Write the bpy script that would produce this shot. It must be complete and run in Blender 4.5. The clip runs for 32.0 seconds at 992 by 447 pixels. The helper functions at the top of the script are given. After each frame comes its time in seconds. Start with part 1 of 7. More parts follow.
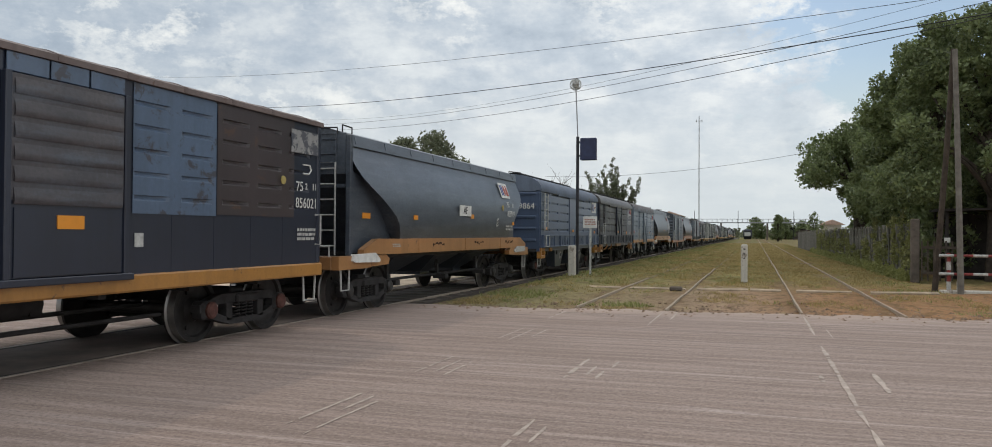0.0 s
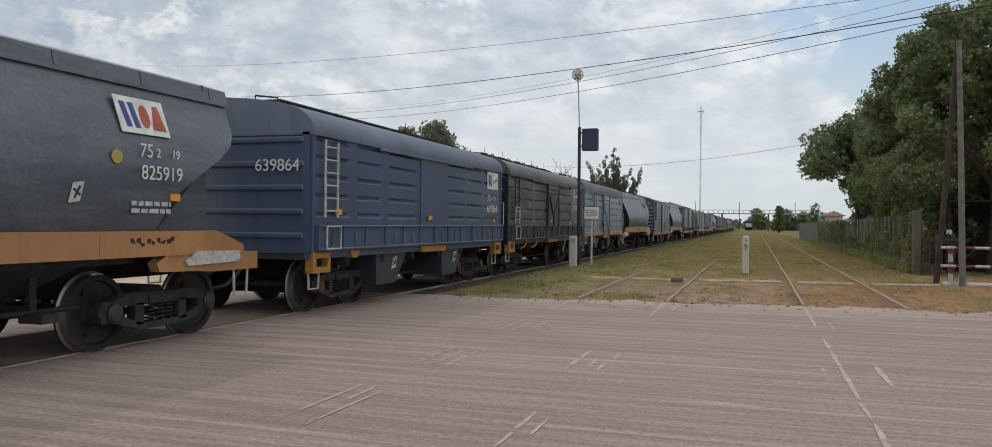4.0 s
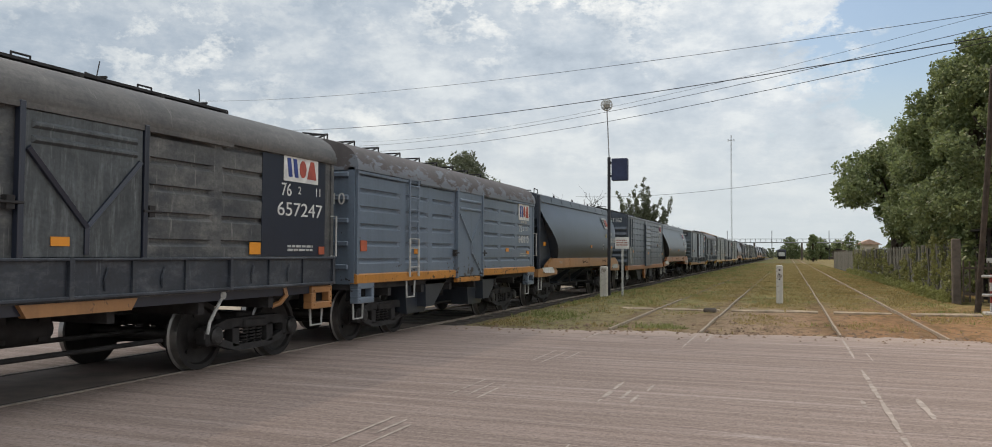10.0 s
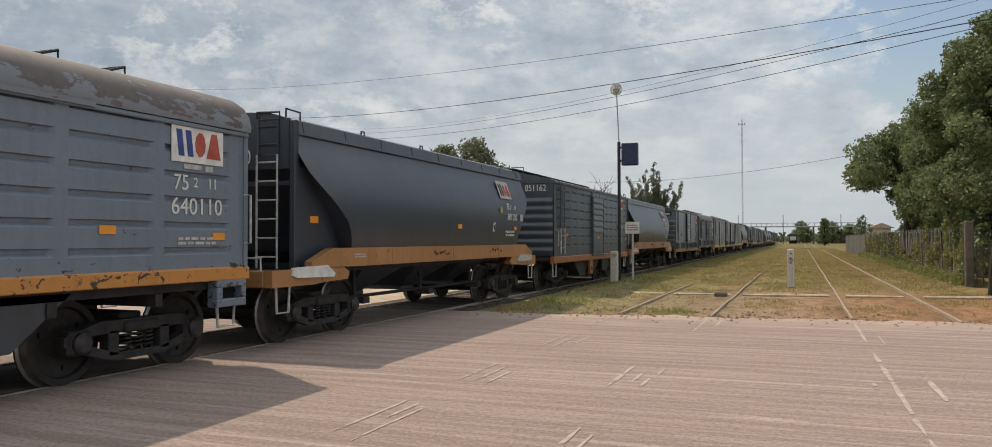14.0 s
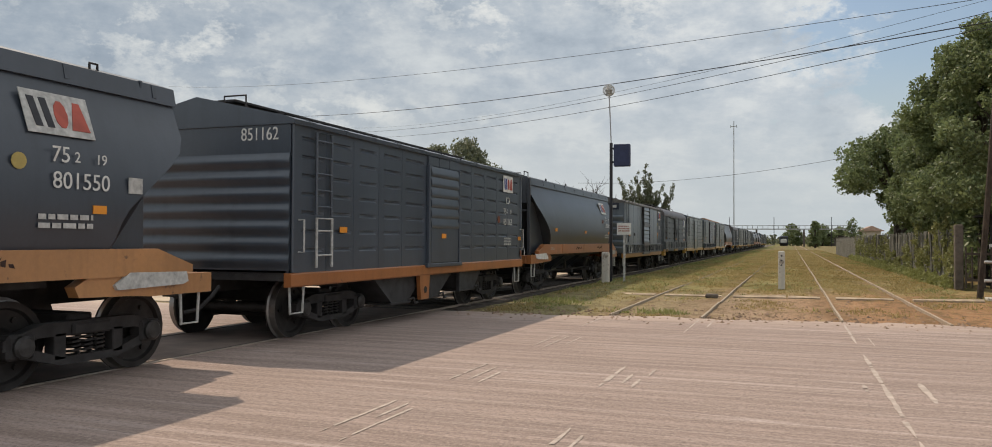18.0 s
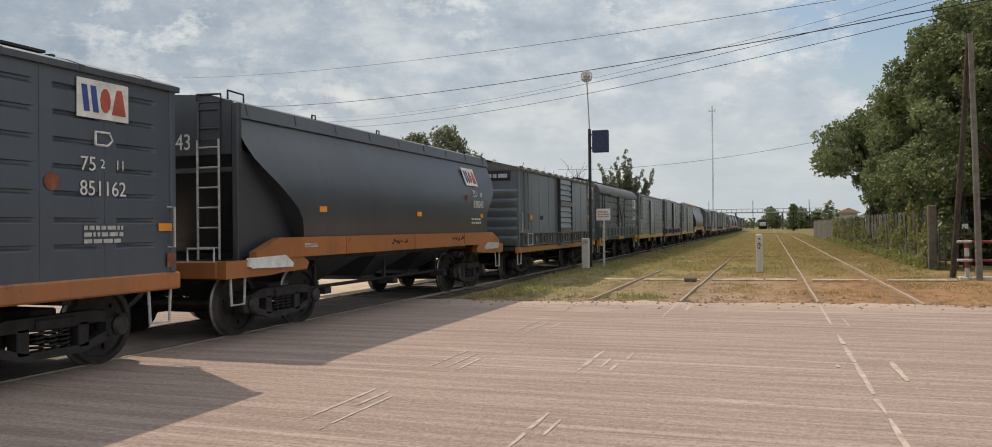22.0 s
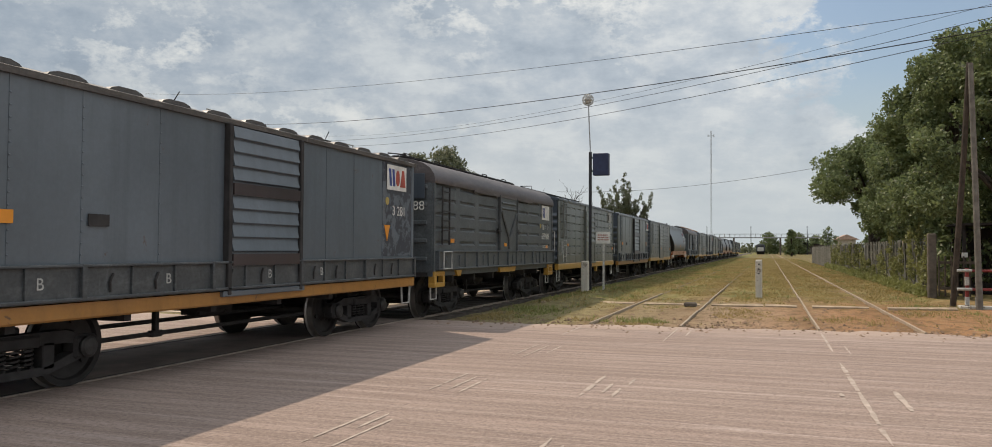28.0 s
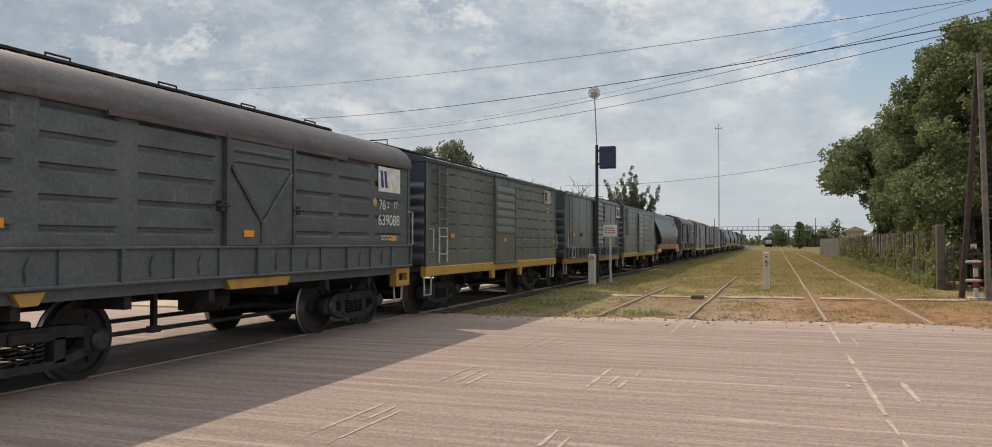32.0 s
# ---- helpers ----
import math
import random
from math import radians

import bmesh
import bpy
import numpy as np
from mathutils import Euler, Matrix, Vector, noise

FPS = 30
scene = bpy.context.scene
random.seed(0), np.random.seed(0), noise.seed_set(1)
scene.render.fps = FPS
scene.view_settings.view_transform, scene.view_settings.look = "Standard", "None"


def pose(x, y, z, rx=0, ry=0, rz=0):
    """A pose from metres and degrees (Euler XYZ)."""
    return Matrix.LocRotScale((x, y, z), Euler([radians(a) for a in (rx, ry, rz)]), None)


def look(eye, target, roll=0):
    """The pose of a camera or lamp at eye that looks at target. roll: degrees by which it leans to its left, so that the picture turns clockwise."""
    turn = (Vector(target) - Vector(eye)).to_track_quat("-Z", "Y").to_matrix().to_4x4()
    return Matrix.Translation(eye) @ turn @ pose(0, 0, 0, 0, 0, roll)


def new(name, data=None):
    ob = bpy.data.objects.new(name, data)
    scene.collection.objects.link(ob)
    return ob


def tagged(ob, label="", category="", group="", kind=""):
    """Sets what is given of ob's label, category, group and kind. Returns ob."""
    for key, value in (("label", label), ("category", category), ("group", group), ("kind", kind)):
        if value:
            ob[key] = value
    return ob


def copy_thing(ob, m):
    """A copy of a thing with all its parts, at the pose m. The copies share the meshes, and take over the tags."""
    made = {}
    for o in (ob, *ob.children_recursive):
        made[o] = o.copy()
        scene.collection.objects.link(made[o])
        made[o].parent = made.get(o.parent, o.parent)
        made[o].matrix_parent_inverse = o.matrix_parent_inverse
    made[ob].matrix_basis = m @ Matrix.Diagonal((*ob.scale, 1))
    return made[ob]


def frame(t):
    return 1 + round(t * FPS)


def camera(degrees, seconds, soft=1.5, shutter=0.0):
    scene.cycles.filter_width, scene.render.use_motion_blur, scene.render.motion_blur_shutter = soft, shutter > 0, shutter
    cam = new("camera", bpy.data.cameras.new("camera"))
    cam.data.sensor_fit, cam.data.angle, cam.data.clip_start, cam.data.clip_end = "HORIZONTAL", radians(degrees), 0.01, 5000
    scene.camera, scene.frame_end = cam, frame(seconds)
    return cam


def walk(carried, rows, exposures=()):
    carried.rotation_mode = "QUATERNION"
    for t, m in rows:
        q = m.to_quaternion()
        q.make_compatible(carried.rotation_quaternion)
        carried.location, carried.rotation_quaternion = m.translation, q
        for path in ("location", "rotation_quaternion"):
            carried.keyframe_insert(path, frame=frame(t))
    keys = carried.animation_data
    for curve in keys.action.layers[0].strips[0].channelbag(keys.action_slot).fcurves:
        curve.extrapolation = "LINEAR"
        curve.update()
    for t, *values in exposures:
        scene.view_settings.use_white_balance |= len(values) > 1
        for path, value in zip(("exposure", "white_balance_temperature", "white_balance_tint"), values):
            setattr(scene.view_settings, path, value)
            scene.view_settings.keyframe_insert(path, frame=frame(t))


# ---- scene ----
PATH = [
    (0, (-0.028, -0.021, 1.455), (-0.639, 1.883, 1.479), 0.4),
    (0.5, (-0.031, -0.019, 1.469), (-0.635, 1.888, 1.486), 0.5),
    (1, (-0.032, -0.006, 1.467), (-0.636, 1.901, 1.481), 0.6),
    (1.5, (-0.023, -0.019, 1.452), (-0.629, 1.887, 1.465), 0.4),
    (2, (-0.041, -0.014, 1.453), (-0.646, 1.892, 1.463), 0.4),
    (2.5, (-0.055, -0.001, 1.451), (-0.66, 1.905, 1.458), 0.4),
    (3, (-0.051, -0.004, 1.447), (-0.659, 1.901, 1.453), 0.4),
    (3.5, (-0.046, 0.005, 1.465), (-0.656, 1.91, 1.465), 0.5),
    (5.5, (-0.047, -0.001, 1.462), (-0.672, 1.899, 1.466), 0.6),
    (6, (-0.02, -0.022, 1.447), (-0.654, 1.875, 1.458), 0.3),
    (6.5, (-0.037, -0.027, 1.456), (-0.684, 1.866, 1.465), 0.4),
    (7, (-0.051, -0.015, 1.452), (-0.711, 1.872, 1.462), 0.4),
    (7.5, (-0.058, -0.021, 1.468), (-0.729, 1.863, 1.48), 0.5),
    (8, (-0.045, -0.054, 1.475), (-0.722, 1.827, 1.5), 0.5),
    (8.5, (-0.045, -0.053, 1.474), (-0.725, 1.827, 1.521), 0.3),
    (9, (-0.05, -0.042, 1.486), (-0.732, 1.837, 1.553), 0.2),
    (9.5, (-0.044, -0.025, 1.464), (-0.726, 1.854, 1.546), 0.1),
    (10, (-0.058, -0.009, 1.472), (-0.74, 1.869, 1.546), 0.3),
    (10.5, (-0.068, -0.018, 1.454), (-0.753, 1.86, 1.528), 0.1),
    (11, (-0.057, -0.019, 1.449), (-0.746, 1.857, 1.517), 0.2),
    (11.5, (-0.064, -0.004, 1.447), (-0.759, 1.871, 1.503), 0.3),
    (12, (-0.057, -0.008, 1.448), (-0.759, 1.864, 1.498), 0.2),
    (12.5, (-0.06, -0.001, 1.47), (-0.767, 1.869, 1.511), 0.3),
    (13, (-0.066, -0.011, 1.457), (-0.772, 1.86, 1.497), 0.2),
    (13.5, (-0.047, -0.012, 1.455), (-0.754, 1.859, 1.495), 0.0),
    (14, (-0.053, -0.017, 1.457), (-0.759, 1.854, 1.497), -0.1),
    (14.5, (-0.058, -0.012, 1.463), (-0.758, 1.861, 1.504), -0.3),
    (16.5, (-0.05, -0.012, 1.455), (-0.743, 1.864, 1.504), -0.0),
    (17, (-0.064, -0.007, 1.456), (-0.754, 1.87, 1.502), 0.1),
    (17.5, (-0.046, -0.007, 1.457), (-0.738, 1.869, 1.501), 0.2),
    (18, (-0.062, 0.015, 1.449), (-0.749, 1.893, 1.49), 0.3),
    (18.5, (-0.041, 0.011, 1.45), (-0.724, 1.89, 1.489), 0.2),
    (19, (-0.047, 0.003, 1.44), (-0.723, 1.884, 1.479), 0.1),
    (19.5, (-0.035, -0.002, 1.446), (-0.704, 1.882, 1.481), -0.1),
    (20, (-0.049, 0.012, 1.438), (-0.704, 1.902, 1.468), -0.4),
    (20.5, (-0.049, 0.007, 1.441), (-0.689, 1.902, 1.465), -0.7),
    (21, (-0.03, -0.003, 1.448), (-0.67, 1.892, 1.468), -0.8),
    (21.5, (-0.031, -0.002, 1.447), (-0.671, 1.893, 1.461), -0.7),
    (22, (-0.012, -0.001, 1.447), (-0.655, 1.892, 1.457), -0.6),
    (22.5, (-0.038, 0.023, 1.444), (-0.674, 1.919, 1.449), -0.5),
    (23, (-0.04, 0.008, 1.447), (-0.676, 1.905, 1.452), -0.5),
    (23.5, (-0.054, 0.004, 1.449), (-0.692, 1.899, 1.456), -0.3),
    (24, (-0.041, -0.006, 1.442), (-0.68, 1.889, 1.46), -0.3),
    (24.5, (-0.048, 0.005, 1.46), (-0.685, 1.901, 1.48), 0.0),
    (25, (-0.056, -0.001, 1.453), (-0.692, 1.895, 1.485), 0.2),
    (25.5, (-0.044, 0.003, 1.455), (-0.683, 1.898, 1.492), 0.2),
    (27.5, (-0.06, -0.006, 1.45), (-0.699, 1.888, 1.516), 0.2),
    (28, (-0.075, 0.004, 1.461), (-0.713, 1.898, 1.523), 0.3),
    (28.5, (-0.045, 0.002, 1.448), (-0.688, 1.895, 1.511), -0.0),
    (29, (-0.051, 0.006, 1.456), (-0.693, 1.899, 1.513), -0.2),
    (29.5, (-0.043, -0.005, 1.464), (-0.687, 1.888, 1.517), -0.4),
    (30, (-0.029, -0.012, 1.443), (-0.675, 1.88, 1.501), -0.5),
    (30.5, (-0.046, -0.008, 1.454), (-0.692, 1.884, 1.507), -0.3),
    (31, (-0.057, 0.007, 1.453), (-0.705, 1.898, 1.503), -0.2),
    (31.5, (-0.04, 0.0, 1.454), (-0.694, 1.89, 1.503), -0.1),
    (32, (-0.056, -0.004, 1.45), (-0.711, 1.885, 1.497), 0.0),
]
cam = camera(63.1, 32.0, soft=0.9)
walk(cam, [(t, look(eye, target, roll)) for t, eye, target, roll in PATH],
     exposures=[(0.0, 0.23), (3.0, 0.18), (6.0, 0.22), (8.5, 0.24), (9.8, 0.21), (10.3, 0.13), (11.6, -0.06), (13.5, -0.10), (18.0, -0.08), (21.0, -0.05), (25.0, -0.08), (32.0, -0.09)])

# ---- the train's run: seconds and speed in metres a second ----
SPEEDS = [(0, 3.40), (6, 3.36), (8, 3.25), (10, 3.07), (13, 3.0), (17, 2.97), (19, 2.92), (22, 2.84), (24, 2.74), (28, 2.70), (32, 2.64)]


def run(t):
    """How far the train has gone by t seconds."""
    d = 0.0
    for (t0, v0), (t1, v1) in zip(SPEEDS, SPEEDS[1:]):
        if t <= t0:
            break
        e = min(t, t1)
        ve = v0 + (v1 - v0) * (e - t0) / (t1 - t0)
        d += (v0 + ve) / 2 * (e - t0)
    return d


TRACK_X = -7.92          # centre line of the train's track
GAUGE = 0.87             # half of it, to the rail's centre
SUN = Vector((-2.05, 1.36, 3.1)).normalized()

# ---- sky and sun ----
world = bpy.data.worlds.new("sky")
scene.world = world
world.use_nodes = True
wt = world.node_tree
wt.nodes.clear()


def wmath(op, a, b=None, c=None):
    n = wt.nodes.new("ShaderNodeMath")
    n.operation = op
    for i, x in enumerate((a, b, c)):
        if x is None:
            continue
        if isinstance(x, (int, float)):
            n.inputs[i].default_value = x
        else:
            wt.links.new(x, n.inputs[i])
    return n.outputs[0]


def wramp(fac, stops):
    n = wt.nodes.new("ShaderNodeValToRGB")
    while len(n.color_ramp.elements) < len(stops):
        n.color_ramp.elements.new(0.5)
    for e, (p, c) in zip(n.color_ramp.elements, stops):
        e.position, e.color = p, (*c, 1) if len(c) == 3 else c
    wt.links.new(fac, n.inputs[0])
    return n.outputs[0]


def wmix(fac, a, b):
    n = wt.nodes.new("ShaderNodeMix")
    n.data_type = "RGBA"
    for socket, x in ((n.inputs[0], fac), (n.inputs[6], a), (n.inputs[7], b)):
        if isinstance(x, (int, float)):
            socket.default_value = x
        elif isinstance(x, tuple):
            socket.default_value = (*x, 1)
        else:
            wt.links.new(x, socket)
    return n.outputs[2]


sky = wt.nodes.new("ShaderNodeTexSky")
sky.sky_type, sky.sun_disc = "NISHITA", False
sky.sun_elevation = math.asin(SUN.z)
sky.sun_rotation = math.atan2(SUN.x, SUN.y)
sky.air_density, sky.dust_density, sky.ozone_density = 1.2, 2.0, 1.0
skyb = wt.nodes.new("ShaderNodeVectorMath")
skyb.operation = "SCALE"
wt.links.new(sky.outputs[0], skyb.inputs[0])
skyb.inputs["Scale"].default_value = 0.115
tc = wt.nodes.new("ShaderNodeTexCoord")
sep = wt.nodes.new("ShaderNodeSeparateXYZ")
wt.links.new(tc.outputs["Generated"], sep.inputs[0])
zz = wmath("ADD", wmath("MAXIMUM", sep.outputs[2], 0.0), 0.16)
flat = wt.nodes.new("ShaderNodeCombineXYZ")
wt.links.new(wmath("DIVIDE", sep.outputs[0], zz), flat.inputs[0])
wt.links.new(wmath("DIVIDE", sep.outputs[1], zz), flat.inputs[1])


def wnoise(scale, detail, rough, distort=0.0, off=(0, 0, 0)):
    m = wt.nodes.new("ShaderNodeMapping")
    m.inputs["Location"].default_value = off
    wt.links.new(flat.outputs[0], m.inputs[0])
    n = wt.nodes.new("ShaderNodeTexNoise")
    n.inputs["Scale"].default_value, n.inputs["Detail"].default_value = scale, detail
    n.inputs["Roughness"].default_value, n.inputs["Distortion"].default_value = rough, distort
    wt.links.new(m.outputs[0], n.inputs["Vector"])
    return n.outputs["Fac"]


def wraw(scale, detail, rough, off=(0, 0, 0)):
    m = wt.nodes.new("ShaderNodeMapping")
    m.inputs["Location"].default_value = off
    m.inputs["Scale"].default_value = (1, 1, 1.7)
    wt.links.new(tc.outputs["Generated"], m.inputs[0])
    n = wt.nodes.new("ShaderNodeTexNoise")
    n.inputs["Scale"].default_value, n.inputs["Detail"].default_value, n.inputs["Roughness"].default_value = scale, detail, rough
    wt.links.new(m.outputs[0], n.inputs["Vector"])
    return n.outputs["Fac"]


def wdot(v):
    n = wt.nodes.new("ShaderNodeVectorMath")
    n.operation = "DOT_PRODUCT"
    wt.links.new(tc.outputs["Generated"], n.inputs[0])
    n.inputs[1].default_value = Vector(v).normalized()
    return n.outputs["Value"]


puffs = wmath("ADD", wmath("MULTIPLY", wnoise(2.4, 9, 0.6, 0.4, (1.0, 4.0, 0)), 0.38), wmath("MULTIPLY", wraw(11.0, 11, 0.65, (2, 1, 0)), 0.62))
# ragged sunlit tufts stand in loose fields on the grey sheet
field = wramp(wraw(4.2, 5, 0.55, (3, 7, 1)), [(0.45, (0, 0, 0)), (0.64, (1, 1, 1))])
tufts = wramp(wmath("ADD", wmath("MULTIPLY", wraw(26.0, 9, 0.68, (7, 2, 4)), 0.6), wmath("MULTIPLY", wraw(8.5, 6, 0.6, (1, 9, 2)), 0.4)), [(0.485, (0, 0, 0)), (0.535, (0.55, 0.55, 0.55)), (0.60, (1, 1, 1))])
# thin cloud thickens to the west; a clear gap stands north-east
gap = wmath("ADD", wmath("MULTIPLY", wmath("SUBTRACT", wdot((0.17, 0.95, 0.27)), 0.978), 16.0), wmath("MULTIPLY", wmath("SUBTRACT", wraw(5.0, 9, 0.66, (5, 5, 5)), 0.5), 2.4))
cover = wramp(gap, [(0.05, (1, 1, 1)), (0.20, (0.04, 0.04, 0.04))])
shade = wramp(puffs, [(0.36, (0.42, 0.48, 0.55)), (0.47, (0.53, 0.585, 0.645)), (0.53, (0.62, 0.66, 0.70)), (0.57, (0.70, 0.73, 0.75)), (0.66, (0.80, 0.82, 0.82))])
shade = wmix(wmath("MULTIPLY", tufts, field), shade, (0.96, 0.945, 0.90))
# an overcast sky is brightest overhead
shade = wmix(wramp(sep.outputs[2], [(0.30, (0, 0, 0)), (0.75, (1, 1, 1))]), shade, (0.82, 0.855, 0.90))
west = wramp(wdot((-0.92, 0.38, 0.1)), [(0.30, (1.08, 1.08, 1.07)), (0.95, (0.72, 0.76, 0.80))])
mult = wt.nodes.new("ShaderNodeMix")
mult.data_type, mult.blend_type = "RGBA", "MULTIPLY"
mult.inputs[0].default_value = 1.0
wt.links.new(shade, mult.inputs[6])
wt.links.new(west, mult.inputs[7])
low = wramp(sep.outputs[2], [(0.0, (0.95, 0.95, 0.95)), (0.06, (0.75, 0.75, 0.75)), (0.20, (0, 0, 0))])
clouded = wmix(cover, skyb.outputs[0], mult.outputs[2])
# the haze along the horizon is whitest to the north-west and bluer in the east
haze = wramp(wdot((0.55, 0.83, 0.0)), [(0.62, (0.67, 0.70, 0.695)), (0.98, (0.50, 0.56, 0.595))])
hazed = wmix(low, clouded, haze)
bg = wt.nodes.new("ShaderNodeBackground")
wt.links.new(hazed, bg.inputs[0])
bg.inputs[1].default_value = 1.0
wo = wt.nodes.new("ShaderNodeOutputWorld")
wt.links.new(bg.outputs[0], wo.inputs[0])

sun = new("sun", bpy.data.lights.new("sun", "SUN"))
sun.data.energy, sun.data.angle, sun.data.color = 3.5, radians(0.55), (1.0, 0.83, 0.65)
sun.matrix_world = look((-60, 30, 90), Vector((-60, 30, 90)) - SUN)


# ---- materials ----
class Mat:
    """A small builder for node materials."""

    def __init__(self, name, rough=0.7, metal=0.0, spec=0.4):
        self.m = bpy.data.materials.new(name)
        self.m.use_nodes = True
        self.t = self.m.node_tree
        self.b = self.t.nodes["Principled BSDF"]
        self.b.inputs["Roughness"].default_value = rough
        self.b.inputs["Metallic"].default_value = metal
        self.b.inputs["Specular IOR Level"].default_value = spec
        self.tc = self.t.nodes.new("ShaderNodeTexCoord")

    def coords(self, scale=(1, 1, 1), turn=0.0, which="Object"):
        n = self.t.nodes.new("ShaderNodeMapping")
        n.inputs["Scale"].default_value = scale
        n.inputs["Rotation"].default_value = (0, 0, turn)
        self.t.links.new(self.tc.outputs[which], n.inputs[0])
        return n.outputs[0]

    def noise(self, scale, detail=4, rough=0.55, vec=None, distort=0.0):
        n = self.t.nodes.new("ShaderNodeTexNoise")
        n.inputs["Scale"].default_value, n.inputs["Detail"].default_value = scale, detail
        n.inputs["Roughness"].default_value, n.inputs["Distortion"].default_value = rough, distort
        self.t.links.new(vec or self.tc.outputs["Object"], n.inputs["Vector"])
        return n.outputs["Fac"]

    def ramp(self, fac, stops):
        n = self.t.nodes.new("ShaderNodeValToRGB")
        while len(n.color_ramp.elements) < len(stops):
            n.color_ramp.elements.new(0.5)
        for e, (p, c) in zip(n.color_ramp.elements, stops):
            e.position, e.color = p, (*c, 1) if isinstance(c, tuple) else (c, c, c, 1)
        self.t.links.new(fac, n.inputs[0])
        return n.outputs[0]

    def mix(self, fac, a, b, blend="MIX"):
        n = self.t.nodes.new("ShaderNodeMix")
        n.data_type, n.blend_type = "RGBA", blend
        for socket, x in ((n.inputs[0], fac), (n.inputs[6], a), (n.inputs[7], b)):
            if isinstance(x, (int, float)):
                socket.default_value = x
            elif isinstance(x, tuple):
                socket.default_value = (*x, 1)
            else:
                self.t.links.new(x, socket)
        return n.outputs[2]

    def math(self, op, a, b):
        n = self.t.nodes.new("ShaderNodeMath")
        n.operation = op
        for i, x in enumerate((a, b)):
            if isinstance(x, (int, float)):
                n.inputs[i].default_value = x
            else:
                self.t.links.new(x, n.inputs[i])
        return n.outputs[0]

    def out(self, colour, bump=None, strength=0.3, dist=0.02, rough=None):
        if isinstance(colour, tuple):
            self.b.inputs["Base Color"].default_value = (*colour, 1)
        else:
            self.t.links.new(colour, self.b.inputs["Base Color"])
        if bump is not None:
            n = self.t.nodes.new("ShaderNodeBump")
            n.inputs["Strength"].default_value, n.inputs["Distance"].default_value = strength, dist
            self.t.links.new(bump, n.inputs["Height"])
            self.t.links.new(n.outputs[0], self.b.inputs["Normal"])
        if rough is not None:
            self.t.links.new(rough, self.b.inputs["Roughness"])
        return self.m


def dim(c, k):
    return tuple(min(1.0, x * k) for x in c)


def paint(name, rgb, rust=0.3, fade=0.35, rough=0.33, rust_rgb=(0.10, 0.055, 0.035), spots=2.2, chips=None, pits=None):
    """Weathered paint on sheet steel: faded patches, run-down streaks, rust and chips."""
    m = Mat(name, rough, 0.0, 0.62)
    big = m.noise(0.55, 5, 0.6)
    streak = m.noise(1.0, 4, 0.6, m.coords((5.0, 5.0, 0.35)))
    grain = m.noise(22, 4, 0.6)
    rgb = (rgb[0] * 0.94, rgb[1], rgb[2] * 1.10) if rgb[2] >= rgb[0] else rgb
    c = m.mix(m.ramp(big, [(0.3, 0.0), (0.7, 1.0)]), dim(rgb, 1 - fade * 0.6), dim(rgb, 1 + fade))
    c = m.mix(m.ramp(streak, [(0.48, 0.0), (0.75, 0.55)]), c, dim(rgb, 0.62))
    c = m.mix(m.ramp(grain, [(0.35, 0.12), (0.7, 0.0)]), c, (0.02, 0.02, 0.02))
    spot = m.noise(spots, 9, 0.72, distort=0.4)
    c = m.mix(m.ramp(spot, [(0.72 - 0.2 * rust, 0.0), (0.76 - 0.2 * rust, 0.85)]), c, rust_rgb)
    if chips:
        # flaking is worst along the lower edge
        chip = m.noise(3.4, 10, 0.7, m.coords((1, 0.6, 1.6)))
        sp = m.t.nodes.new("ShaderNodeSeparateXYZ")
        m.t.links.new(m.tc.outputs["Object"], sp.inputs[0])
        worn = m.math("ADD", chip, m.math("MULTIPLY", m.math("SUBTRACT", 3.02, sp.outputs[2]), 0.55))
        c = m.mix(m.ramp(worn, [(0.555, 0.0), (0.57, 1.0)]), c, chips)
    if pits:
        # rust pits gather above the sill
        pit = m.noise(9.0, 6, 0.6, m.coords((1, 0.7, 1)), 0.6)
        zone = m.noise(0.8, 3, 0.5)
        sp = m.t.nodes.new("ShaderNodeSeparateXYZ")
        m.t.links.new(m.tc.outputs["Object"], sp.inputs[0])
        near = m.ramp(m.math("MULTIPLY", sp.outputs[2], 0.25), [(0.29, 0.10), (0.36, 0.0)])
        worn = m.math("ADD", m.math("ADD", pit, near), m.math("MULTIPLY", zone, 0.25))
        c = m.mix(m.ramp(worn, [(0.815, 0.0), (0.83, 1.0)]), c, pits)
    return m.out(c, m.math("ADD", m.math("MULTIPLY", spot, 0.6), m.math("MULTIPLY", grain, 0.2)), 0.18, 0.010)


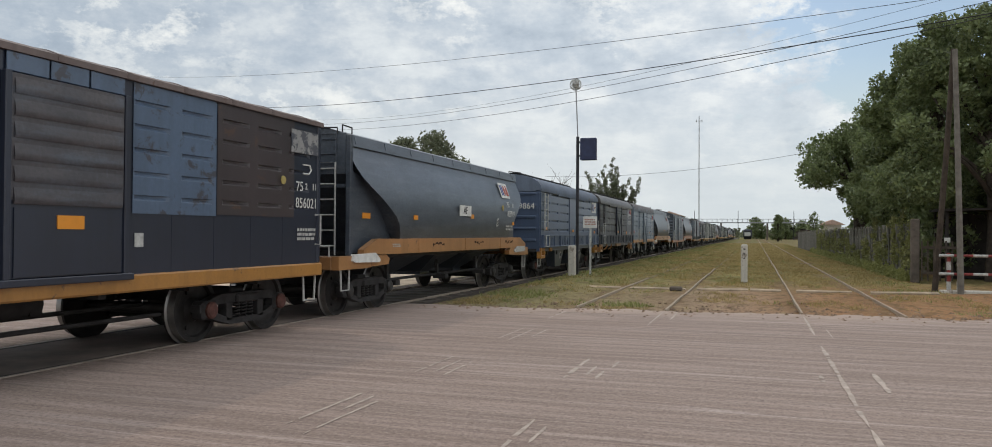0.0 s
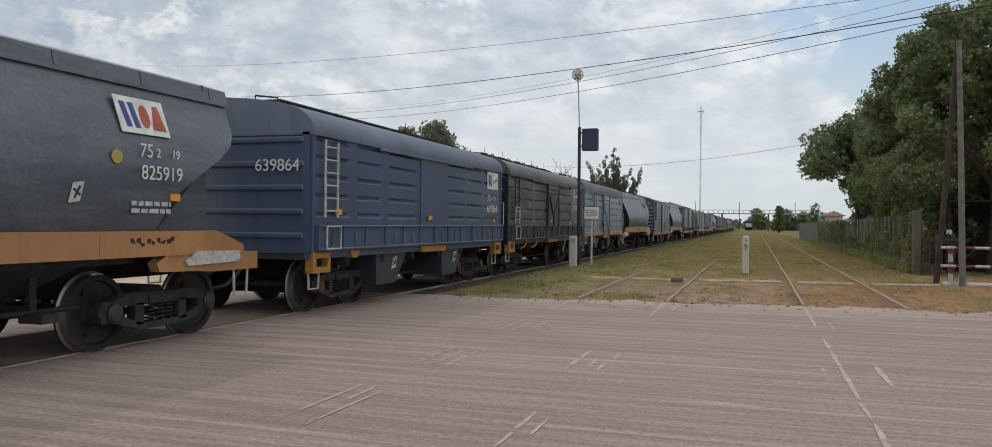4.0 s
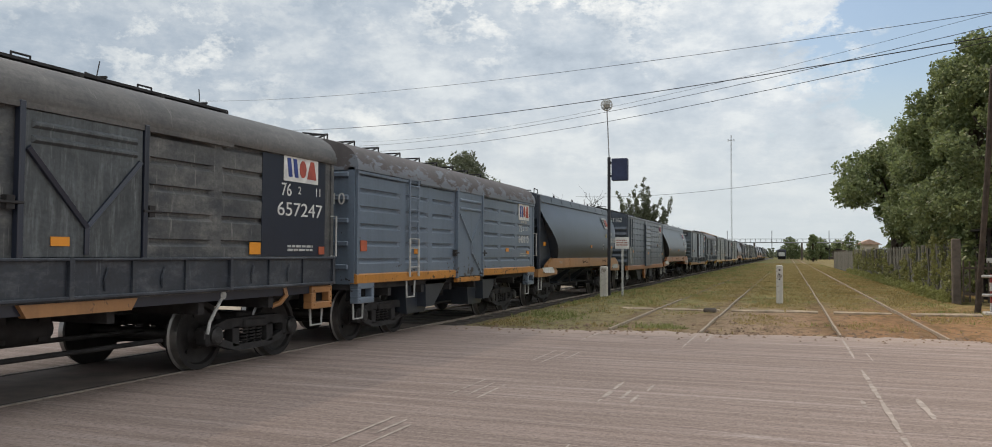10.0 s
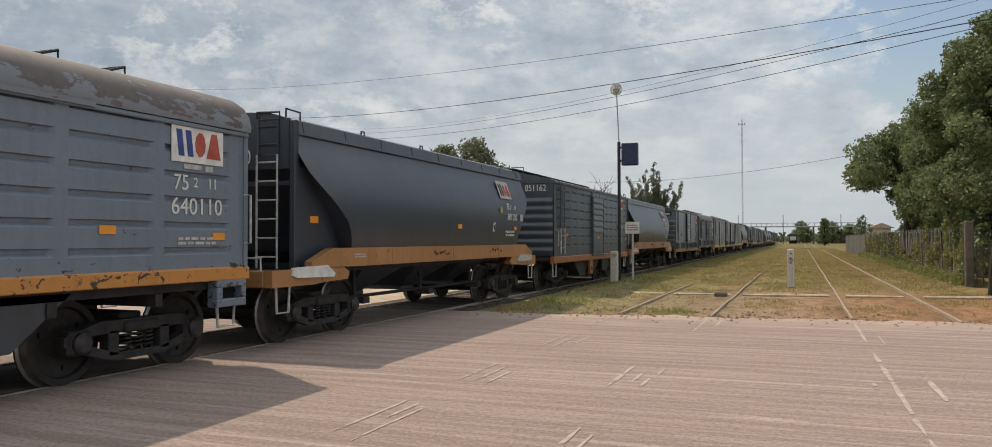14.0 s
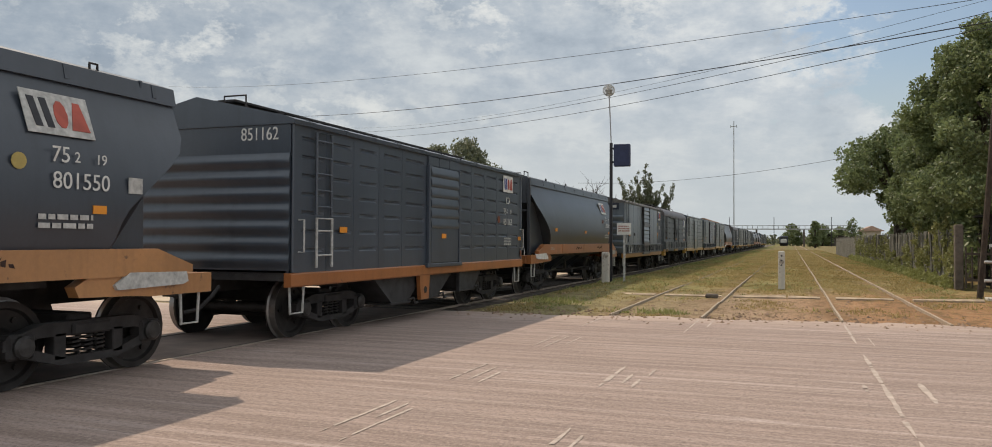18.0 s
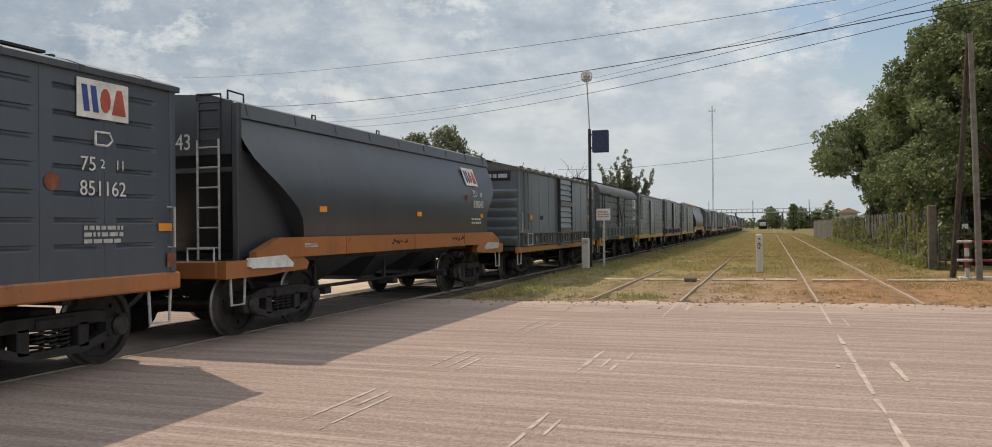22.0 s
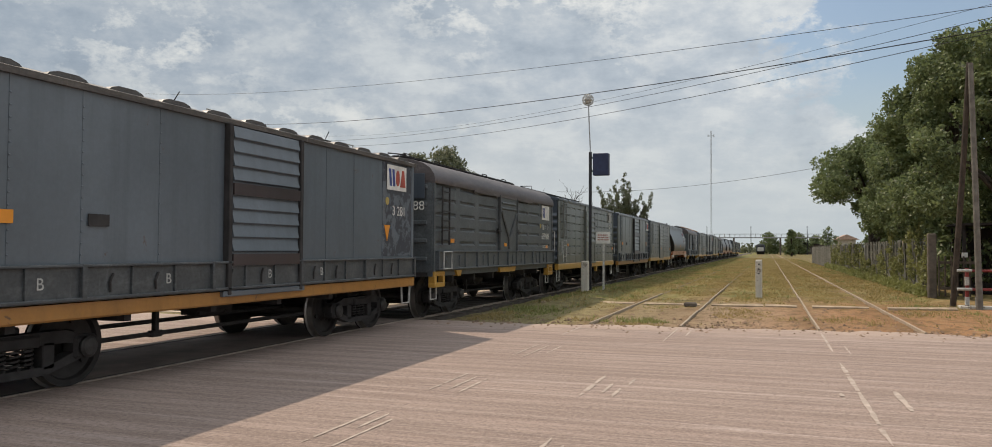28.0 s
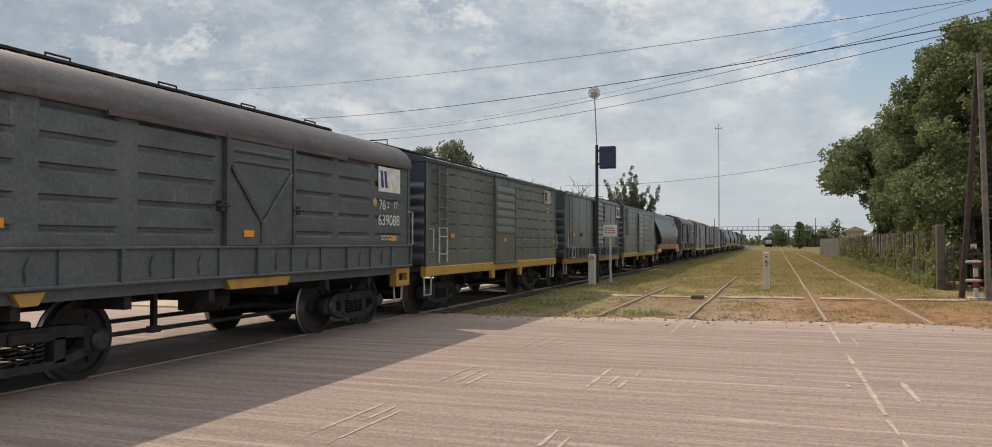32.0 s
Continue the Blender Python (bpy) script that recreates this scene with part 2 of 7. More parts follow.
def sooty(name, dark, light, wipe, stretch=(1.0, 1.0, 1.0), rough=0.5, scratched=0.6):
    """Grimed paint: soot smeared in clouds over the old coat, with wiped and scratched places."""
    m = Mat(name, rough, 0.0, 0.62)
    cloud = m.noise(1.5, 8, 0.68, m.coords((1, 0.7, 1.2)), 0.8)
    smear = m.noise(2.6, 8, 0.7, m.coords(stretch))
    scratch = m.noise(1.0, 6, 0.7, m.coords((3, 14, 1.1)))
    grain = m.noise(24, 4, 0.65)
    c = m.mix(m.ramp(cloud, [(0.36, 0.0), (0.64, 1.0)]), dark, light)
    c = m.mix(m.ramp(smear, [(0.50, 0.0), (0.68, 0.7)]), c, wipe)
    c = m.mix(m.ramp(smear, [(0.30, 0.8), (0.43, 0.0)]), c, dim(dark, 0.5))
    c = m.mix(m.ramp(scratch, [(0.60, 0.0), (0.68, scratched)]), c, dim(wipe, 1.3))
    c = m.mix(m.ramp(grain, [(0.35, 0.35), (0.6, 0.0)]), c, (0.012, 0.012, 0.012))
    return m.out(c, m.math("ADD", smear, m.math("MULTIPLY", grain, 0.3)), 0.2, 0.01)


def plain(name, rgb, rough=0.7, metal=0.0, var=0.25, scale=6.0):
    m = Mat(name, rough, metal)
    a, b = m.noise(scale, 5), m.noise(scale * 9, 3)
    c = m.mix(m.ramp(a, [(0.3, 0.0), (0.7, 1.0)]), dim(rgb, 1 - var), dim(rgb, 1 + var))
    return m.out(c, b, 0.2, 0.006)


NAVY = paint("paint_navy", (0.017, 0.021, 0.034), 0.15)
SKYBLUE = paint("paint_faded_blue", (0.092, 0.128, 0.178), 0.78, 0.4, spots=3.0, rust_rgb=(0.05, 0.045, 0.05))
BROWN = paint("paint_rust_brown", (0.048, 0.037, 0.039), 0.5, 0.45)
DOORBROWN = sooty("door_faded_brown", (0.050, 0.046, 0.054), (0.082, 0.072, 0.076), (0.090, 0.112, 0.145), (0.5, 0.5, 2.2), 0.5, 0.2)
ROOFBROWN = paint("roof_brown", (0.17, 0.135, 0.125), 0.6, 0.4, 0.8)
HOPPERGREY = sooty("paint_hopper_grey", (0.048, 0.060, 0.078), (0.078, 0.094, 0.116), (0.116, 0.128, 0.142), (0.8, 0.4, 3.2), 0.34, 0.12)
FLAKEDBOARD = paint("emblem_flaked", (0.30, 0.30, 0.29), 1.15, 0.2, 0.7, (0.030, 0.036, 0.055), 5.0)
RUSTDARK = plain("rust_dark", (0.040, 0.022, 0.018), 0.9, 0.0, 0.4, 14)
RUSTSPOT = plain("rust_spot", (0.20, 0.075, 0.04), 0.9, 0.0, 0.4, 12)
STEELBLUE = paint("paint_steel_blue", (0.068, 0.092, 0.138), 0.1, 0.2)
STEELROOF = paint("roof_steel_blue", (0.115, 0.138, 0.172), 0.62, 0.3, 0.7, (0.125, 0.108, 0.10), 1.3)

SOOT = sooty("paint_sooty_green", (0.034, 0.039, 0.047), (0.104, 0.105, 0.102), (0.23, 0.222, 0.204), (0.6, 0.6, 1.3))
SOOTBAND = sooty("paint_sooty_band", (0.020, 0.025, 0.036), (0.034, 0.042, 0.056), (0.11, 0.118, 0.13), (1.0, 1.0, 2.0))
GREENGREY = sooty("paint_green_grey", (0.068, 0.081, 0.089), (0.095, 0.110, 0.118), (0.128, 0.140, 0.145), (0.7, 0.7, 1.5))
ROOFDARK = sooty("roof_dark_brown", (0.062, 0.050, 0.050), (0.094, 0.076, 0.074), (0.150, 0.122, 0.116), (0.5, 0.5, 3.0))
SOOTDOOR = sooty("paint_sooty_door", (0.045, 0.052, 0.056), (0.085, 0.098, 0.105), (0.17, 0.185, 0.19), (2.0, 5.0, 0.7))
SOOTROOF = sooty("roof_sooty", (0.054, 0.051, 0.049), (0.108, 0.098, 0.088), (0.160, 0.148, 0.134), (0.5, 0.5, 3.0))
BLUEGREY = paint("paint_blue_grey", (0.160, 0.190, 0.218), 0.1, 0.15, pits=(0.030, 0.024, 0.022))
FLAKED = paint("roof_flaked", (0.105, 0.092, 0.09), 0.2, 0.3, 0.75, chips=(0.17, 0.19, 0.215))
CHARCOAL = paint("paint_charcoal", (0.036, 0.042, 0.051), 0.12, 0.30, 0.36)
DARKGREY = paint("paint_dark_grey", (0.055, 0.066, 0.078), 0.15, 0.25)
ASHGREY = paint("paint_ash_grey", (0.0425, 0.0455, 0.049), 0.2, 0.32, 0.36)
PATCHY = paint("paint_patchy", (0.115, 0.130, 0.138), 1.25, 0.2, 0.6, (0.020, 0.024, 0.036), 3.0)
MIDGREY = paint("paint_mid_grey", (0.114, 0.130, 0.138), 0.3, 0.3)
BANDGREY = sooty("paint_band_grey", (0.048, 0.055, 0.060), (0.074, 0.083, 0.088), (0.125, 0.135, 0.14), (1.0, 1.0, 2.0))
WORNGREY = paint("paint_worn_grey", (0.104, 0.113, 0.102), 0.4, 0.4)
OCHRE = paint("paint_ochre", (0.37, 0.175, 0.040), 0.55, 0.25, spots=4.5)
TAN = paint("paint_tan_orange", (0.36, 0.178, 0.070), 0.5, 0.3, spots=4.5)
BURNT = paint("paint_burnt_orange", (0.32, 0.118, 0.038), 0.5, 0.3, spots=4.5)
YELLOW = paint("paint_yellow", (0.46, 0.26, 0.05), 0.35, 0.25, spots=3.5)
ORANGESILL = paint("paint_orange", (0.50, 0.215, 0.045), 0.4, 0.2, spots=5.0, pits=(0.03, 0.02, 0.015))
# near-black: the shade inside the socket slots is put into this colour
RECESS = plain("socket_shade_black", (0.008, 0.008, 0.008), 0.95, 0.0, 0.3)
BLACKGREY = plain("chute_black_grey", (0.032, 0.033, 0.035), 0.6, 0.0, 0.4)
BLACK = plain("running_gear_black", (0.032, 0.030, 0.030), 0.8, 0.0, 0.4)
WHEELSTEEL = plain("wheel_steel", (0.033, 0.030, 0.029), 0.6, 0.3, 0.4)
TREAD = plain("worn_tread_steel", (0.30, 0.29, 0.28), 0.35, 0.7, 0.2)
SPRING = plain("spring_steel", (0.038, 0.035, 0.034), 0.6, 0.4)
HUBGREY = plain("hub_greased_steel", (0.050, 0.048, 0.047), 0.55, 0.3, 0.4, 14)
HUB = plain("hub_rust", (0.115, 0.050, 0.040), 0.8, 0.0, 0.35, 14)
WHITE = plain("white_paint", (0.62, 0.62, 0.59), 0.7, 0.0, 0.18, 9)
GREYWHITE = plain("worn_white_paint", (0.42, 0.42, 0.40), 0.7, 0.0, 0.3, 14)
LETTER = plain("lettering_white", (0.60, 0.60, 0.57), 0.7, 0.0, 0.2, 12)
ORANGE = plain("reflector_orange", (0.72, 0.28, 0.03), 0.4, 0.0, 0.08)
RED = plain("emblem_red", (0.36, 0.075, 0.05), 0.6, 0.0, 0.2)
BLUE = plain("emblem_blue", (0.035, 0.06, 0.22), 0.6, 0.0, 0.2)
REDPAINT = plain("barrier_red", (0.20, 0.030, 0.027), 0.6, 0.0, 0.25)
SIGNRED = plain("faded_sign_red", (0.36, 0.20, 0.17), 0.7, 0.0, 0.3)
REDORANGE = plain("panel_red_orange", (0.40, 0.10, 0.05), 0.7, 0.0, 0.2)
ROUNDEL = plain("roundel_yellow", (0.38, 0.30, 0.10), 0.7, 0.0, 0.2)


def ground_material():
    """Dry turf with green and straw patches and bare earth by the road."""
    m = Mat("dry_grass", 0.95, 0.0, 0.1)
    a, b, c = m.noise(0.22, 6, 0.62), m.noise(1.7, 6, 0.65), m.noise(20, 5, 0.75, m.coords((1, 0.5, 1)))
    col = m.mix(m.ramp(a, [(0.40, 0.0), (0.56, 1.0)]), (0.315, 0.240, 0.108), (0.215, 0.210, 0.072))
    col = m.mix(m.ramp(b, [(0.46, 0.0), (0.66, 0.85)]), col, (0.33, 0.25, 0.128))
    green = m.noise(0.55, 5, 0.65, m.coords((1, 0.45, 1)))
    col = m.mix(m.ramp(green, [(0.50, 0.0), (0.60, 0.75)]), col, (0.145, 0.168, 0.055))
    sp = m.t.nodes.new("ShaderNodeSeparateXYZ")
    m.t.links.new(m.tc.outputs["Object"], sp.inputs[0])
    edge = m.math("ADD", m.math("MULTIPLY", sp.outputs[1], -0.11), m.math("ADD", m.math("MULTIPLY", b, 1.2), m.math("ADD", m.math("MULTIPLY", sp.outputs[0], 0.035), 2.58)))
    earth = m.mix(m.ramp(m.math("MULTIPLY", m.math("ADD", sp.outputs[0], 6.0), 0.1), [(0.45, 0.0), (0.80, 1.0)]), (0.350, 0.252, 0.182), (0.370, 0.200, 0.105))
    col = m.mix(m.ramp(edge, [(0.22, 0.0), (0.80, 0.95)]), col, earth)
    col = m.mix(m.ramp(m.math("MULTIPLY", sp.outputs[1], 0.005), [(0.15, 0.0), (0.50, 0.85)]), col, (0.140, 0.128, 0.054))
    # worn earth along the four sunken rails, greener turf towards the train
    side = m.math("MULTIPLY", m.math("ADD", sp.outputs[0], 4.5), 0.125)
    side = m.math("ADD", side, m.math("MULTIPLY", m.math("SUBTRACT", b, 0.5), 0.10))
    rut = m.ramp(side, [(0.06, 0.0), (0.125, 0.8), (0.20, 0.0), (0.345, 0.75), (0.42, 0.0), (0.60, 0.0), (0.645, 0.9), (0.73, 0.1), (0.86, 0.85), (0.94, 0.3)])
    rut = m.math("MULTIPLY", rut, m.ramp(m.noise(0.9, 5, 0.65, m.coords((1, 0.35, 1))), [(0.36, 0.1), (0.58, 1.0)]))
    col = m.mix(m.ramp(side, [(-0.0, 0.65), (0.45, 0.0)]), col, (0.205, 0.198, 0.072))
    col = m.mix(rut, col, (0.205, 0.125, 0.070))
    d = m.noise(3.4, 7, 0.75, m.coords((1, 0.5, 1)))
    col = m.mix(m.ramp(d, [(0.41, 0.6), (0.49, 0.0)]), col, (0.115, 0.086, 0.044))
    col = m.mix(m.ramp(d, [(0.54, 0.0), (0.66, 0.6)]), col, (0.36, 0.29, 0.165))
    col = m.mix(m.ramp(c, [(0.36, 0.5), (0.50, 0.0)]), col, (0.105, 0.086, 0.042))
    return m.out(col, c, 0.8, 0.05)


def road_material():
    """Worn pinkish concrete with sweep marks along the road, stains and fine grit."""
    m = Mat("road_concrete", 0.85, 0.0, 0.3)
    big = m.noise(0.18, 5, 0.6, m.coords((0.5, 1.2, 1)))
    sweep = m.noise(2.2, 7, 0.72, m.coords((0.14, 2.6, 1), 0.02))
    fine = m.noise(4.0, 6, 0.75, m.coords((0.5, 7.0, 1), 0.02))
    thin = m.noise(1.0, 3, 0.6, m.coords((0.12, 5.5, 1), 0.025))
    grit = m.noise(20, 6, 0.8, m.coords((0.9, 1.1, 1)))
    speck = m.noise(9, 4, 0.7)
    pit = m.noise(40, 4, 0.75, m.coords((1.0, 0.6, 1)))
    lines = m.noise(1.0, 2, 0.5, m.coords((0.035, 1.5, 1), 0.03))
    ruts = m.noise(1.0, 3, 0.5, m.coords((0.05, 3.4, 1), -0.02))
    patch = m.noise(1.1, 4, 0.6, m.coords((0.25, 1.0, 1)))
    col = m.mix(m.ramp(big, [(0.3, 0.0), (0.7, 1.0)]), (0.232, 0.171, 0.143), (0.286, 0.221, 0.187))
    col = m.mix(m.ramp(sweep, [(0.44, 0.0), (0.62, 0.75)]), col, (0.400, 0.305, 0.262))
    col = m.mix(m.ramp(fine, [(0.36, 0.30), (0.50, 0.0)]), col, (0.15, 0.112, 0.097))
    col = m.mix(m.ramp(thin, [(0.57, 0.0), (0.63, 0.5)]), col, (0.43, 0.342, 0.302))
    # long pale sweep lines, broken here and there
    pale = m.ramp(lines, [(0.484, 0.0), (0.493, 0.75), (0.500, 0.0), (0.575, 0.0), (0.582, 0.6), (0.590, 0.0)])
    gaps = m.ramp(patch, [(0.38, 0.1), (0.55, 1.0)])
    col = m.mix(m.math("MULTIPLY", pale, gaps), col, (0.50, 0.41, 0.37))
    dark = m.ramp(ruts, [(0.470, 0.0), (0.485, 0.4), (0.497, 0.0), (0.60, 0.0), (0.612, 0.35), (0.625, 0.0)])
    col = m.mix(m.math("MULTIPLY", dark, gaps), col, (0.15, 0.108, 0.094))
    col = m.mix(m.ramp(grit, [(0.40, 0.5), (0.49, 0.0)]), col, (0.13, 0.098, 0.086))
    col = m.mix(m.ramp(grit, [(0.55, 0.0), (0.66, 0.45)]), col, (0.45, 0.37, 0.33))
    col = m.mix(m.ramp(speck, [(0.235, 0.9), (0.26, 0.0)]), col, (0.06, 0.05, 0.045))
    col = m.mix(m.ramp(pit, [(0.35, 0.36), (0.465, 0.0)]), col, (0.10, 0.072, 0.060))
    col = m.mix(m.ramp(pit, [(0.54, 0.0), (0.66, 0.32)]), col, (0.52, 0.425, 0.375))
    # sand drifted over the far edge
    sp = m.t.nodes.new("ShaderNodeSeparateXYZ")
    m.t.links.new(m.tc.outputs["Object"], sp.inputs[0])
    drift = m.math("ADD", m.math("MULTIPLY", m.math("SUBTRACT", sp.outputs[1], m.math("MULTIPLY", sp.outputs[0], 0.10)), 0.30), m.math("ADD", m.math("MULTIPLY", m.noise(0.8, 6, 0.65, m.coords((0.5, 1.1, 1))), 1.7), -4.85))
    col = m.mix(m.ramp(drift, [(0.30, 0.0), (0.75, 0.7)]), col, (0.43, 0.335, 0.275))
    return m.out(col, m.math("ADD", m.math("MULTIPLY", pit, 1.0), m.math("ADD", grit, m.math("MULTIPLY", fine, 0.5))), 0.5, 0.013)


GRASS = ground_material()
ROAD = road_material()
CONCRETE = plain("old_concrete", (0.34, 0.265, 0.185), 0.9, 0.0, 0.4, 3)
PALECONCRETE = paint("whitewashed_concrete", (0.56, 0.53, 0.47), 0.8, 0.2, 0.9, (0.20, 0.165, 0.13), 6.0)
RAILSTEEL = plain("rail_steel", (0.33, 0.27, 0.22), 0.55, 0.2, 0.25, 12)
RAILDULL = plain("rail_rusted", (0.34, 0.275, 0.205), 0.8, 0.0, 0.3, 10)
CINDER = plain("oily_track_bed", (0.075, 0.062, 0.052), 0.95, 0.0, 0.4, 3)
# darker than the road: part of the shade under the train is in this colour
STRIP = plain("worn_shaded_crossing_strip", (0.190, 0.146, 0.122), 0.9, 0.0, 0.3, 2)
SCAR = plain("scraped_rail_mark", (0.40, 0.33, 0.28), 0.75, 0.0, 0.3, 9)
GREYPOLE = plain("grey_pole_timber", (0.150, 0.138, 0.120), 0.9, 0.0, 0.3, 6)
TIMBER = plain("weathered_timber", (0.115, 0.095, 0.078), 0.9, 0.0, 0.35, 5)
RAILSUNK = plain("rail_sunk_in_turf", (0.17, 0.145, 0.095), 0.9, 0.0, 0.5, 3)
CLOD = plain("clod_earth", (0.24, 0.165, 0.115), 0.95, 0.0, 0.5, 2.5)
PALEEARTH = plain("pale_trodden_earth", (0.42, 0.34, 0.25), 0.95, 0.0, 0.3, 1.5)


def paling_material():
    """Weathered boards, each with a grey of its own, streaked along the grain."""
    m = Mat("grey_paling", 0.9, 0.0, 0.2)
    info = m.t.nodes.new("ShaderNodeObjectInfo")
    geo = m.t.nodes.new("ShaderNodeNewGeometry")
    own = m.math("FRACT", m.math("ADD", info.outputs["Random"], geo.outputs["Random Per Island"]), 0.0)
    c = m.mix(m.ramp(own, [(0.0, 0.0), (1.0, 1.0)]), (0.095, 0.094, 0.080), (0.205, 0.200, 0.172))
    grain = m.noise(3.0, 6, 0.7, m.coords((9, 9, 0.7)))
    c = m.mix(m.ramp(grain, [(0.45, 0.0), (0.70, 0.6)]), c, (0.06, 0.056, 0.045))
    return m.out(c, grain, 0.3, 0.01)


PALING = paling_material()
BARK = plain("bark", (0.055, 0.043, 0.033), 0.95, 0.0, 0.4, 7)
DARKPOST = plain("dark_steel_post", (0.03, 0.03, 0.035), 0.6, 0.2, 0.3)
BOXBLUE = plain("blue_box_paint", (0.022, 0.030, 0.075), 0.5, 0.0, 0.2)
WIRE = plain("cable_black", (0.03, 0.03, 0.032), 0.7)
GALV = plain("galvanised_steel", (0.33, 0.34, 0.35), 0.5, 0.4, 0.2)
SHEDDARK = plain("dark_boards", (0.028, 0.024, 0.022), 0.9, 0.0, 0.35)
BRICKRED = plain("roof_tile_red", (0.40, 0.28, 0.22), 0.85, 0.0, 0.25)
PLASTER = plain("pale_plaster", (0.50, 0.46, 0.40), 0.85, 0.0, 0.15)


def leaf_material(name, dark, light):
    m = Mat(name, 0.5, 0.0, 0.4)
    g = m.t.nodes.new("ShaderNodeNewGeometry")
    c = m.mix(g.outputs["Random Per Island"], dark, light)
    c = m.mix(m.ramp(m.noise(0.5, 4), [(0.35, 0.0), (0.65, 0.7)]), c, dim(light, 1.15))
    m.b.inputs["Subsurface Weight"].default_value = 0.0
    tr = m.t.nodes.new("ShaderNodeBsdfTranslucent")
    m.t.links.new(c, tr.inputs[0])
    mx = m.t.nodes.new("ShaderNodeMixShader")
    mx.inputs[0].default_value = 0.42
    m.out(c)
    m.t.links.new(m.b.outputs[0], mx.inputs[1])
    m.t.links.new(tr.outputs[0], mx.inputs[2])
    m.t.links.new(mx.outputs[0], m.t.nodes["Material Output"].inputs[0])
    return m.m


LEAF = leaf_material("leaf_green", (0.038, 0.055, 0.028), (0.205, 0.248, 0.108))
LEAFDULL = leaf_material("leaf_dull", (0.075, 0.090, 0.055), (0.185, 0.20, 0.125))
IVY = leaf_material("leaf_ivy", (0.075, 0.090, 0.034), (0.245, 0.250, 0.095))
WEED = leaf_material("weed_green", (0.135, 0.165, 0.054), (0.28, 0.29, 0.105))
BLADE = leaf_material("grass_blades", (0.205, 0.170, 0.062), (0.41, 0.315, 0.14))


# ---- mesh building ----
class M:
    def __init__(self):
        self.v, self.f = [], []

    def add(self, verts, faces):
        n = len(self.v)
        self.v += [tuple(p) for p in verts]
        self.f += [tuple(i + n for i in q) for q in faces]
        return self

    def box(self, x0, x1, y0, y1, z0, z1, c=0.0):
        if c <= 0:
            v = [(x, y, z) for x in (x0, x1) for y in (y0, y1) for z in (z0, z1)]
            return self.add(v, [(0, 1, 3, 2), (4, 6, 7, 5), (0, 4, 5, 1), (2, 3, 7, 6), (0, 2, 6, 4), (1, 5, 7, 3)])
        c = min(c, (x1 - x0) * 0.45, (y1 - y0) * 0.45, (z1 - z0) * 0.45)
        v, ix = [], {}
        for i in (0, 1):
            for j in (0, 1):
                for k in (0, 1):
                    p = ((x0, x1)[i], (y0, y1)[j], (z0, z1)[k])
                    d = (c if i == 0 else -c, c if j == 0 else -c, c if k == 0 else -c)
                    for a in range(3):
                        q = [p[b] + (0 if b == a else d[b]) for b in range(3)]
                        ix[i, j, k, a] = len(v)
                        v.append(q)
        f = []
        for a in range(3):
            b, e = (a + 1) % 3, (a + 2) % 3
            for s in (0, 1):
                q = []
                for u, w in ((0, 0), (1, 0), (1, 1), (0, 1)):
                    key = [0, 0, 0]
                    key[a], key[b], key[e] = s, u, w
                    q.append(ix[(*key, a)])
                f.append(q)
            for u in (0, 1):
                for w in (0, 1):
                    k0, k1 = [0, 0, 0], [0, 0, 0]
                    k0[a], k1[a] = 0, 1
                    k0[b] = k1[b] = u
                    k0[e] = k1[e] = w
                    f.append([ix[(*k0, b)], ix[(*k1, b)], ix[(*k1, e)], ix[(*k0, e)]])
        for i in (0, 1):
            for j in (0, 1):
                for k in (0, 1):
                    f.append([ix[i, j, k, a] for a in range(3)])
        return self.add(v, f)

    def prism(self, prof, y0, y1, axes="xz"):
        """A closed outline, extruded: along y for an outline in xz, along x for one in yz."""
        n = len(prof)
        if axes == "xz":
            v = [(a, y, b) for y in (y0, y1) for a, b in prof]
        else:
            v = [(x, a, b) for x in (y0, y1) for a, b in prof]
        f = [(i, (i + 1) % n, n + (i + 1) % n, n + i) for i in range(n)]
        return self.add(v, f + [tuple(range(n)), tuple(range(2 * n - 1, n - 1, -1))])

    def bump(self, y0, y1, z0, z1, x, h, s=1):
        """A pressed rib that stands proud of a side at x."""
        e = min((z1 - z0) * 0.35, (y1 - y0) * 0.4)
        v = [(x, y0, z0), (x, y1, z0), (x, y1, z1), (x, y0, z1)]
        v += [(x + s * h, y0 + e, z0 + e), (x + s * h, y1 - e, z0 + e), (x + s * h, y1 - e, z1 - e), (x + s * h, y0 + e, z1 - e)]
        return self.add(v, [(0, 1, 5, 4), (1, 2, 6, 5), (2, 3, 7, 6), (3, 0, 4, 7), (4, 5, 6, 7)])

    def tube(self, pts, r, n=6, r1=None):
        pts = [Vector(p) for p in pts]
        rings = []
        for i, p in enumerate(pts):
            d = (pts[min(i + 1, len(pts) - 1)] - pts[max(i - 1, 0)]).normalized()
            a = d.orthogonal().normalized() if not rings else (rings[-1][1] - d * rings[-1][1].dot(d)).normalized()
            b = d.cross(a)
            k = r if r1 is None else r + (r1 - r) * i / max(1, len(pts) - 1)
            rings.append(([p + (a * math.cos(2 * math.pi * j / n) + b * math.sin(2 * math.pi * j / n)) * k for j in range(n)], a))
        v = [q for ring, _ in rings for q in ring]
        f = []
        for i in range(len(pts) - 1):
            f += [(i * n + j, i * n + (j + 1) % n, (i + 1) * n + (j + 1) % n, (i + 1) * n + j) for j in range(n)]
        f += [tuple(range(n - 1, -1, -1)), tuple(range(len(v) - n, len(v)))]
        return self.add(v, f)

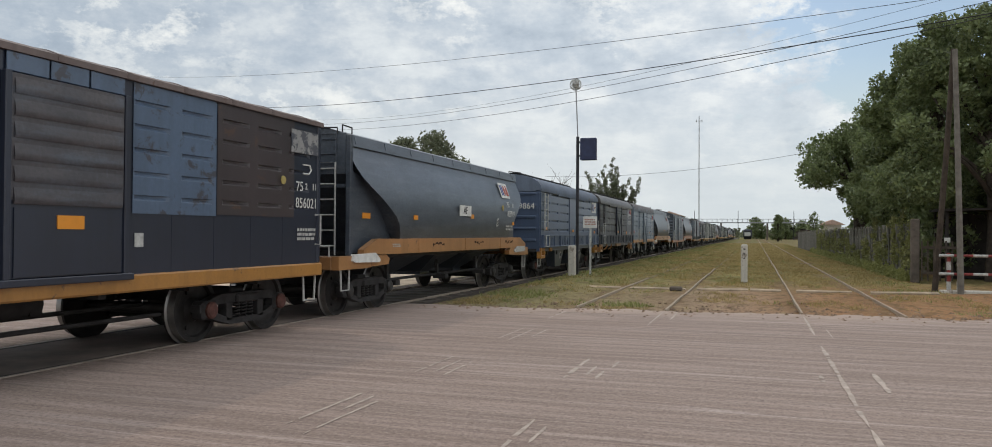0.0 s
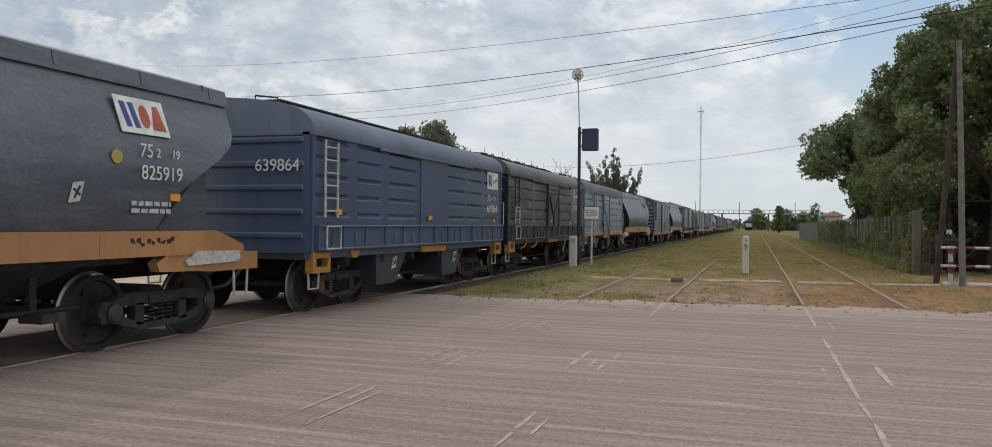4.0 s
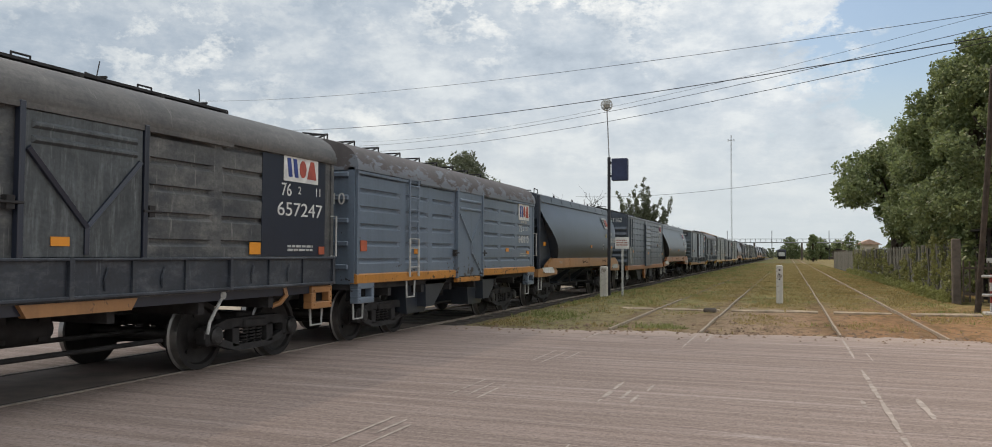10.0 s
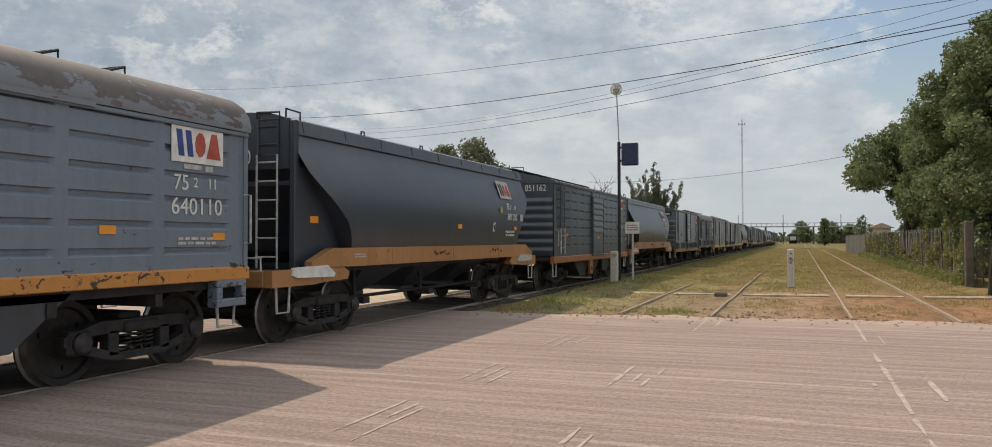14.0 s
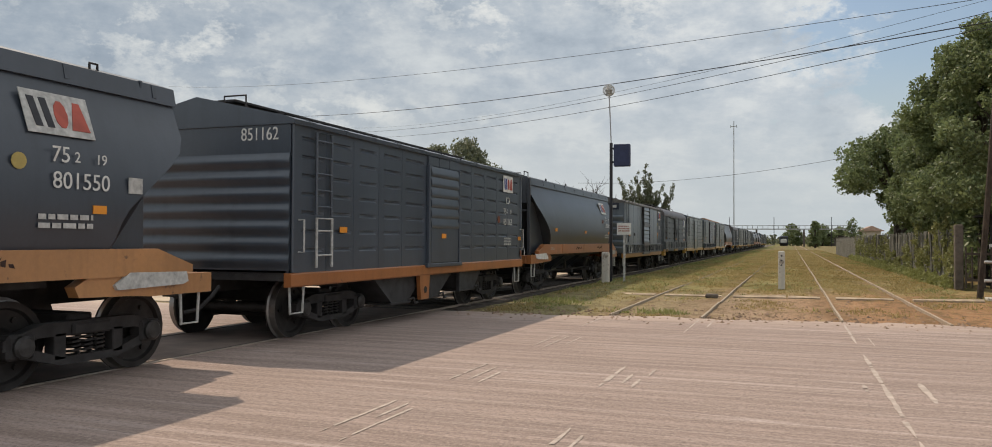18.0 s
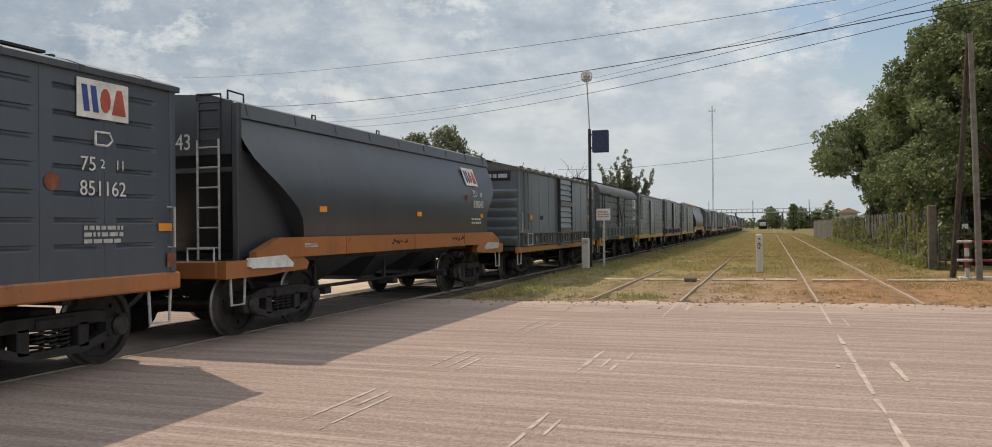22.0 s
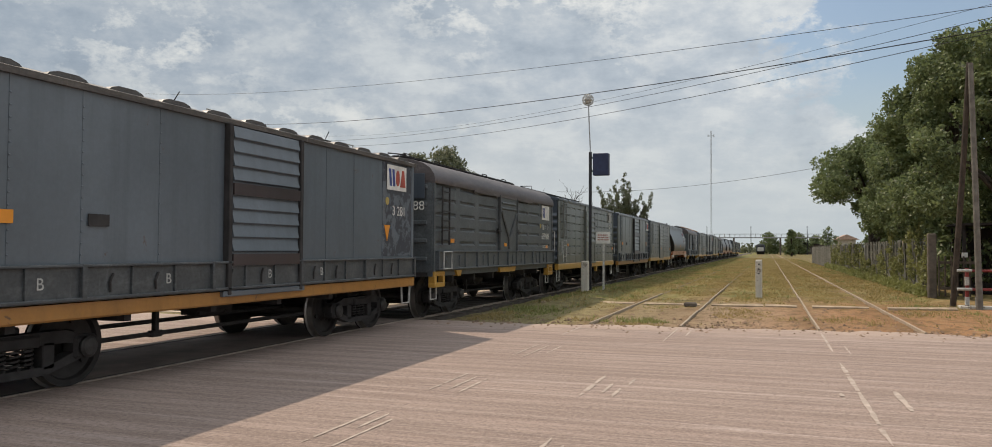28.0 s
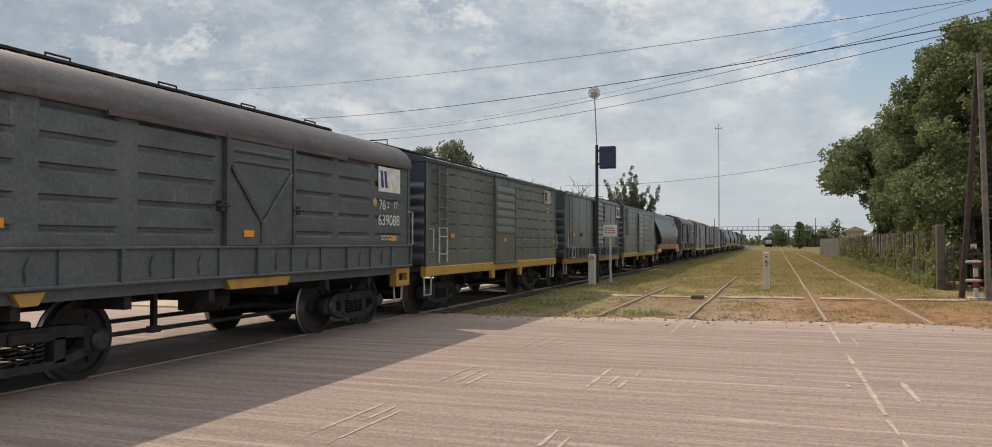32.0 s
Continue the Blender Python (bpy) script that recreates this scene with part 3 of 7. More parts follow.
    def lathe(self, prof, centre, n=28, axis="x"):
        """An outline of (along, radius), turned about an axis through centre."""
        v, k = [], len(prof)
        for i in range(n):
            c, s = math.cos(2 * math.pi * i / n), math.sin(2 * math.pi * i / n)
            for a, r in prof:
                p = (a, r * c, r * s) if axis == "x" else ((r * c, a, r * s) if axis == "y" else (r * c, r * s, a))
                v.append([p[j] + centre[j] for j in range(3)])
        f = [(i * k + j, ((i + 1) % n) * k + j, ((i + 1) % n) * k + j + 1, i * k + j + 1) for i in range(n) for j in range(k - 1)]
        return self.add(v, f)

    def flip(self, length):
        """The same, turned half round about the wagon's middle."""
        o = M()
        o.v = [(-x, length - y, z) for x, y, z in self.v]
        o.f = list(self.f)
        return o


def ahead(m, length):
    """The same, mirrored from one end of the wagon to the other, on the same side."""
    o = M()
    o.v = [(x, length - y, z) for x, y, z in m.v]
    o.f = [tuple(reversed(q)) for q in m.f]
    return o


def mesh_of(name, m, material, smooth=True):
    me = bpy.data.meshes.new(name)
    me.from_pydata(m.v, [], m.f)
    if len(m.f) < 4000:
        bm = bmesh.new()
        bm.from_mesh(me)
        bmesh.ops.recalc_face_normals(bm, faces=bm.faces)
        bm.to_mesh(me)
        bm.free()
    if material:
        me.materials.append(material)
    if smooth:
        me.shade_smooth()
        me.set_sharp_from_angle(angle=radians(32))
    return me


def part(name, m, material, parent=None, label="", at=None):
    me = m if isinstance(m, bpy.types.Mesh) else mesh_of(name, m, material)
    ob = new(name, me)
    if parent is not None:
        ob.parent = parent
    if at is not None:
        ob.matrix_basis = at
    return tagged(ob, label)


def thing(name, label, category, group="", at=None, kind=""):
    ob = new(name)
    ob.empty_display_size = 0.3
    if at is not None:
        ob.matrix_basis = at
    return tagged(ob, label, category, group, kind)


def single(name, m, material, label, category="", group="", kind="", at=None):
    ob = part(name, m, material, None, "", at)
    return tagged(ob, label, category, group, kind)


SIDE = Matrix(((0, 0, 1, 0), (1, 0, 0, 0), (0, 1, 0, 0), (0, 0, 0, 1)))
FRONT = Matrix(((1, 0, 0, 0), (0, 0, -1, 0), (0, 1, 0, 0), (0, 0, 0, 1)))


def writing(name, text, size, parent, where, facing=SIDE, material=None, align="CENTER", stretch=1.0):
    """Flat lettering, centred at where, on a surface that faces the way of facing."""
    cu = bpy.data.curves.new(name, "FONT")
    cu.body, cu.size, cu.align_x, cu.align_y = text, size, align, "CENTER"
    cu.extrude = 0.002
    tmp = bpy.data.objects.new(name, cu)
    me = bpy.data.meshes.new_from_object(tmp)
    bpy.data.objects.remove(tmp)
    bpy.data.curves.remove(cu)
    me.materials.clear()
    me.materials.append(material or LETTER)
    ob = new(name, me)
    ob.parent = parent
    ob.matrix_basis = Matrix.Translation(where) @ facing @ Matrix.Diagonal((stretch, 1, 1, 1))
    return ob


def bars(name, parent, where, facing, width, height, rows, material):
    """Unreadable small print as plain bars."""
    m = M()
    rnd = random.Random(int(width * 1000) + rows)
    for r in range(rows):
        z = height * (0.5 - (r + 0.5) / rows)
        x = -width / 2
        while x < width / 2 - 0.02:
            w = rnd.uniform(0.03, 0.12) * width / 0.5
            m.box(x, min(width / 2, x + w), z - height / rows * 0.3, z + height / rows * 0.3, 0, 0.003)
            x += w + 0.02 * width / 0.5
    ob = part(name, m, material, parent)
    ob.matrix_basis = Matrix.Translation(where) @ facing
    return ob


# ---- wagons ----
HW = 1.57                # half the width of a wagon
WHEEL_R = 0.43


def wheelset_mesh():
    m = M()
    for s in (-1, 1):
        c = s * GAUGE
        prof = [(c - s * 0.075, 0.001), (c - s * 0.075, 0.455), (c - s * 0.045, 0.46), (c - s * 0.03, WHEEL_R), (c + s * 0.07, WHEEL_R - 0.006),
                (c + s * 0.07, 0.36), (c + s * 0.03, 0.34), (c + s * 0.015, 0.17), (c + s * 0.06, 0.13), (c + s * 0.08, 0.12), (c + s * 0.08, 0.001)]
        m.lathe(prof, (0, 0, 0), 30)
        for k in range(3):
            a = k * 2.094
            m.tube([(c + s * 0.02, 0.26 * math.cos(a), 0.26 * math.sin(a)), (c + s * 0.05, 0.26 * math.cos(a), 0.26 * math.sin(a))], 0.03, 8)
    m.tube([(-1.12, 0, 0), (1.12, 0, 0)], 0.075, 12)
    return m


WHEELSET = mesh_of("wheelset", wheelset_mesh(), WHEELSTEEL)
WHEELSET.materials.append(TREAD)
for f_ in WHEELSET.polygons:
    if math.hypot(f_.center.y, f_.center.z) > 0.415 and abs(f_.center.x) > 0.83:
        f_.material_index = 1


def bogie_mesh():
    m = M()
    for s in (-1, 1):
        x0, x1 = sorted((s * 1.00, s * 1.14))
        m.prism([(-0.98, 0.50), (-0.55, 0.62), (0.55, 0.62), (0.98, 0.50), (0.98, 0.40), (0.60, 0.49), (-0.60, 0.49), (-0.98, 0.40)], x0, x1, "yz")
        m.prism([(-0.95, 0.40), (-0.86, 0.34), (-0.34, 0.20), (0.34, 0.20), (0.86, 0.34), (0.95, 0.40), (0.70, 0.40), (0.34, 0.28), (-0.34, 0.28), (-0.70, 0.40)], x0, x1, "yz")
        for e in (-1, 1):
            y = e * 0.36
            m.box(x0, x1, y - 0.07, y + 0.07, 0.25, 0.52, 0.01)
            m.box(*sorted((s * 0.98, s * 1.17)), e * 0.8 - 0.15, e * 0.8 + 0.15, 0.31, 0.55, 0.03)
        m.box(*sorted((s * 0.90, s * 1.18)), -0.24, 0.24, 0.48, 0.60, 0.02)
    m.box(-1.0, 1.0, -0.16, 0.16, 0.46, 0.68, 0.02)
    m.tube([(-0.85, -0.42, 0.3), (0.85, -0.42, 0.3)], 0.05, 6)
    m.tube([(-0.85, 0.42, 0.3), (0.85, 0.42, 0.3)], 0.05, 6)
    m.box(-0.15, 0.15, -0.15, 0.15, 0.66, 0.78)
    return m


BOGIE = mesh_of("bogie_frame", bogie_mesh(), BLACK)


def spring_mesh():
    return M().tube([(0.062 * math.cos(a * 0.785), 0.062 * math.sin(a * 0.785), 0.285 + 0.215 * a / 40) for a in range(41)], 0.014, 5)


SPRINGS = mesh_of("coil_spring", spring_mesh(), SPRING)


def hub_mesh():
    m = M()
    m.lathe([(-0.02, 0.001), (-0.02, 0.11), (0.03, 0.11), (0.05, 0.085), (0.06, 0.001)], (0, 0, 0), 14)
    return m


HUBM = mesh_of("axle_cap", hub_mesh(), HUB)
HUBDARK = mesh_of("axle_cap", hub_mesh(), HUBGREY)
SPINS = []


def bogie(parent, y, rusty, spin):
    b = part("bogie", BOGIE, None, parent, "black cast bogie frame", pose(0, y, 0))
    for e in (-1, 1):
        w = part("wheelset", WHEELSET, None, b, "worn dark steel wheels", pose(0, e * 0.8, WHEEL_R))
        if spin:
            SPINS.append((w, e * 0.8))
        for s in (-1, 1):
            part("axle_cap", HUBM if rusty else HUBDARK, None, b, "", pose(s * 1.17, e * 0.8, 0.43, 0, 0, 0 if s > 0 else 180))
    for s in (-1, 1):
        for q in (-0.15, 0.0, 0.15):
            part("coil_spring", SPRINGS, None, b, "", pose(s * 1.07, q, 0))
    return b


def coupler(parent, y, d, colour):
    """The coupler and its hose at the end at y; d: -1 towards lower y."""
    m = M()
    a, b = sorted((y - d * 0.3, y + d * 0.34))
    m.box(-0.09, 0.09, a, b, 0.72, 0.88, 0.02)
    a, b = sorted((y + d * 0.26, y + d * 0.53))
    m.box(-0.19, 0.13, a, b, 0.66, 0.95, 0.05)
    a, b = sorted((y + d * 0.44, y + d * 0.56))
    m.box(0.05, 0.19, a, b, 0.64, 0.97, 0.04)
    part("coupler", m, BLACK, parent, "dark knuckle coupler")
    h = M().tube([(0.4, y, 0.78), (0.42, y + d * 0.18, 0.66), (0.36, y + d * 0.36, 0.50), (0.24, y + d * 0.50, 0.46)], 0.028, 7)
    part("air_hose", h, BLACK, parent)


def stirrup(parent, y, x, z, w=0.34, h=0.36, material=None):
    s = 1 if x > 0 else -1
    m = M().tube([(x, y - w / 2, z), (x, y - w / 2 * 0.85, z - h), (x, y + w / 2 * 0.85, z - h), (x, y + w / 2, z)], 0.018, 6)
    part("step_iron", m, material or GREYWHITE, parent, "worn white step iron")


def grab(parent, pts, material=None):
    part("grab_iron", M().tube(pts, 0.014, 6), material or GREYWHITE, parent)


def ladder(parent, x, y0, y1, z0, z1, rungs, material, r=0.02):
    lad = part("ladder", M().tube([(x + 0.02, y0, z0), (x + 0.02, y0, z1), (x + 0.02, y1, z1), (x + 0.02, y1, z0)], r, 6), material, parent)
    rung = mesh_of("rung", M().tube([(x + 0.025, y0, 0), (x + 0.025, y1, 0)], 0.013, 6), material)
    for k in range(rungs):
        part("rung", rung, None, lad, "", pose(0, 0, z0 + (z1 - z0) * (k + 0.5) / rungs))


def step_frame(parent, y0, y1, z0, z1):
    """A pale welded frame on the lower band that serves as a step."""
    x = HW + 0.13
    part("step_frame", M().tube([(x, y0, z0), (x, y1, z0), (x, y1, z1), (x, y0, z1), (x, y0, z0)], 0.016, 6), GREYWHITE, parent, "worn white step frame")


def end_ladder(parent, y, x0, x1, z0, z1, rungs, material):
    lad = part("ladder", M().tube([(x0, y - 0.015, z0), (x0, y - 0.015, z1), (x1, y - 0.015, z1), (x1, y - 0.015, z0)], 0.016, 6), material, parent)
    rung = mesh_of("rung", M().tube([(x0, y - 0.02, 0), (x1, y - 0.02, 0)], 0.012, 6), material)
    for k in range(rungs):
        part("rung", rung, None, lad, "", pose(0, 0, z0 + (z1 - z0) * (k + 0.6) / rungs))


def reflector(parent, y, z, w=0.20, h=0.085, x=HW, material=None):
    part("reflector", M().box(x - 0.002, x + 0.008, y - w / 2, y + w / 2, z - h / 2, z + h / 2), material or ORANGE, parent, "orange reflector patch")


def emblem(parent, y, z, w, h, x=HW, tilt=0.0, worn=False, faded=False):
    """A white board with blue and red shapes."""
    board = part("emblem", M().box(0, 0.008, -w / 2, w / 2, -h / 2, h / 2), GREYWHITE if faded else WHITE, parent, "white emblem board with blue and red shapes",
                 pose(x, y, z, 0, tilt, 0))
    for a in (-0.42, -0.25):
        bar = M().prism([(w * a, h * 0.34), (w * (a + 0.10), h * 0.34), (w * (a + 0.15), h * -0.34), (w * (a + 0.05), h * -0.34)], 0.006, 0.014, "yz")
        part("emblem_mark", bar, DARKPOST if faded else BLUE, board)
    if not worn:
        disc = M().prism([(w * 0.035 + w * 0.10 * math.cos(k * 0.628), h * 0.33 * math.sin(k * 0.628)) for k in range(10)], 0.006, 0.014, "yz")
        part("emblem_mark", disc, RED, board)
        wedge = M().prism([(w * 0.16, h * -0.34), (w * 0.26, h * 0.34), (w * 0.36, h * 0.34), (w * 0.44, h * -0.34)], 0.006, 0.014, "yz")
        part("emblem_mark", wedge, RED, board)


def groove_sheet(x, ya, yb, za, zb, cols, rows, h=0.028, tall=0.06):
    """A side sheet with pressed-in grooves: a sharp upper lip and a gentle lower slope."""
    cols = [(max(a, ya + 0.01), min(b, yb - 0.01)) for a, b in cols]
    cols = [(a, b) for a, b in cols if b - a > 0.12]
    rows = [z for z in rows if za + tall * 0.6 < z < zb - tall * 0.6]
    ys = sorted({ya, yb, *[q for c in cols for q in c]})
    zs = sorted({za, zb, *[z + s * tall / 2 for z in rows for s in (-1, 1)]})
    m = M()
    lefts, lows = {c[0] for c in cols}, {z - tall / 2 for z in rows}
    for y0, y1 in zip(ys, ys[1:]):
        for a, b in zip(zs, zs[1:]):
            if y0 in lefts and a in lows:
                e = min(0.05, (y1 - y0) * 0.2)
                m.add([(x, y0, a), (x, y1, a), (x, y1, b), (x, y0, b), (x - h, y0 + e, a + tall * 0.50), (x - h, y1 - e, a + tall * 0.50), (x - h, y1 - e, b - tall * 0.10), (x - h, y0 + e, b - tall * 0.10)],
                      [(0, 1, 5, 4), (1, 2, 6, 5), (2, 3, 7, 6), (3, 0, 4, 7), (4, 5, 6, 7)])
            else:
                m.add([(x, y0, a), (x, y1, a), (x, y1, b), (x, y0, b)], [(0, 1, 2, 3)])
    return m


def underframe(w, L, z_top, material=BLACK):
    m = M()
    m.box(-0.22, 0.22, -0.05, L + 0.05, 0.70, z_top)
    m.box(-HW + 0.12, HW - 0.12, 0.0, L, z_top - 0.08, z_top)
    uf = part("underframe", m, material, w, "black steel underframe")
    cb = mesh_of("cross_bearer", M().box(-HW + 0.1, HW - 0.1, -0.05, 0.05, z_top - 0.22, z_top - 0.085), material)
    for k in range(1, 7):
        part("cross_bearer", cb, None, uf, "", pose(0, L * k / 7, 0))
    b = M()
    b.lathe([(-0.36, 0.001), (-0.36, 0.13), (-0.31, 0.15), (0.31, 0.15), (0.36, 0.13), (0.36, 0.001)], (0.62, L * 0.53, 0.68), 14, "y")
    b.box(0.45, 0.75, L * 0.495, L * 0.51, 0.56, z_top - 0.1)
    b.box(0.45, 0.75, L * 0.55, L * 0.565, 0.56, z_top - 0.1)
    part("brake_cylinder", b, BLACK, w)
    r = M()
    r.tube([(0.85, 2.6, 0.42), (0.85, L - 2.6, 0.42)], 0.028, 6)
    r.tube([(0.30, 2.3, 0.5), (0.30, L - 2.3, 0.5)], 0.028, 6)
    for y in (L * 0.29, L * 0.40):
        r.box(0.82, 0.88, y - 0.03, y + 0.03, 0.40, z_top - 0.1)
        r.box(0.80, 0.90, y - 0.10, y + 0.10, 0.38, 0.46, 0.02)
    part("brake_rod", r, BLACK, w)


def running_gear(w, L, rusty, spin, inset=1.45):
    bogie(w, inset + 0.30, rusty, spin)
    bogie(w, L - inset + 0.22, rusty, spin)
    coupler(w, 0.0, -1, BLACK)
    coupler(w, L, 1, BLACK)


def both(w, name, m, material, L, label=""):
    """A part of the side, on both sides of the wagon."""
    part(name, m, material, w, label)
    part(name, m.flip(L), material, w, label)


def corrugated_end(w, L, z0, z1, waves, material, depth=0.07, sharp=False):
    prof = []
    n = waves * 8
    for i in range(n + 1):
        a = i / n
        u = a * waves % 1.0
        bulge = min(1.0, u / 0.62) if u < 0.75 else (1.0 - u) / 0.25
        prof.append((-0.012 - depth * (bulge if sharp else 0.5 * (1 - math.cos(2 * math.pi * u))), z0 + (z1 - z0) * a))
    m = M()
    xs = [(-HW + 0.03, 0.25), (-HW + 0.16, 1.0), (HW - 0.16, 1.0), (HW - 0.03, 0.25)]
    k = len(prof)
    v = [(x, -0.012 + (y + 0.012) * s, z) for x, s in xs for y, z in prof]
    f = [(i * k + j, (i + 1) * k + j, (i + 1) * k + j + 1, i * k + j + 1) for i in range(len(xs) - 1) for j in range(k - 1)]
    m.add(v, f)
    m.box(-HW + 0.03, HW - 0.03, -0.01, 0.06, z0 - 0.02, z1 + 0.02)
    both(w, "end_wall", m, material, L, "pressed steel end wall")


def roof_part(w, L, half, material, label, seams=0, seam_h=0.02):
    prof = list(half) + [(-x, z) for x, z in reversed(half) if x > 1e-6]
    r = part("roof", M().prism(prof, -0.03, L + 0.03), material, w, label)
    if seams:
        me = mesh_of("roof_seam", M().prism([(x * 1.003, z + seam_h) for x, z in prof], -0.03, 0.03), material)
        for k in range(seams):
            part("roof_seam", me, None, r, "", pose(0, L * (k + 0.5) / seams, 0))


def roof_walk(w, L, z, brackets, style, material, off=0.0):
    """The running boards: one along the ridge, or a pair off to each side of it."""
    for s in ((-1, 1) if off else (1,)):
        m = M()
        for x in ((-0.08, 0.08) if off else (-0.17, 0.0, 0.17)):
            m.box(s * off + x - 0.07, s * off + x + 0.07, 0.5, L - (1.3 if off else 0.5), z, z + 0.03)
        for k in range(7):
            y = 0.8 + (L - 2.2) * k / 6
            m.box(s * off - 0.22, s * off + 0.22, y - 0.03, y + 0.03, z - 0.1, z)
        part("roof_walkway", m, material, w, "dark slatted running board")
    if off:
        rr = random.Random(int(L * 100))
        for k in range(brackets):
            y = 0.9 + (L - 2.6) * k / max(1, brackets - 1)
            if style == "latch":
                h = M().tube([(off, y, z + 0.03), (off, y + 0.02, z + 0.12), (off, y + rr.uniform(-0.02, 0.07), z + 0.25)], 0.007, 5)
                h.tube([(off - 0.05, y - 0.11, z + 0.09), (off, y, z + 0.06), (off + 0.05, y + 0.11, z + 0.08)], 0.018, 5)
                part("hatch_latch", h, BLACK, w)
                a, b = y + 0.62, y + 0.84
            else:
                a, b = y - 0.16, y + 0.16
            if style in ("latch", "hoop") and b < L - 1.3:
                grab(w, [(off, a, z), (off, a, z + 0.10), (off, b, z + 0.10), (off, b, z)], BLACK)
        if style == "bare":
            y = L * 0.60
            part("hatch_latch", M().tube([(off, y, z), (off, y - 0.03, z + 0.26)], 0.008, 5).tube([(off, y - 0.12, z + 0.10), (off, y + 0.16, z + 0.04)], 0.02, 5), BLACK, w)
        return
    for k in range(brackets):
        y = 0.9 + (L - 1.8) * k / max(1, brackets - 1)
        if style == "hoop":
            for x in (0.42,):
                grab(w, [(x, y - 0.13, z - 0.14), (x, y - 0.13, z + 0.05), (x, y + 0.13, z + 0.05), (x, y + 0.13, z - 0.14)], BLACK)
        elif style == "hatch":
            h = M()
            h.tube([(0.35, y - 0.28, z - 0.05), (0.35, y + 0.2, z + 0.12), (0.35, y + 0.2, z - 0.1)], 0.018, 5)
            h.tube([(0.0, y - 0.28, z - 0.0), (0.0, y + 0.2, z + 0.12), (0.35, y + 0.2, z + 0.12)], 0.018, 5)
            part("hatch_frame", h, BLACK, w)
        elif style == "latch":
            h = M().tube([(0.2, y, z), (0.22, y + 0.03, z + 0.10), (0.24, y + 0.1, z + 0.22)], 0.008, 5)
            h.box(0.14, 0.28, y - 0.12, y + 0.12, z + 0.02, z + 0.05)
            part("hatch_latch", h, BLACK, w)
            grab(w, [(0.42, y + 0.45, z - 0.14), (0.42, y + 0.45, z + 0.03), (0.42, y + 0.68, z + 0.03), (0.42, y + 0.68, z - 0.14)], GREYWHITE)


def ribbed_door(w, L, y0, y1, z0, z1, material, lower=None, split=0.36, dark_rows=(), slats=None, n=6, depth=0.09):
    d = M().box(HW - 0.02, HW + 0.045, y0, y1, z0, z1, 0.01)
    zs = z0 + (z1 - z0) * split
    door = part("sliding_door", d, material, w, "ribbed sliding door")
    for k in range(n):
        a = zs + (z1 - zs) * k / n
        b = zs + (z1 - zs) * (k + 1) / n
        part("door_slat", M().prism([(HW + 0.046, a + 0.01), (HW + 0.064, a + 0.012), (HW + 0.074, a + 0.04), (HW + 0.072, a + 0.075), (HW + 0.05, b - 0.005), (HW + 0.046, b - 0.005)] if slats else
             [(HW + 0.046, a + 0.01), (HW + 0.085, a + 0.03), (HW + 0.05, b - 0.005), (HW + 0.046, b - 0.005)], y0 + 0.07, y1 - 0.07), slats or material, door)
    for y in (y0 - 0.03, y1 - 0.04):
        part("door_post", M().box(HW, HW + depth, y, y + 0.07, z0 - 0.05, z1 + 0.01, 0.008), BLACK if dark_rows else material, door)
    part("door_rail", M().box(HW, HW + 0.08, y0 - 0.1, y1 + 0.1, z0 - 0.07, z0, 0.008), material, door)
    if lower:
        part("door_panel", M().box(HW + 0.04, HW + 0.058, y0 + 0.08, y1 - 0.08, z0 + 0.02, zs - 0.02), lower, door, "flat lower door panel")
    for k in dark_rows:
        a = zs + (z1 - zs) * k / n
        part("door_slat", M().box(HW + 0.05, HW + 0.092, y0 + 0.06, y1 - 0.06, a + 0.02, a + (z1 - zs) / n - 0.01), BROWN, door, "rust-brown slat")
    far = M().box(HW - 0.02, HW + 0.06, y0, y1, z0, z1, 0.01).flip(L)
    part("sliding_door", far, material, w, "ribbed sliding door")


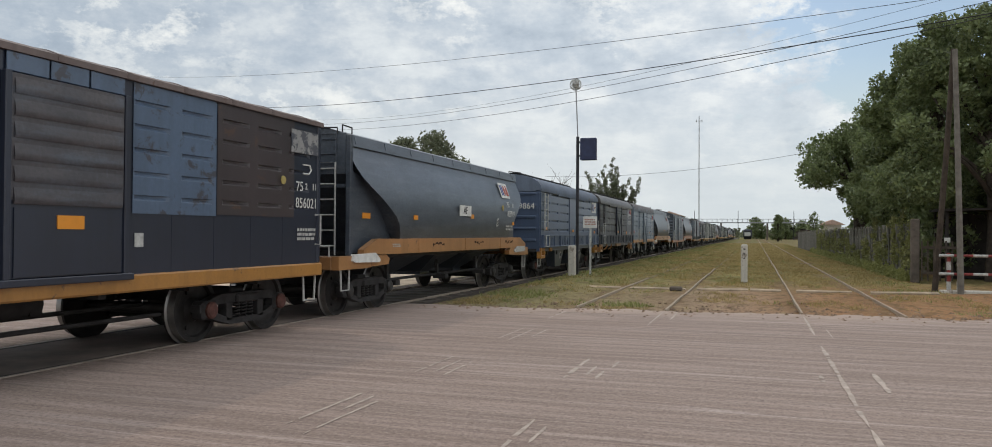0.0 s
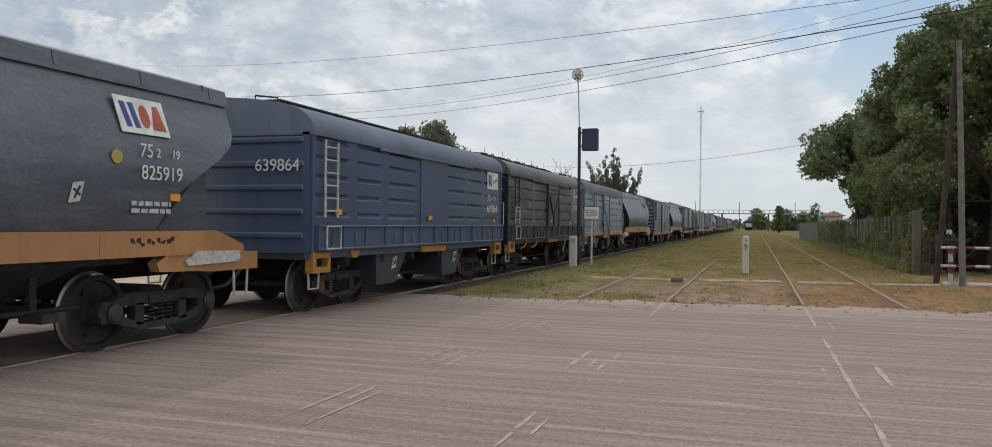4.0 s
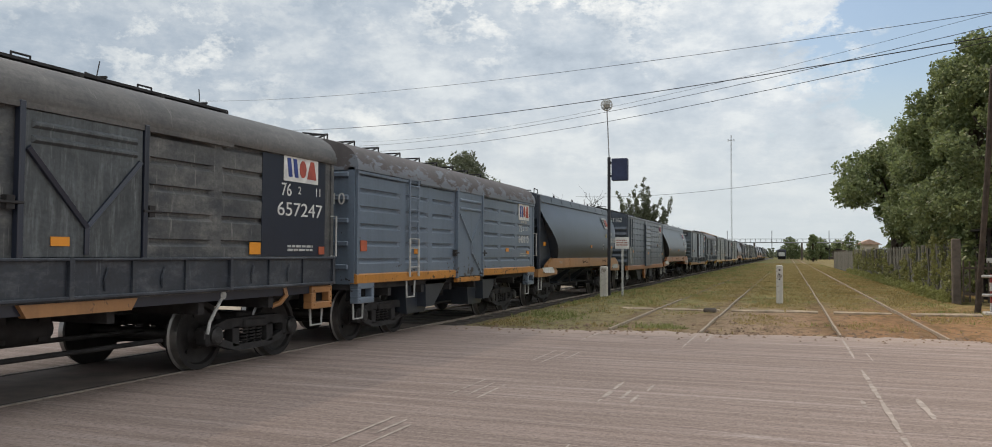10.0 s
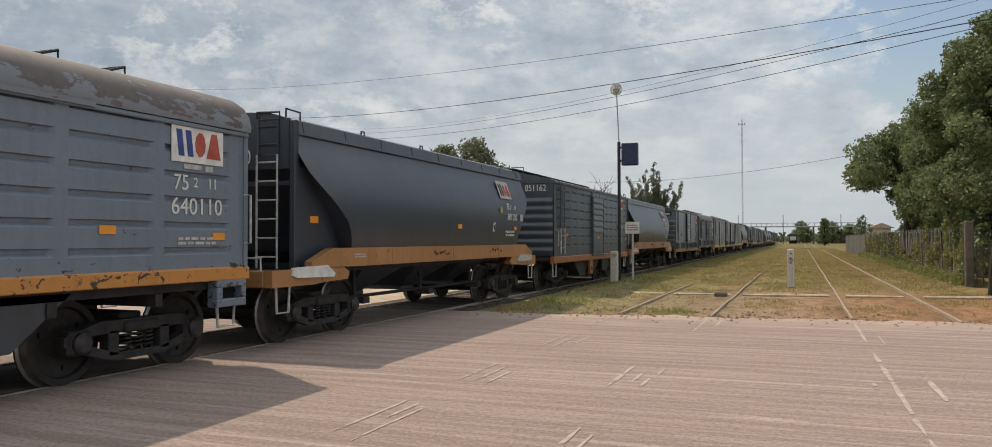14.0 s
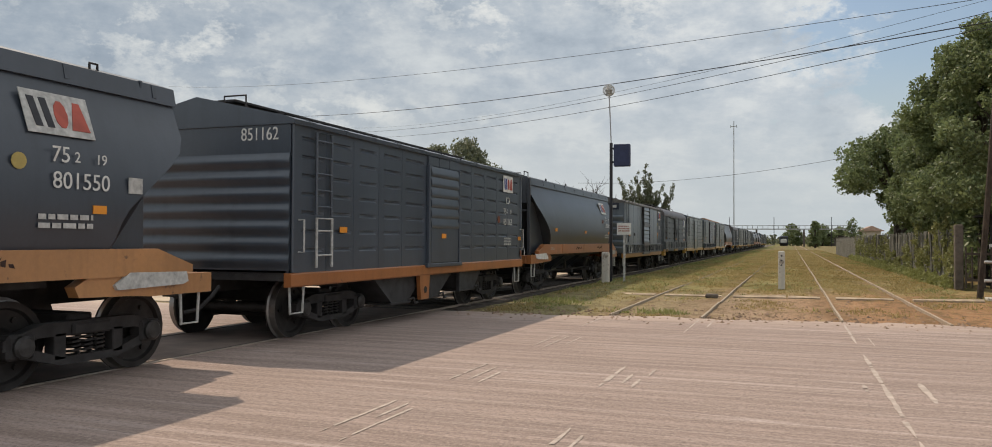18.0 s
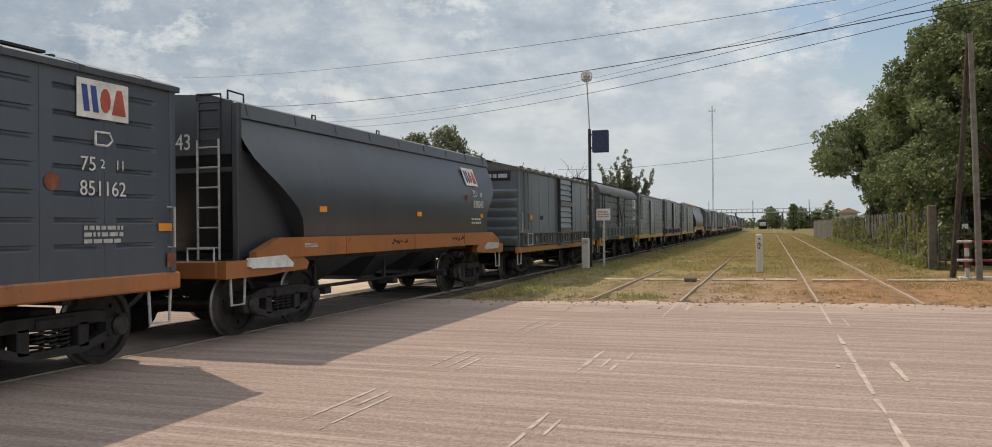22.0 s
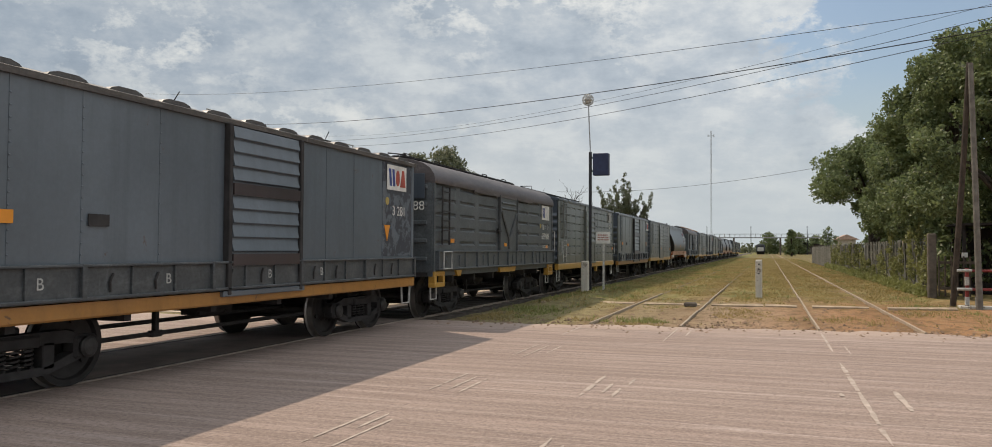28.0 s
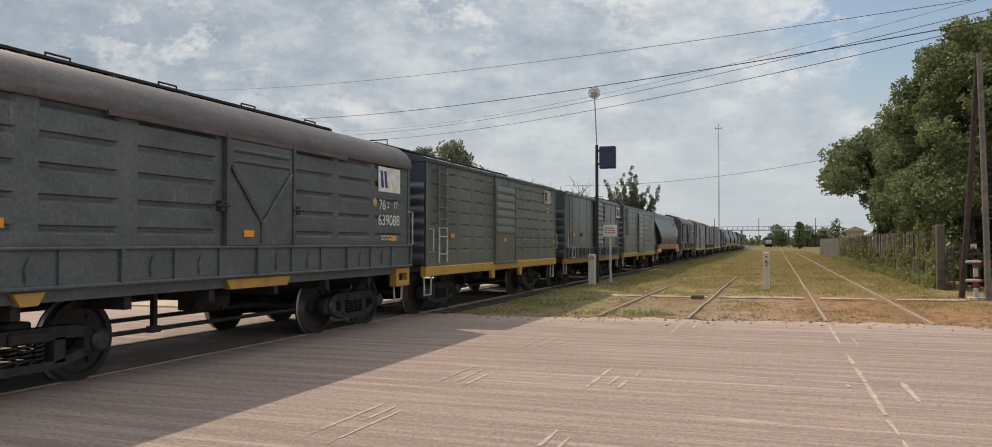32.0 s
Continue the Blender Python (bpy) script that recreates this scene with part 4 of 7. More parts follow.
def braced_door(w, L, y0, y1, z0, z1, material, brace, style):
    d = M().box(HW - 0.02, HW + 0.045, y0, y1, z0, z1, 0.01)
    for a in (0.80, 0.90):
        z = z0 + (z1 - z0) * a
        d.bump(y0 + 0.08, y1 - 0.08, z - 0.035, z + 0.035, HW + 0.045, 0.03)
    door = part("plug_door", d, material, w, "steel door with diagonal braces")
    b = M()
    ym, zt, zm = (y0 + y1) / 2, z0 + (z1 - z0) * 0.74, z0 + (z1 - z0) * (0.22 if style == "V" else 0.40)
    if style == "V":
        b.tube([(HW + 0.06, y0 + 0.04, zt), (HW + 0.05, ym, zm)], 0.035, 5)
        b.tube([(HW + 0.05, y1 - 0.04, zt), (HW + 0.05, ym, zm)], 0.035, 5)
        b.tube([(HW + 0.05, ym, zm), (HW + 0.05, ym, z0 + 0.03)], 0.035, 5)
    else:
        b.tube([(HW + 0.05, y0 + 0.06, zt), (HW + 0.05, ym + 0.05, zm), (HW + 0.05, ym + 0.05, zm - 0.2), (HW + 0.05, y1 - 0.05, z0 + 0.05)], 0.03, 5)
        b.tube([(HW + 0.045, y1 - 0.06, zt), (HW + 0.045, ym + 0.05, zm)], 0.015, 5)
    part("door_brace", b, brace, door)
    for y in (y0 - 0.05, y1):
        part("door_post", M().box(HW, HW + 0.075, y, y + 0.06, z0 - 0.03, z1 + 0.06, 0.008), brace, door)
    for y in (y0 - 0.12, y1 + 0.12):
        h = M().tube([(HW + 0.07, y - 0.12, z0 + 0.48), (HW + 0.07, y + 0.12, z0 + 0.48)], 0.016, 5)
        h.box(HW, HW + 0.07, y - 0.04, y + 0.04, z0 + 0.42, z0 + 0.54)
        part("door_lock", h, BLACK, door)
    part("plug_door", M().box(HW - 0.02, HW + 0.04, y0, y1, z0, z1, 0.01).flip(L), material, w, "steel door with diagonal braces")


def side_ledge(w, L, z0, z1, material, cells, flaps):
    """The framed lower band that stands proud of the side, with its uprights and catches."""
    m = M()
    m.box(HW, HW + 0.05, 0.12, L - 0.05, z0 + 0.03, z1 - 0.03)
    m.box(HW, HW + 0.09, 0.10, L - 0.03, z1 - 0.03, z1, 0.008)
    m.box(HW, HW + 0.09, 0.10, L - 0.03, z0, z0 + 0.035, 0.008)
    both(w, "side_ledge", m, material, L, "framed lower side band")
    wide = mesh_of("ledge_upright", M().box(HW, HW + 0.095, -0.028, 0.028, z0 - 0.002, z1 + 0.002, 0.006), material)
    thin = mesh_of("ledge_upright", M().box(HW, HW + 0.075, -0.012, 0.012, z0 + 0.03, z1 - 0.03), material)
    for k in range(cells + 1):
        part("ledge_upright", thin if k % 3 else wide, None, w, "", pose(0, 0.12 + (L - 0.2) * k / cells, 0))
    for k in range(cells):
        if (k * 7) % 3 != 2:
            y = 0.12 + (L - 0.2) * (k + 0.55) / cells
            part("flap_catch", M().tube([(HW + 0.055, y, z0 + 0.07), (HW + 0.07, y - 0.02, z0 + 0.17), (HW + 0.06, y + 0.03, z1 - 0.10)], 0.013, 5), material if flaps else BLACK, w)


def end_box(w, L, y, colour, z=0.84):
    """A hauling socket: a deep plate with a flat slot through it and bolts beside it."""
    m = M()
    d = 1 if y < L / 2 else -1
    y0, y1 = sorted((y - d * 0.21, y + d * 0.31))
    for a, b, c, e in ((y0, y1, z + 0.065, z + 0.16), (y0, y1, z - 0.16, z - 0.065), (y0, y0 + 0.10, z - 0.07, z + 0.07), (y1 - 0.08, y1, z - 0.07, z + 0.07)):
        m.box(HW - 0.12, HW + 0.03, a, b, c, e, 0.012)
    sock = part("pull_socket", m, colour, w, "steel hauling socket")
    # backing box painted near-black for the shade inside the slot
    part("socket_shade", M().box(HW - 0.20, HW - 0.09, y0 + 0.03, y1 - 0.03, z - 0.12, z + 0.12), RECESS, sock)
    bolt = mesh_of("bolt", M().lathe([(0.0, 0.001), (0.0, 0.014), (0.012, 0.011), (0.012, 0.001)], (0, 0, 0), 6), colour)
    for yy in (y0 + 0.05, y1 - 0.04):
        for zz in (z - 0.10, z, z + 0.10):
            part("bolt", bolt, None, sock, "", pose(HW + 0.03, yy, zz))


def new_wagon(label, S):
    return thing("freight_wagon", label, "freight wagon", "wagons of the freight train", pose(TRACK_X, S, 0))


def grid_boxcar(S, L, body, end, roof, sill, label, number, code="75   11", worn=False, spin=True, patches=False, door=(4.27, 5.70), mark=8.74):
    w = new_wagon(label, S)
    z0, z1 = 0.99, 3.08 if patches else 3.03
    rows = [z0 + 0.31 + 0.255 * k for k in range(2 if patches else 0, 7)]
    dy0, dy1 = door
    left = [(0.22, 0.78), (1.0, 1.55), (1.8, 2.35), (2.6, 3.2), (3.4, dy0 - 0.12)]
    st = (L - 0.15 - dy1 - 0.1) / 5
    cols = left + [(dy1 + 0.14 + st * k, dy1 + 0.14 + st * (k + 1) - 0.19) for k in range(5)]
    s = groove_sheet(HW, 0.0, L, z0, z1, cols, rows)
    s.box(HW - 0.09, HW - 0.045, 0.0, L, z0, z1)
    for y in [0.89, 1.67, 2.47, 3.3] + [dy1 + 0.045 + st * k for k in range(1, 5)]:
        s.box(HW, HW + 0.003, y - 0.05, y + 0.05, z0, z1)
    for q in (0.0, L - 0.09):
        s.box(HW - 0.02, HW + 0.02, q, q + 0.09, z0, z1, 0.015)
    both(w, "side_wall", s, body, L, "pressed-steel side wall")
    part("floor", M().box(-HW + 0.05, HW - 0.05, 0.02, L - 0.02, z0 - 0.03, z0), BLACK, w)
    corrugated_end(w, L, z0 + 0.05, z0 + 1.62, 7, end)
    e = M().prism([(-HW + 0.02, z0 + 1.60), (HW - 0.02, z0 + 1.60), (HW - 0.02, z1), (0.0, z1 + 0.35), (-HW + 0.02, z1)], -0.008, 0.06)
    both(w, "end_gable", e, end, L)
    roof_part(w, L, [(HW - 0.02, z1 - 0.03), (HW + 0.045, z1 - 0.03), (HW + 0.05, z1 + 0.03), (HW - 0.1, z1 + 0.085), (0.0, z1 + 0.41)], roof, "shallow pitched sheet roof", 11, 0.006)
    roof_walk(w, L, z1 + (0.37 if patches else 0.425), 8, "none", BLACK)
    if not worn:
        k = mesh_of("roof_clip", M().box(0.7, 0.78, -0.03, 0.03, z1 + 0.2, z1 + 0.29), BLACK)
        for i in range(9):
            part("roof_clip", k, None, w, "", pose(0, 0.9 + (L - 1.8) * i / 8, 0))
    grab(w, [(0.62, 0.25, z1 + 0.2), (0.62, 0.25, z1 + 0.45), (0.25, 0.25, z1 + 0.45), (0.25, 0.25, z1 + 0.3)], BLACK)
    sl = M().prism([(HW - 0.09, 0.80), (HW + 0.01, 0.80), (HW + 0.025, 0.82), (HW + 0.025, z0 - 0.02), (HW + 0.0, z0), (HW - 0.09, z0)], -0.04, L + 0.04)
    both(w, "side_sill", sl, sill, L, "painted side sill")
    if not patches:
        for y in (dy0 - 0.1, dy1 + 0.55) if worn else ():
            part("sill_bracket", M().prism([(y - 0.14, 0.80), (y + 0.14, 0.80), (y + 0.09, 0.62), (y - 0.09, 0.62)], HW - 0.06, HW + 0.012, "yz"), sill, w)
    ribbed_door(w, L, dy0, dy1, z0 + 0.02, z1 - 0.22, body, NAVY if patches else WORNGREY if worn else body, slats=DOORBROWN if patches else body, depth=0.07)
    bay = M()
    for k in range(3):
        a = dy0 + (dy1 - dy0) * k / 3
        bay.box(HW + 0.010, HW + 0.030, a + 0.012, a + (dy1 - dy0) / 3 - 0.012, z1 - 0.21, z1 - 0.035, 0.006)
    part("door_header", bay, SKYBLUE if patches else body, w)
    underframe(w, L, z0 - 0.03)
    running_gear(w, L, patches, spin)
    ladder(w, HW + 0.03, 0.53, 0.93, z0 + 0.06, z0 + 0.75, 2, GREYWHITE)
    ladder(w, HW + 0.02, 0.53, 0.93, z0 + 0.8, z1 - 0.08, 5, body)
    grab(w, [(HW, 0.16, z0 + 0.72), (HW + 0.09, 0.16, z0 + 0.72), (HW + 0.09, 0.16, z0 + 0.28), (HW, 0.16, z0 + 0.28)])
    grab(w, [(HW, L - 0.12, z0 + 0.72), (HW + 0.09, L - 0.12, z0 + 0.72), (HW + 0.09, L - 0.12, z0 + 0.28), (HW, L - 0.12, z0 + 0.28)])
    for y in (0.2, L - 0.2):
        stirrup(w, y, HW - 0.05, 0.80)
        stirrup(w, y, -HW + 0.05, 0.80)
    for y, z in ((1.31, 1.59), (dy0 + 0.64, 1.52), (L - 0.18, 1.49)):
        if not patches:
            reflector(w, y, z, x=HW + 0.01 if not dy0 < y < dy1 else HW + 0.062)
    part("hook_mark", M().tube(([] if worn else [(HW + 0.011, mark - 0.1, 2.31)]) + [(HW + 0.011, mark - 0.1, 2.44), (HW + 0.011, mark + 0.08, 2.44), (HW + 0.011, mark + 0.12, 2.37), (HW + 0.011, mark + 0.06, 2.31), (HW + 0.011, mark - 0.1, 2.31)], 0.013, 4), LETTER, w)
    if not patches:
        emblem(w, mark, 2.76, 0.66, 0.38, HW + 0.01, worn=worn, faded=worn)
    if code:
        writing("code", code[:2], 0.20, w, (HW + 0.011, mark - 0.19, 2.11))
        writing("code", "2", 0.13, w, (HW + 0.011, mark - 0.01, 2.12))
        writing("code", code[-2:], 0.14, w, (HW + 0.011, mark + 0.22, 2.12))
    if number:
        writing("number", number, 0.21, w, (HW + 0.011, mark, 1.87), stretch=0.95)
        writing("number", number, 0.25, w, (HW - 0.52, -0.012, 2.87), FRONT, stretch=0.82)
        bars("small_print", w, (HW + 0.011, mark, 1.42), SIDE, 0.5, 0.2, 3, GREYWHITE)
    return w


def barrel_boxcar(S, L, body, end, roof, label, number, code, sill=None, ledge=None, door=None, brace="V", style="hoop", brackets=5,
                  board=None, faded=False, worn=False, socket=None, rusty=False, chutes=False, spin=True, plainmid=False, span=(4.16, 5.55), mark=None, lift=0.0, stretch=1.05):
    """A boxcar with a rounded roof; with a side ledge, or a painted sill."""
    w = new_wagon(label, S)
    z0, z1 = 1.0, 2.80
    zr = z0 + (0.41 if ledge else 0.18)
    mark = mark or L - 0.6
    dy0, dy1 = span
    n = 5 if ledge else 6
    rows = [zr + 0.16 + (z1 - zr - 0.24) * k / (n - 1) for k in range(n)]
    cols = [(0.12, 1.22), (1.45, 2.40), (2.65, dy0 - 0.15)] if ledge else [(0.10, 1.50), (1.70, 2.65), (2.82, dy0 - 0.14)]
    right = (L - dy1 - 0.3) / 3
    cols += [(dy1 + 0.14 + right * k, dy1 + 0.14 + right * (k + 1) - 0.14) for k in range(3)]
    s = groove_sheet(HW, 0.0, L, z0, z1 + 0.02, cols, rows, 0.04, 0.085)
    s.box(HW - 0.1, HW - 0.05, 0.0, L, z0, z1 + 0.02)
    for q in (0.0, L - 0.07):
        s.box(HW - 0.03, HW + 0.018, q, q + 0.07, z0, z1)
    both(w, "side_wall", s, body, L, "pressed-steel side wall")
    part("floor", M().box(-HW + 0.05, HW - 0.05, 0.02, L - 0.02, z0 - 0.03, z0), BLACK, w)
    e = M().box(-HW + 0.02, HW - 0.02, -0.008, 0.06, z0 - 0.02, z1)
    for k in range(5):
        z = z0 + 0.25 + k * 0.36
        both(w, "end_rib", M().box(-HW + 0.12, HW - 0.12, -0.05, -0.006, z - 0.045, z + 0.045, 0.02), end, L)
    for x in (-HW + 0.02, HW - 0.14):
        e.box(x, x + 0.12, -0.03, 0.0, z0, z1)
    both(w, "end_wall", e, end, L, "ribbed steel end wall")
    half = [(HW - 0.03, z1 - 0.04), (HW + 0.035, z1 - 0.04), (HW + 0.045, z1 + 0.02), (HW + 0.015, z1 + 0.14), (HW - 0.07, z1 + 0.26), (HW - 0.24, z1 + 0.37), (HW - 0.55, z1 + 0.46), (HW - 1.05, z1 + 0.53), (0.0, z1 + 0.57)]
    roof_part(w, L, half, roof, "rounded sheet-steel roof")
    if not ledge:
        both(w, "cornice", M().box(HW, HW + 0.035, 0, L, z1 - 0.10, z1 - 0.05, 0.01), body, L)
    drip = M().box(HW + 0.03, HW + 0.06, 2.2, L * 0.75, z1 - 0.08, z1 - 0.03)
    part("door_track", drip, roof, w)
    roof_walk(w, L, z1 + (0.60 if style == "hatch" else 0.565), brackets, style, BLACK, 0.0 if style == "hatch" else 0.56)
    grab(w, [(0.9, 0.12, z1 + 0.42), (0.9, 0.12, z1 + 0.55), (0.5, 0.12, z1 + 0.60), (0.5, 0.12, z1 + 0.5)], BLACK)
    if sill:
        sl = [(HW - 0.09, 0.99), (HW + 0.02, 0.99), (HW + 0.03, 1.0), (HW + 0.03, 1.125), (HW, 1.145), (HW - 0.09, 1.145)]
        for a, b in ((-0.02, dy0 - 0.06), (dy1 + 0.07, L + 0.02)):
            part("side_sill", M().prism(sl, a, b), sill, w, "painted side sill")
        part("side_sill", M().prism(sl, -0.02, L + 0.02).flip(L), sill, w, "painted side sill")
        part("door_sill", M().box(HW - 0.05, HW + 0.04, dy0 + 0.02, dy1 - 0.08, 0.89, 0.99, 0.008), sill, w)
    else:
        sl = M().box(HW - 0.12, HW - 0.02, 0.0, L, 0.90, z0)
        both(w, "side_sill", sl, end, L)
    if ledge:
        side_ledge(w, L, z0 + 0.02, zr, ledge, 12, 1)
        for y, wd in ((1.35, 0.34), ((dy0 + dy1) / 2, 1.36))[1 if board else 0:]:
            part("sill_bracket", M().prism([(y - wd / 2, 1.0), (y + wd / 2, 1.0), (y + wd / 2 - 0.08, 0.88), (y - wd / 2 + 0.08, 0.88)], HW - 0.06, HW + 0.03, "yz"), socket or OCHRE, w, "ochre sill bracket")
    braced_door(w, L, dy0, dy1, zr if ledge else 1.0, z1 - 0.08, door or body, body if brace == "Y" else NAVY if board else BANDGREY, "Y" if brace == "Y" else "V") if not plainmid else \
        part("plug_door", M().box(HW - 0.01, HW + 0.02, dy0, dy1, zr, z1 - 0.05), body, w, "plain flush door")
    underframe(w, L, z0 - 0.03)
    running_gear(w, L, rusty, spin)
    for y in (0.12 + 0.12, L - 0.24):
        end_box(w, L, y, socket or BLACK)
    for y in (0.25, L - 0.25):
        stirrup(w, y, HW - 0.1, 0.74, 0.32, 0.30)
        stirrup(w, y, -HW + 0.1, 0.74, 0.32, 0.30)
    if chutes:
        for y in (2.95, L - 2.95):
            d = 1
            y -= 0.0 if y < L / 2 else 0.30
            if plainmid:
                c = M().prism([(y - 0.55 * d, 0.96), (y + 0.85 * d, 0.96), (y + 0.25 * d, 0.34), (y - 0.52 * d, 0.34)], 0.35, HW - 0.12, "yz")
            else:
                c = M().prism([(y - 0.15, 0.96), (y + 0.85, 0.96), (y + 0.22, 0.47), (y - 0.12, 0.47)], HW - 0.30, HW - 0.12, "yz")
                c.prism([(y - 0.65, 0.96), (y + 0.7, 0.96), (y + 0.2, 0.36), (y - 0.55, 0.36)], 0.30, HW - 0.302, "yz")
            part("discharge_chute", c, CHARCOAL, w, "dark discharge chute")
            part("discharge_chute", c.flip(L), CHARCOAL, w, "dark discharge chute")
            if plainmid:
                q = y + 0.22 * d
                pl = part("chute_plate", M().prism([(q - 0.13, 0.60), (q + 0.05, 0.63), (q + 0.13, 0.84), (q - 0.05, 0.81)], HW - 0.122, HW - 0.11, "yz"), GREYWHITE, w, "small slanted white chute plate")
                part("plate_mark", M().tube([(HW - 0.108, q - 0.05, 0.66), (HW - 0.108, q + 0.05, 0.78)], 0.012, 4).tube([(HW - 0.108, q - 0.06, 0.74), (HW - 0.108, q + 0.06, 0.70)], 0.012, 4), BLACK, pl)
    grab(w, [(HW, L - 0.06, z0 + 1.0), (HW + 0.09, L - 0.04, z0 + 1.0), (HW + 0.09, L - 0.04, z0 + 0.42), (HW, L - 0.06, z0 + 0.42)])
    if brace == "Y":
        ladder(w, HW + 0.05, 1.75, 2.10, z0 + 0.06, z0 + 0.72, 2, GREYWHITE)
        ladder(w, HW + 0.04, 1.75, 2.10, z0 + 0.72, z1 - 0.05, 5, body)
        stirrup(w, 1.92, HW, z0, 0.34, 0.3)
    else:
        q = -0.09 if plainmid or worn else 0.0
        ladder(w, HW + 0.06, 0.36 + q, 0.74 + q, zr + 0.12, z1 - 0.1, 6, GREYWHITE if plainmid else BLACK)
        step_frame(w, 0.34 + q, 0.76 + q, z0 + 0.05, zr - 0.02)
        if board:
            ladder(w, HW + 0.075, 0.36, 0.74, zr + 0.06, zr + 0.50, 2, GREYWHITE)
    if board == "dark":
        part("number_panel", M().box(HW + 0.0, HW + 0.005, mark - 0.86, mark + 0.62, zr + 0.01, z1 - 0.05), NAVY, w, "dark blue number panel")
    x = HW + 0.008
    emblem(w, mark, 2.52 + lift * 0.4, 0.82, 0.42 - lift * 0.25, x, faded=faded, worn=worn)
    if code:
        writing("code", code[:2], 0.24, w, (x, mark - 0.24 * stretch, 2.08 + lift))
        writing("code", "2", 0.15, w, (x, mark - 0.03, 2.09 + lift))
        writing("code", code[-2:], 0.17, w, (x, mark + 0.22 * stretch ** 2, 2.09 + lift))
    if number:
        writing("number", number, 0.26, w, (x, mark, 1.82 + lift), stretch=stretch)
        writing("number", number, 0.26, w, (HW - 0.56, -0.055, z1 - 0.50), FRONT)
        if not plainmid:
            bars("small_print", w, (x, mark, 1.45 if not ledge else zr + 0.12), SIDE, 0.6, 0.10, 2, GREYWHITE)
    for y, z in (((0.82 if plainmid else 1.0) if ledge else 2.14, 1.62 if ledge else 1.50), (dy0 + 0.40, 1.56) if ledge else (7.09, 1.56), (mark + 0.15, 1.52) if ledge else (mark + 0.35, 1.5)):
        if board == "dark" and y > dy1:
            reflector(w, mark - 1.0, 1.52, 0.22, 0.15, HW + 0.008)
            reflector(w, mark + 0.52, 1.50, 0.14, 0.11, HW + 0.012, REDORANGE)
            continue
        reflector(w, y, z, x=HW + 0.006 if not dy0 < y < dy1 else HW + 0.05)
    if not ledge:
        reflector(w, 0.22, 1.58, 0.2, 0.17, HW + 0.005, REDORANGE)
    return w


def smooth_boxcar(S, L, body, end, roof, ledge, sill, label, number, spin=True):
    w = new_wagon(label, S)
    z0, z1 = 0.93, 3.0
    zr = 1.29
    dy0, dy1 = 4.22, 5.81
    s = M().box(HW - 0.05, HW, 0.0, L, z0, z1)
    for y in (1.25, 2.05, 3.1, 6.6, 7.45, 8.5):
        s.box(HW, HW + 0.005, y - 0.012, y + 0.012, zr, z1)
        for k in range(14):
            s.bump(y - 0.012, y + 0.012, zr + 0.08 + 0.11 * k, zr + 0.10 + 0.11 * k, HW + 0.005, 0.008)
    for q in (0.0, L - 0.09):
        s.box(HW - 0.02, HW + 0.02, q, q + 0.09, z0, z1, 0.015)
    both(w, "side_wall", s, body, L, "flat sheet-steel side wall")
    part("floor", M().box(-HW + 0.05, HW - 0.05, 0.02, L - 0.02, z0 - 0.03, z0), BLACK, w)
    corrugated_end(w, L, z0 + 0.05, z0 + 1.55, 6, end, 0.11, True)
    e = M().prism([(-HW + 0.02, z0 + 1.52), (HW - 0.02, z0 + 1.52), (HW - 0.02, z1), (0.0, z1 + 0.28), (-HW + 0.02, z1)], -0.008, 0.06)
    both(w, "end_gable", e, end, L)
    roof_part(w, L, [(HW - 0.02, z1 - 0.03), (HW + 0.045, z1 - 0.03), (HW + 0.05, z1 + 0.03), (HW - 0.1, z1 + 0.08), (0.0, z1 + 0.34)], roof, "seamed sheet roof")
    cap = mesh_of("roof_cap", M().prism([(-0.28, z1 + 0.02), (-0.21, z1 + 0.08), (-0.12, z1 + 0.105), (0.12, z1 + 0.105), (0.21, z1 + 0.08), (0.28, z1 + 0.02)], HW - 0.25, HW - 0.02, "yz"), roof)
    for k in range(13):
        part("roof_cap", cap, None, w, "", pose(0, 0.4 + (L - 0.8) * k / 12, 0))
    roof_walk(w, L, z1 + 0.36, 3, "latch", BLACK)
    sl = M().prism([(HW - 0.09, 0.76), (HW + 0.01, 0.76), (HW + 0.025, 0.78), (HW + 0.025, z0 - 0.01), (HW - 0.09, z0)], -0.02, L + 0.02)
    both(w, "side_sill", sl, sill, L, "painted side sill")
    side_ledge(w, L, z0 + 0.01, zr, ledge, 15, 0)
    ribbed_door(w, L, dy0, dy1, z0 + 0.0, z1 - 0.04, body, None, 0.14, (0, 5), n=10)
    underframe(w, L, z0 - 0.03)
    running_gear(w, L, False, spin)
    ladder(w, HW + 0.02, 0.42, 0.80, zr + 0.1, z1 - 0.05, 5, DARKGREY, 0.016)
    step_frame(w, 0.45, 0.9, z0 + 0.03, zr - 0.02)
    grab(w, [(HW, 0.1, z0 + 0.9), (HW + 0.1, 0.06, z0 + 0.9), (HW + 0.1, 0.06, z0 + 0.4), (HW, 0.1, z0 + 0.4)])
    for y in (0.2, L - 0.2):
        stirrup(w, y, HW - 0.05, 0.82)
        stirrup(w, y, -HW + 0.05, 0.82)
    part("number_panel", M().box(HW + 0.0, HW + 0.006, 8.45, L - 0.1, zr + 0.03, z1 - 0.04), PATCHY, w, "patchy dark number panel")
    part("warning_triangle", M().prism([(8.52, 1.86), (8.74, 1.86), (8.63, 1.58)], HW + 0.004, HW + 0.012, "yz"), ORANGE, w, "orange warning triangle")
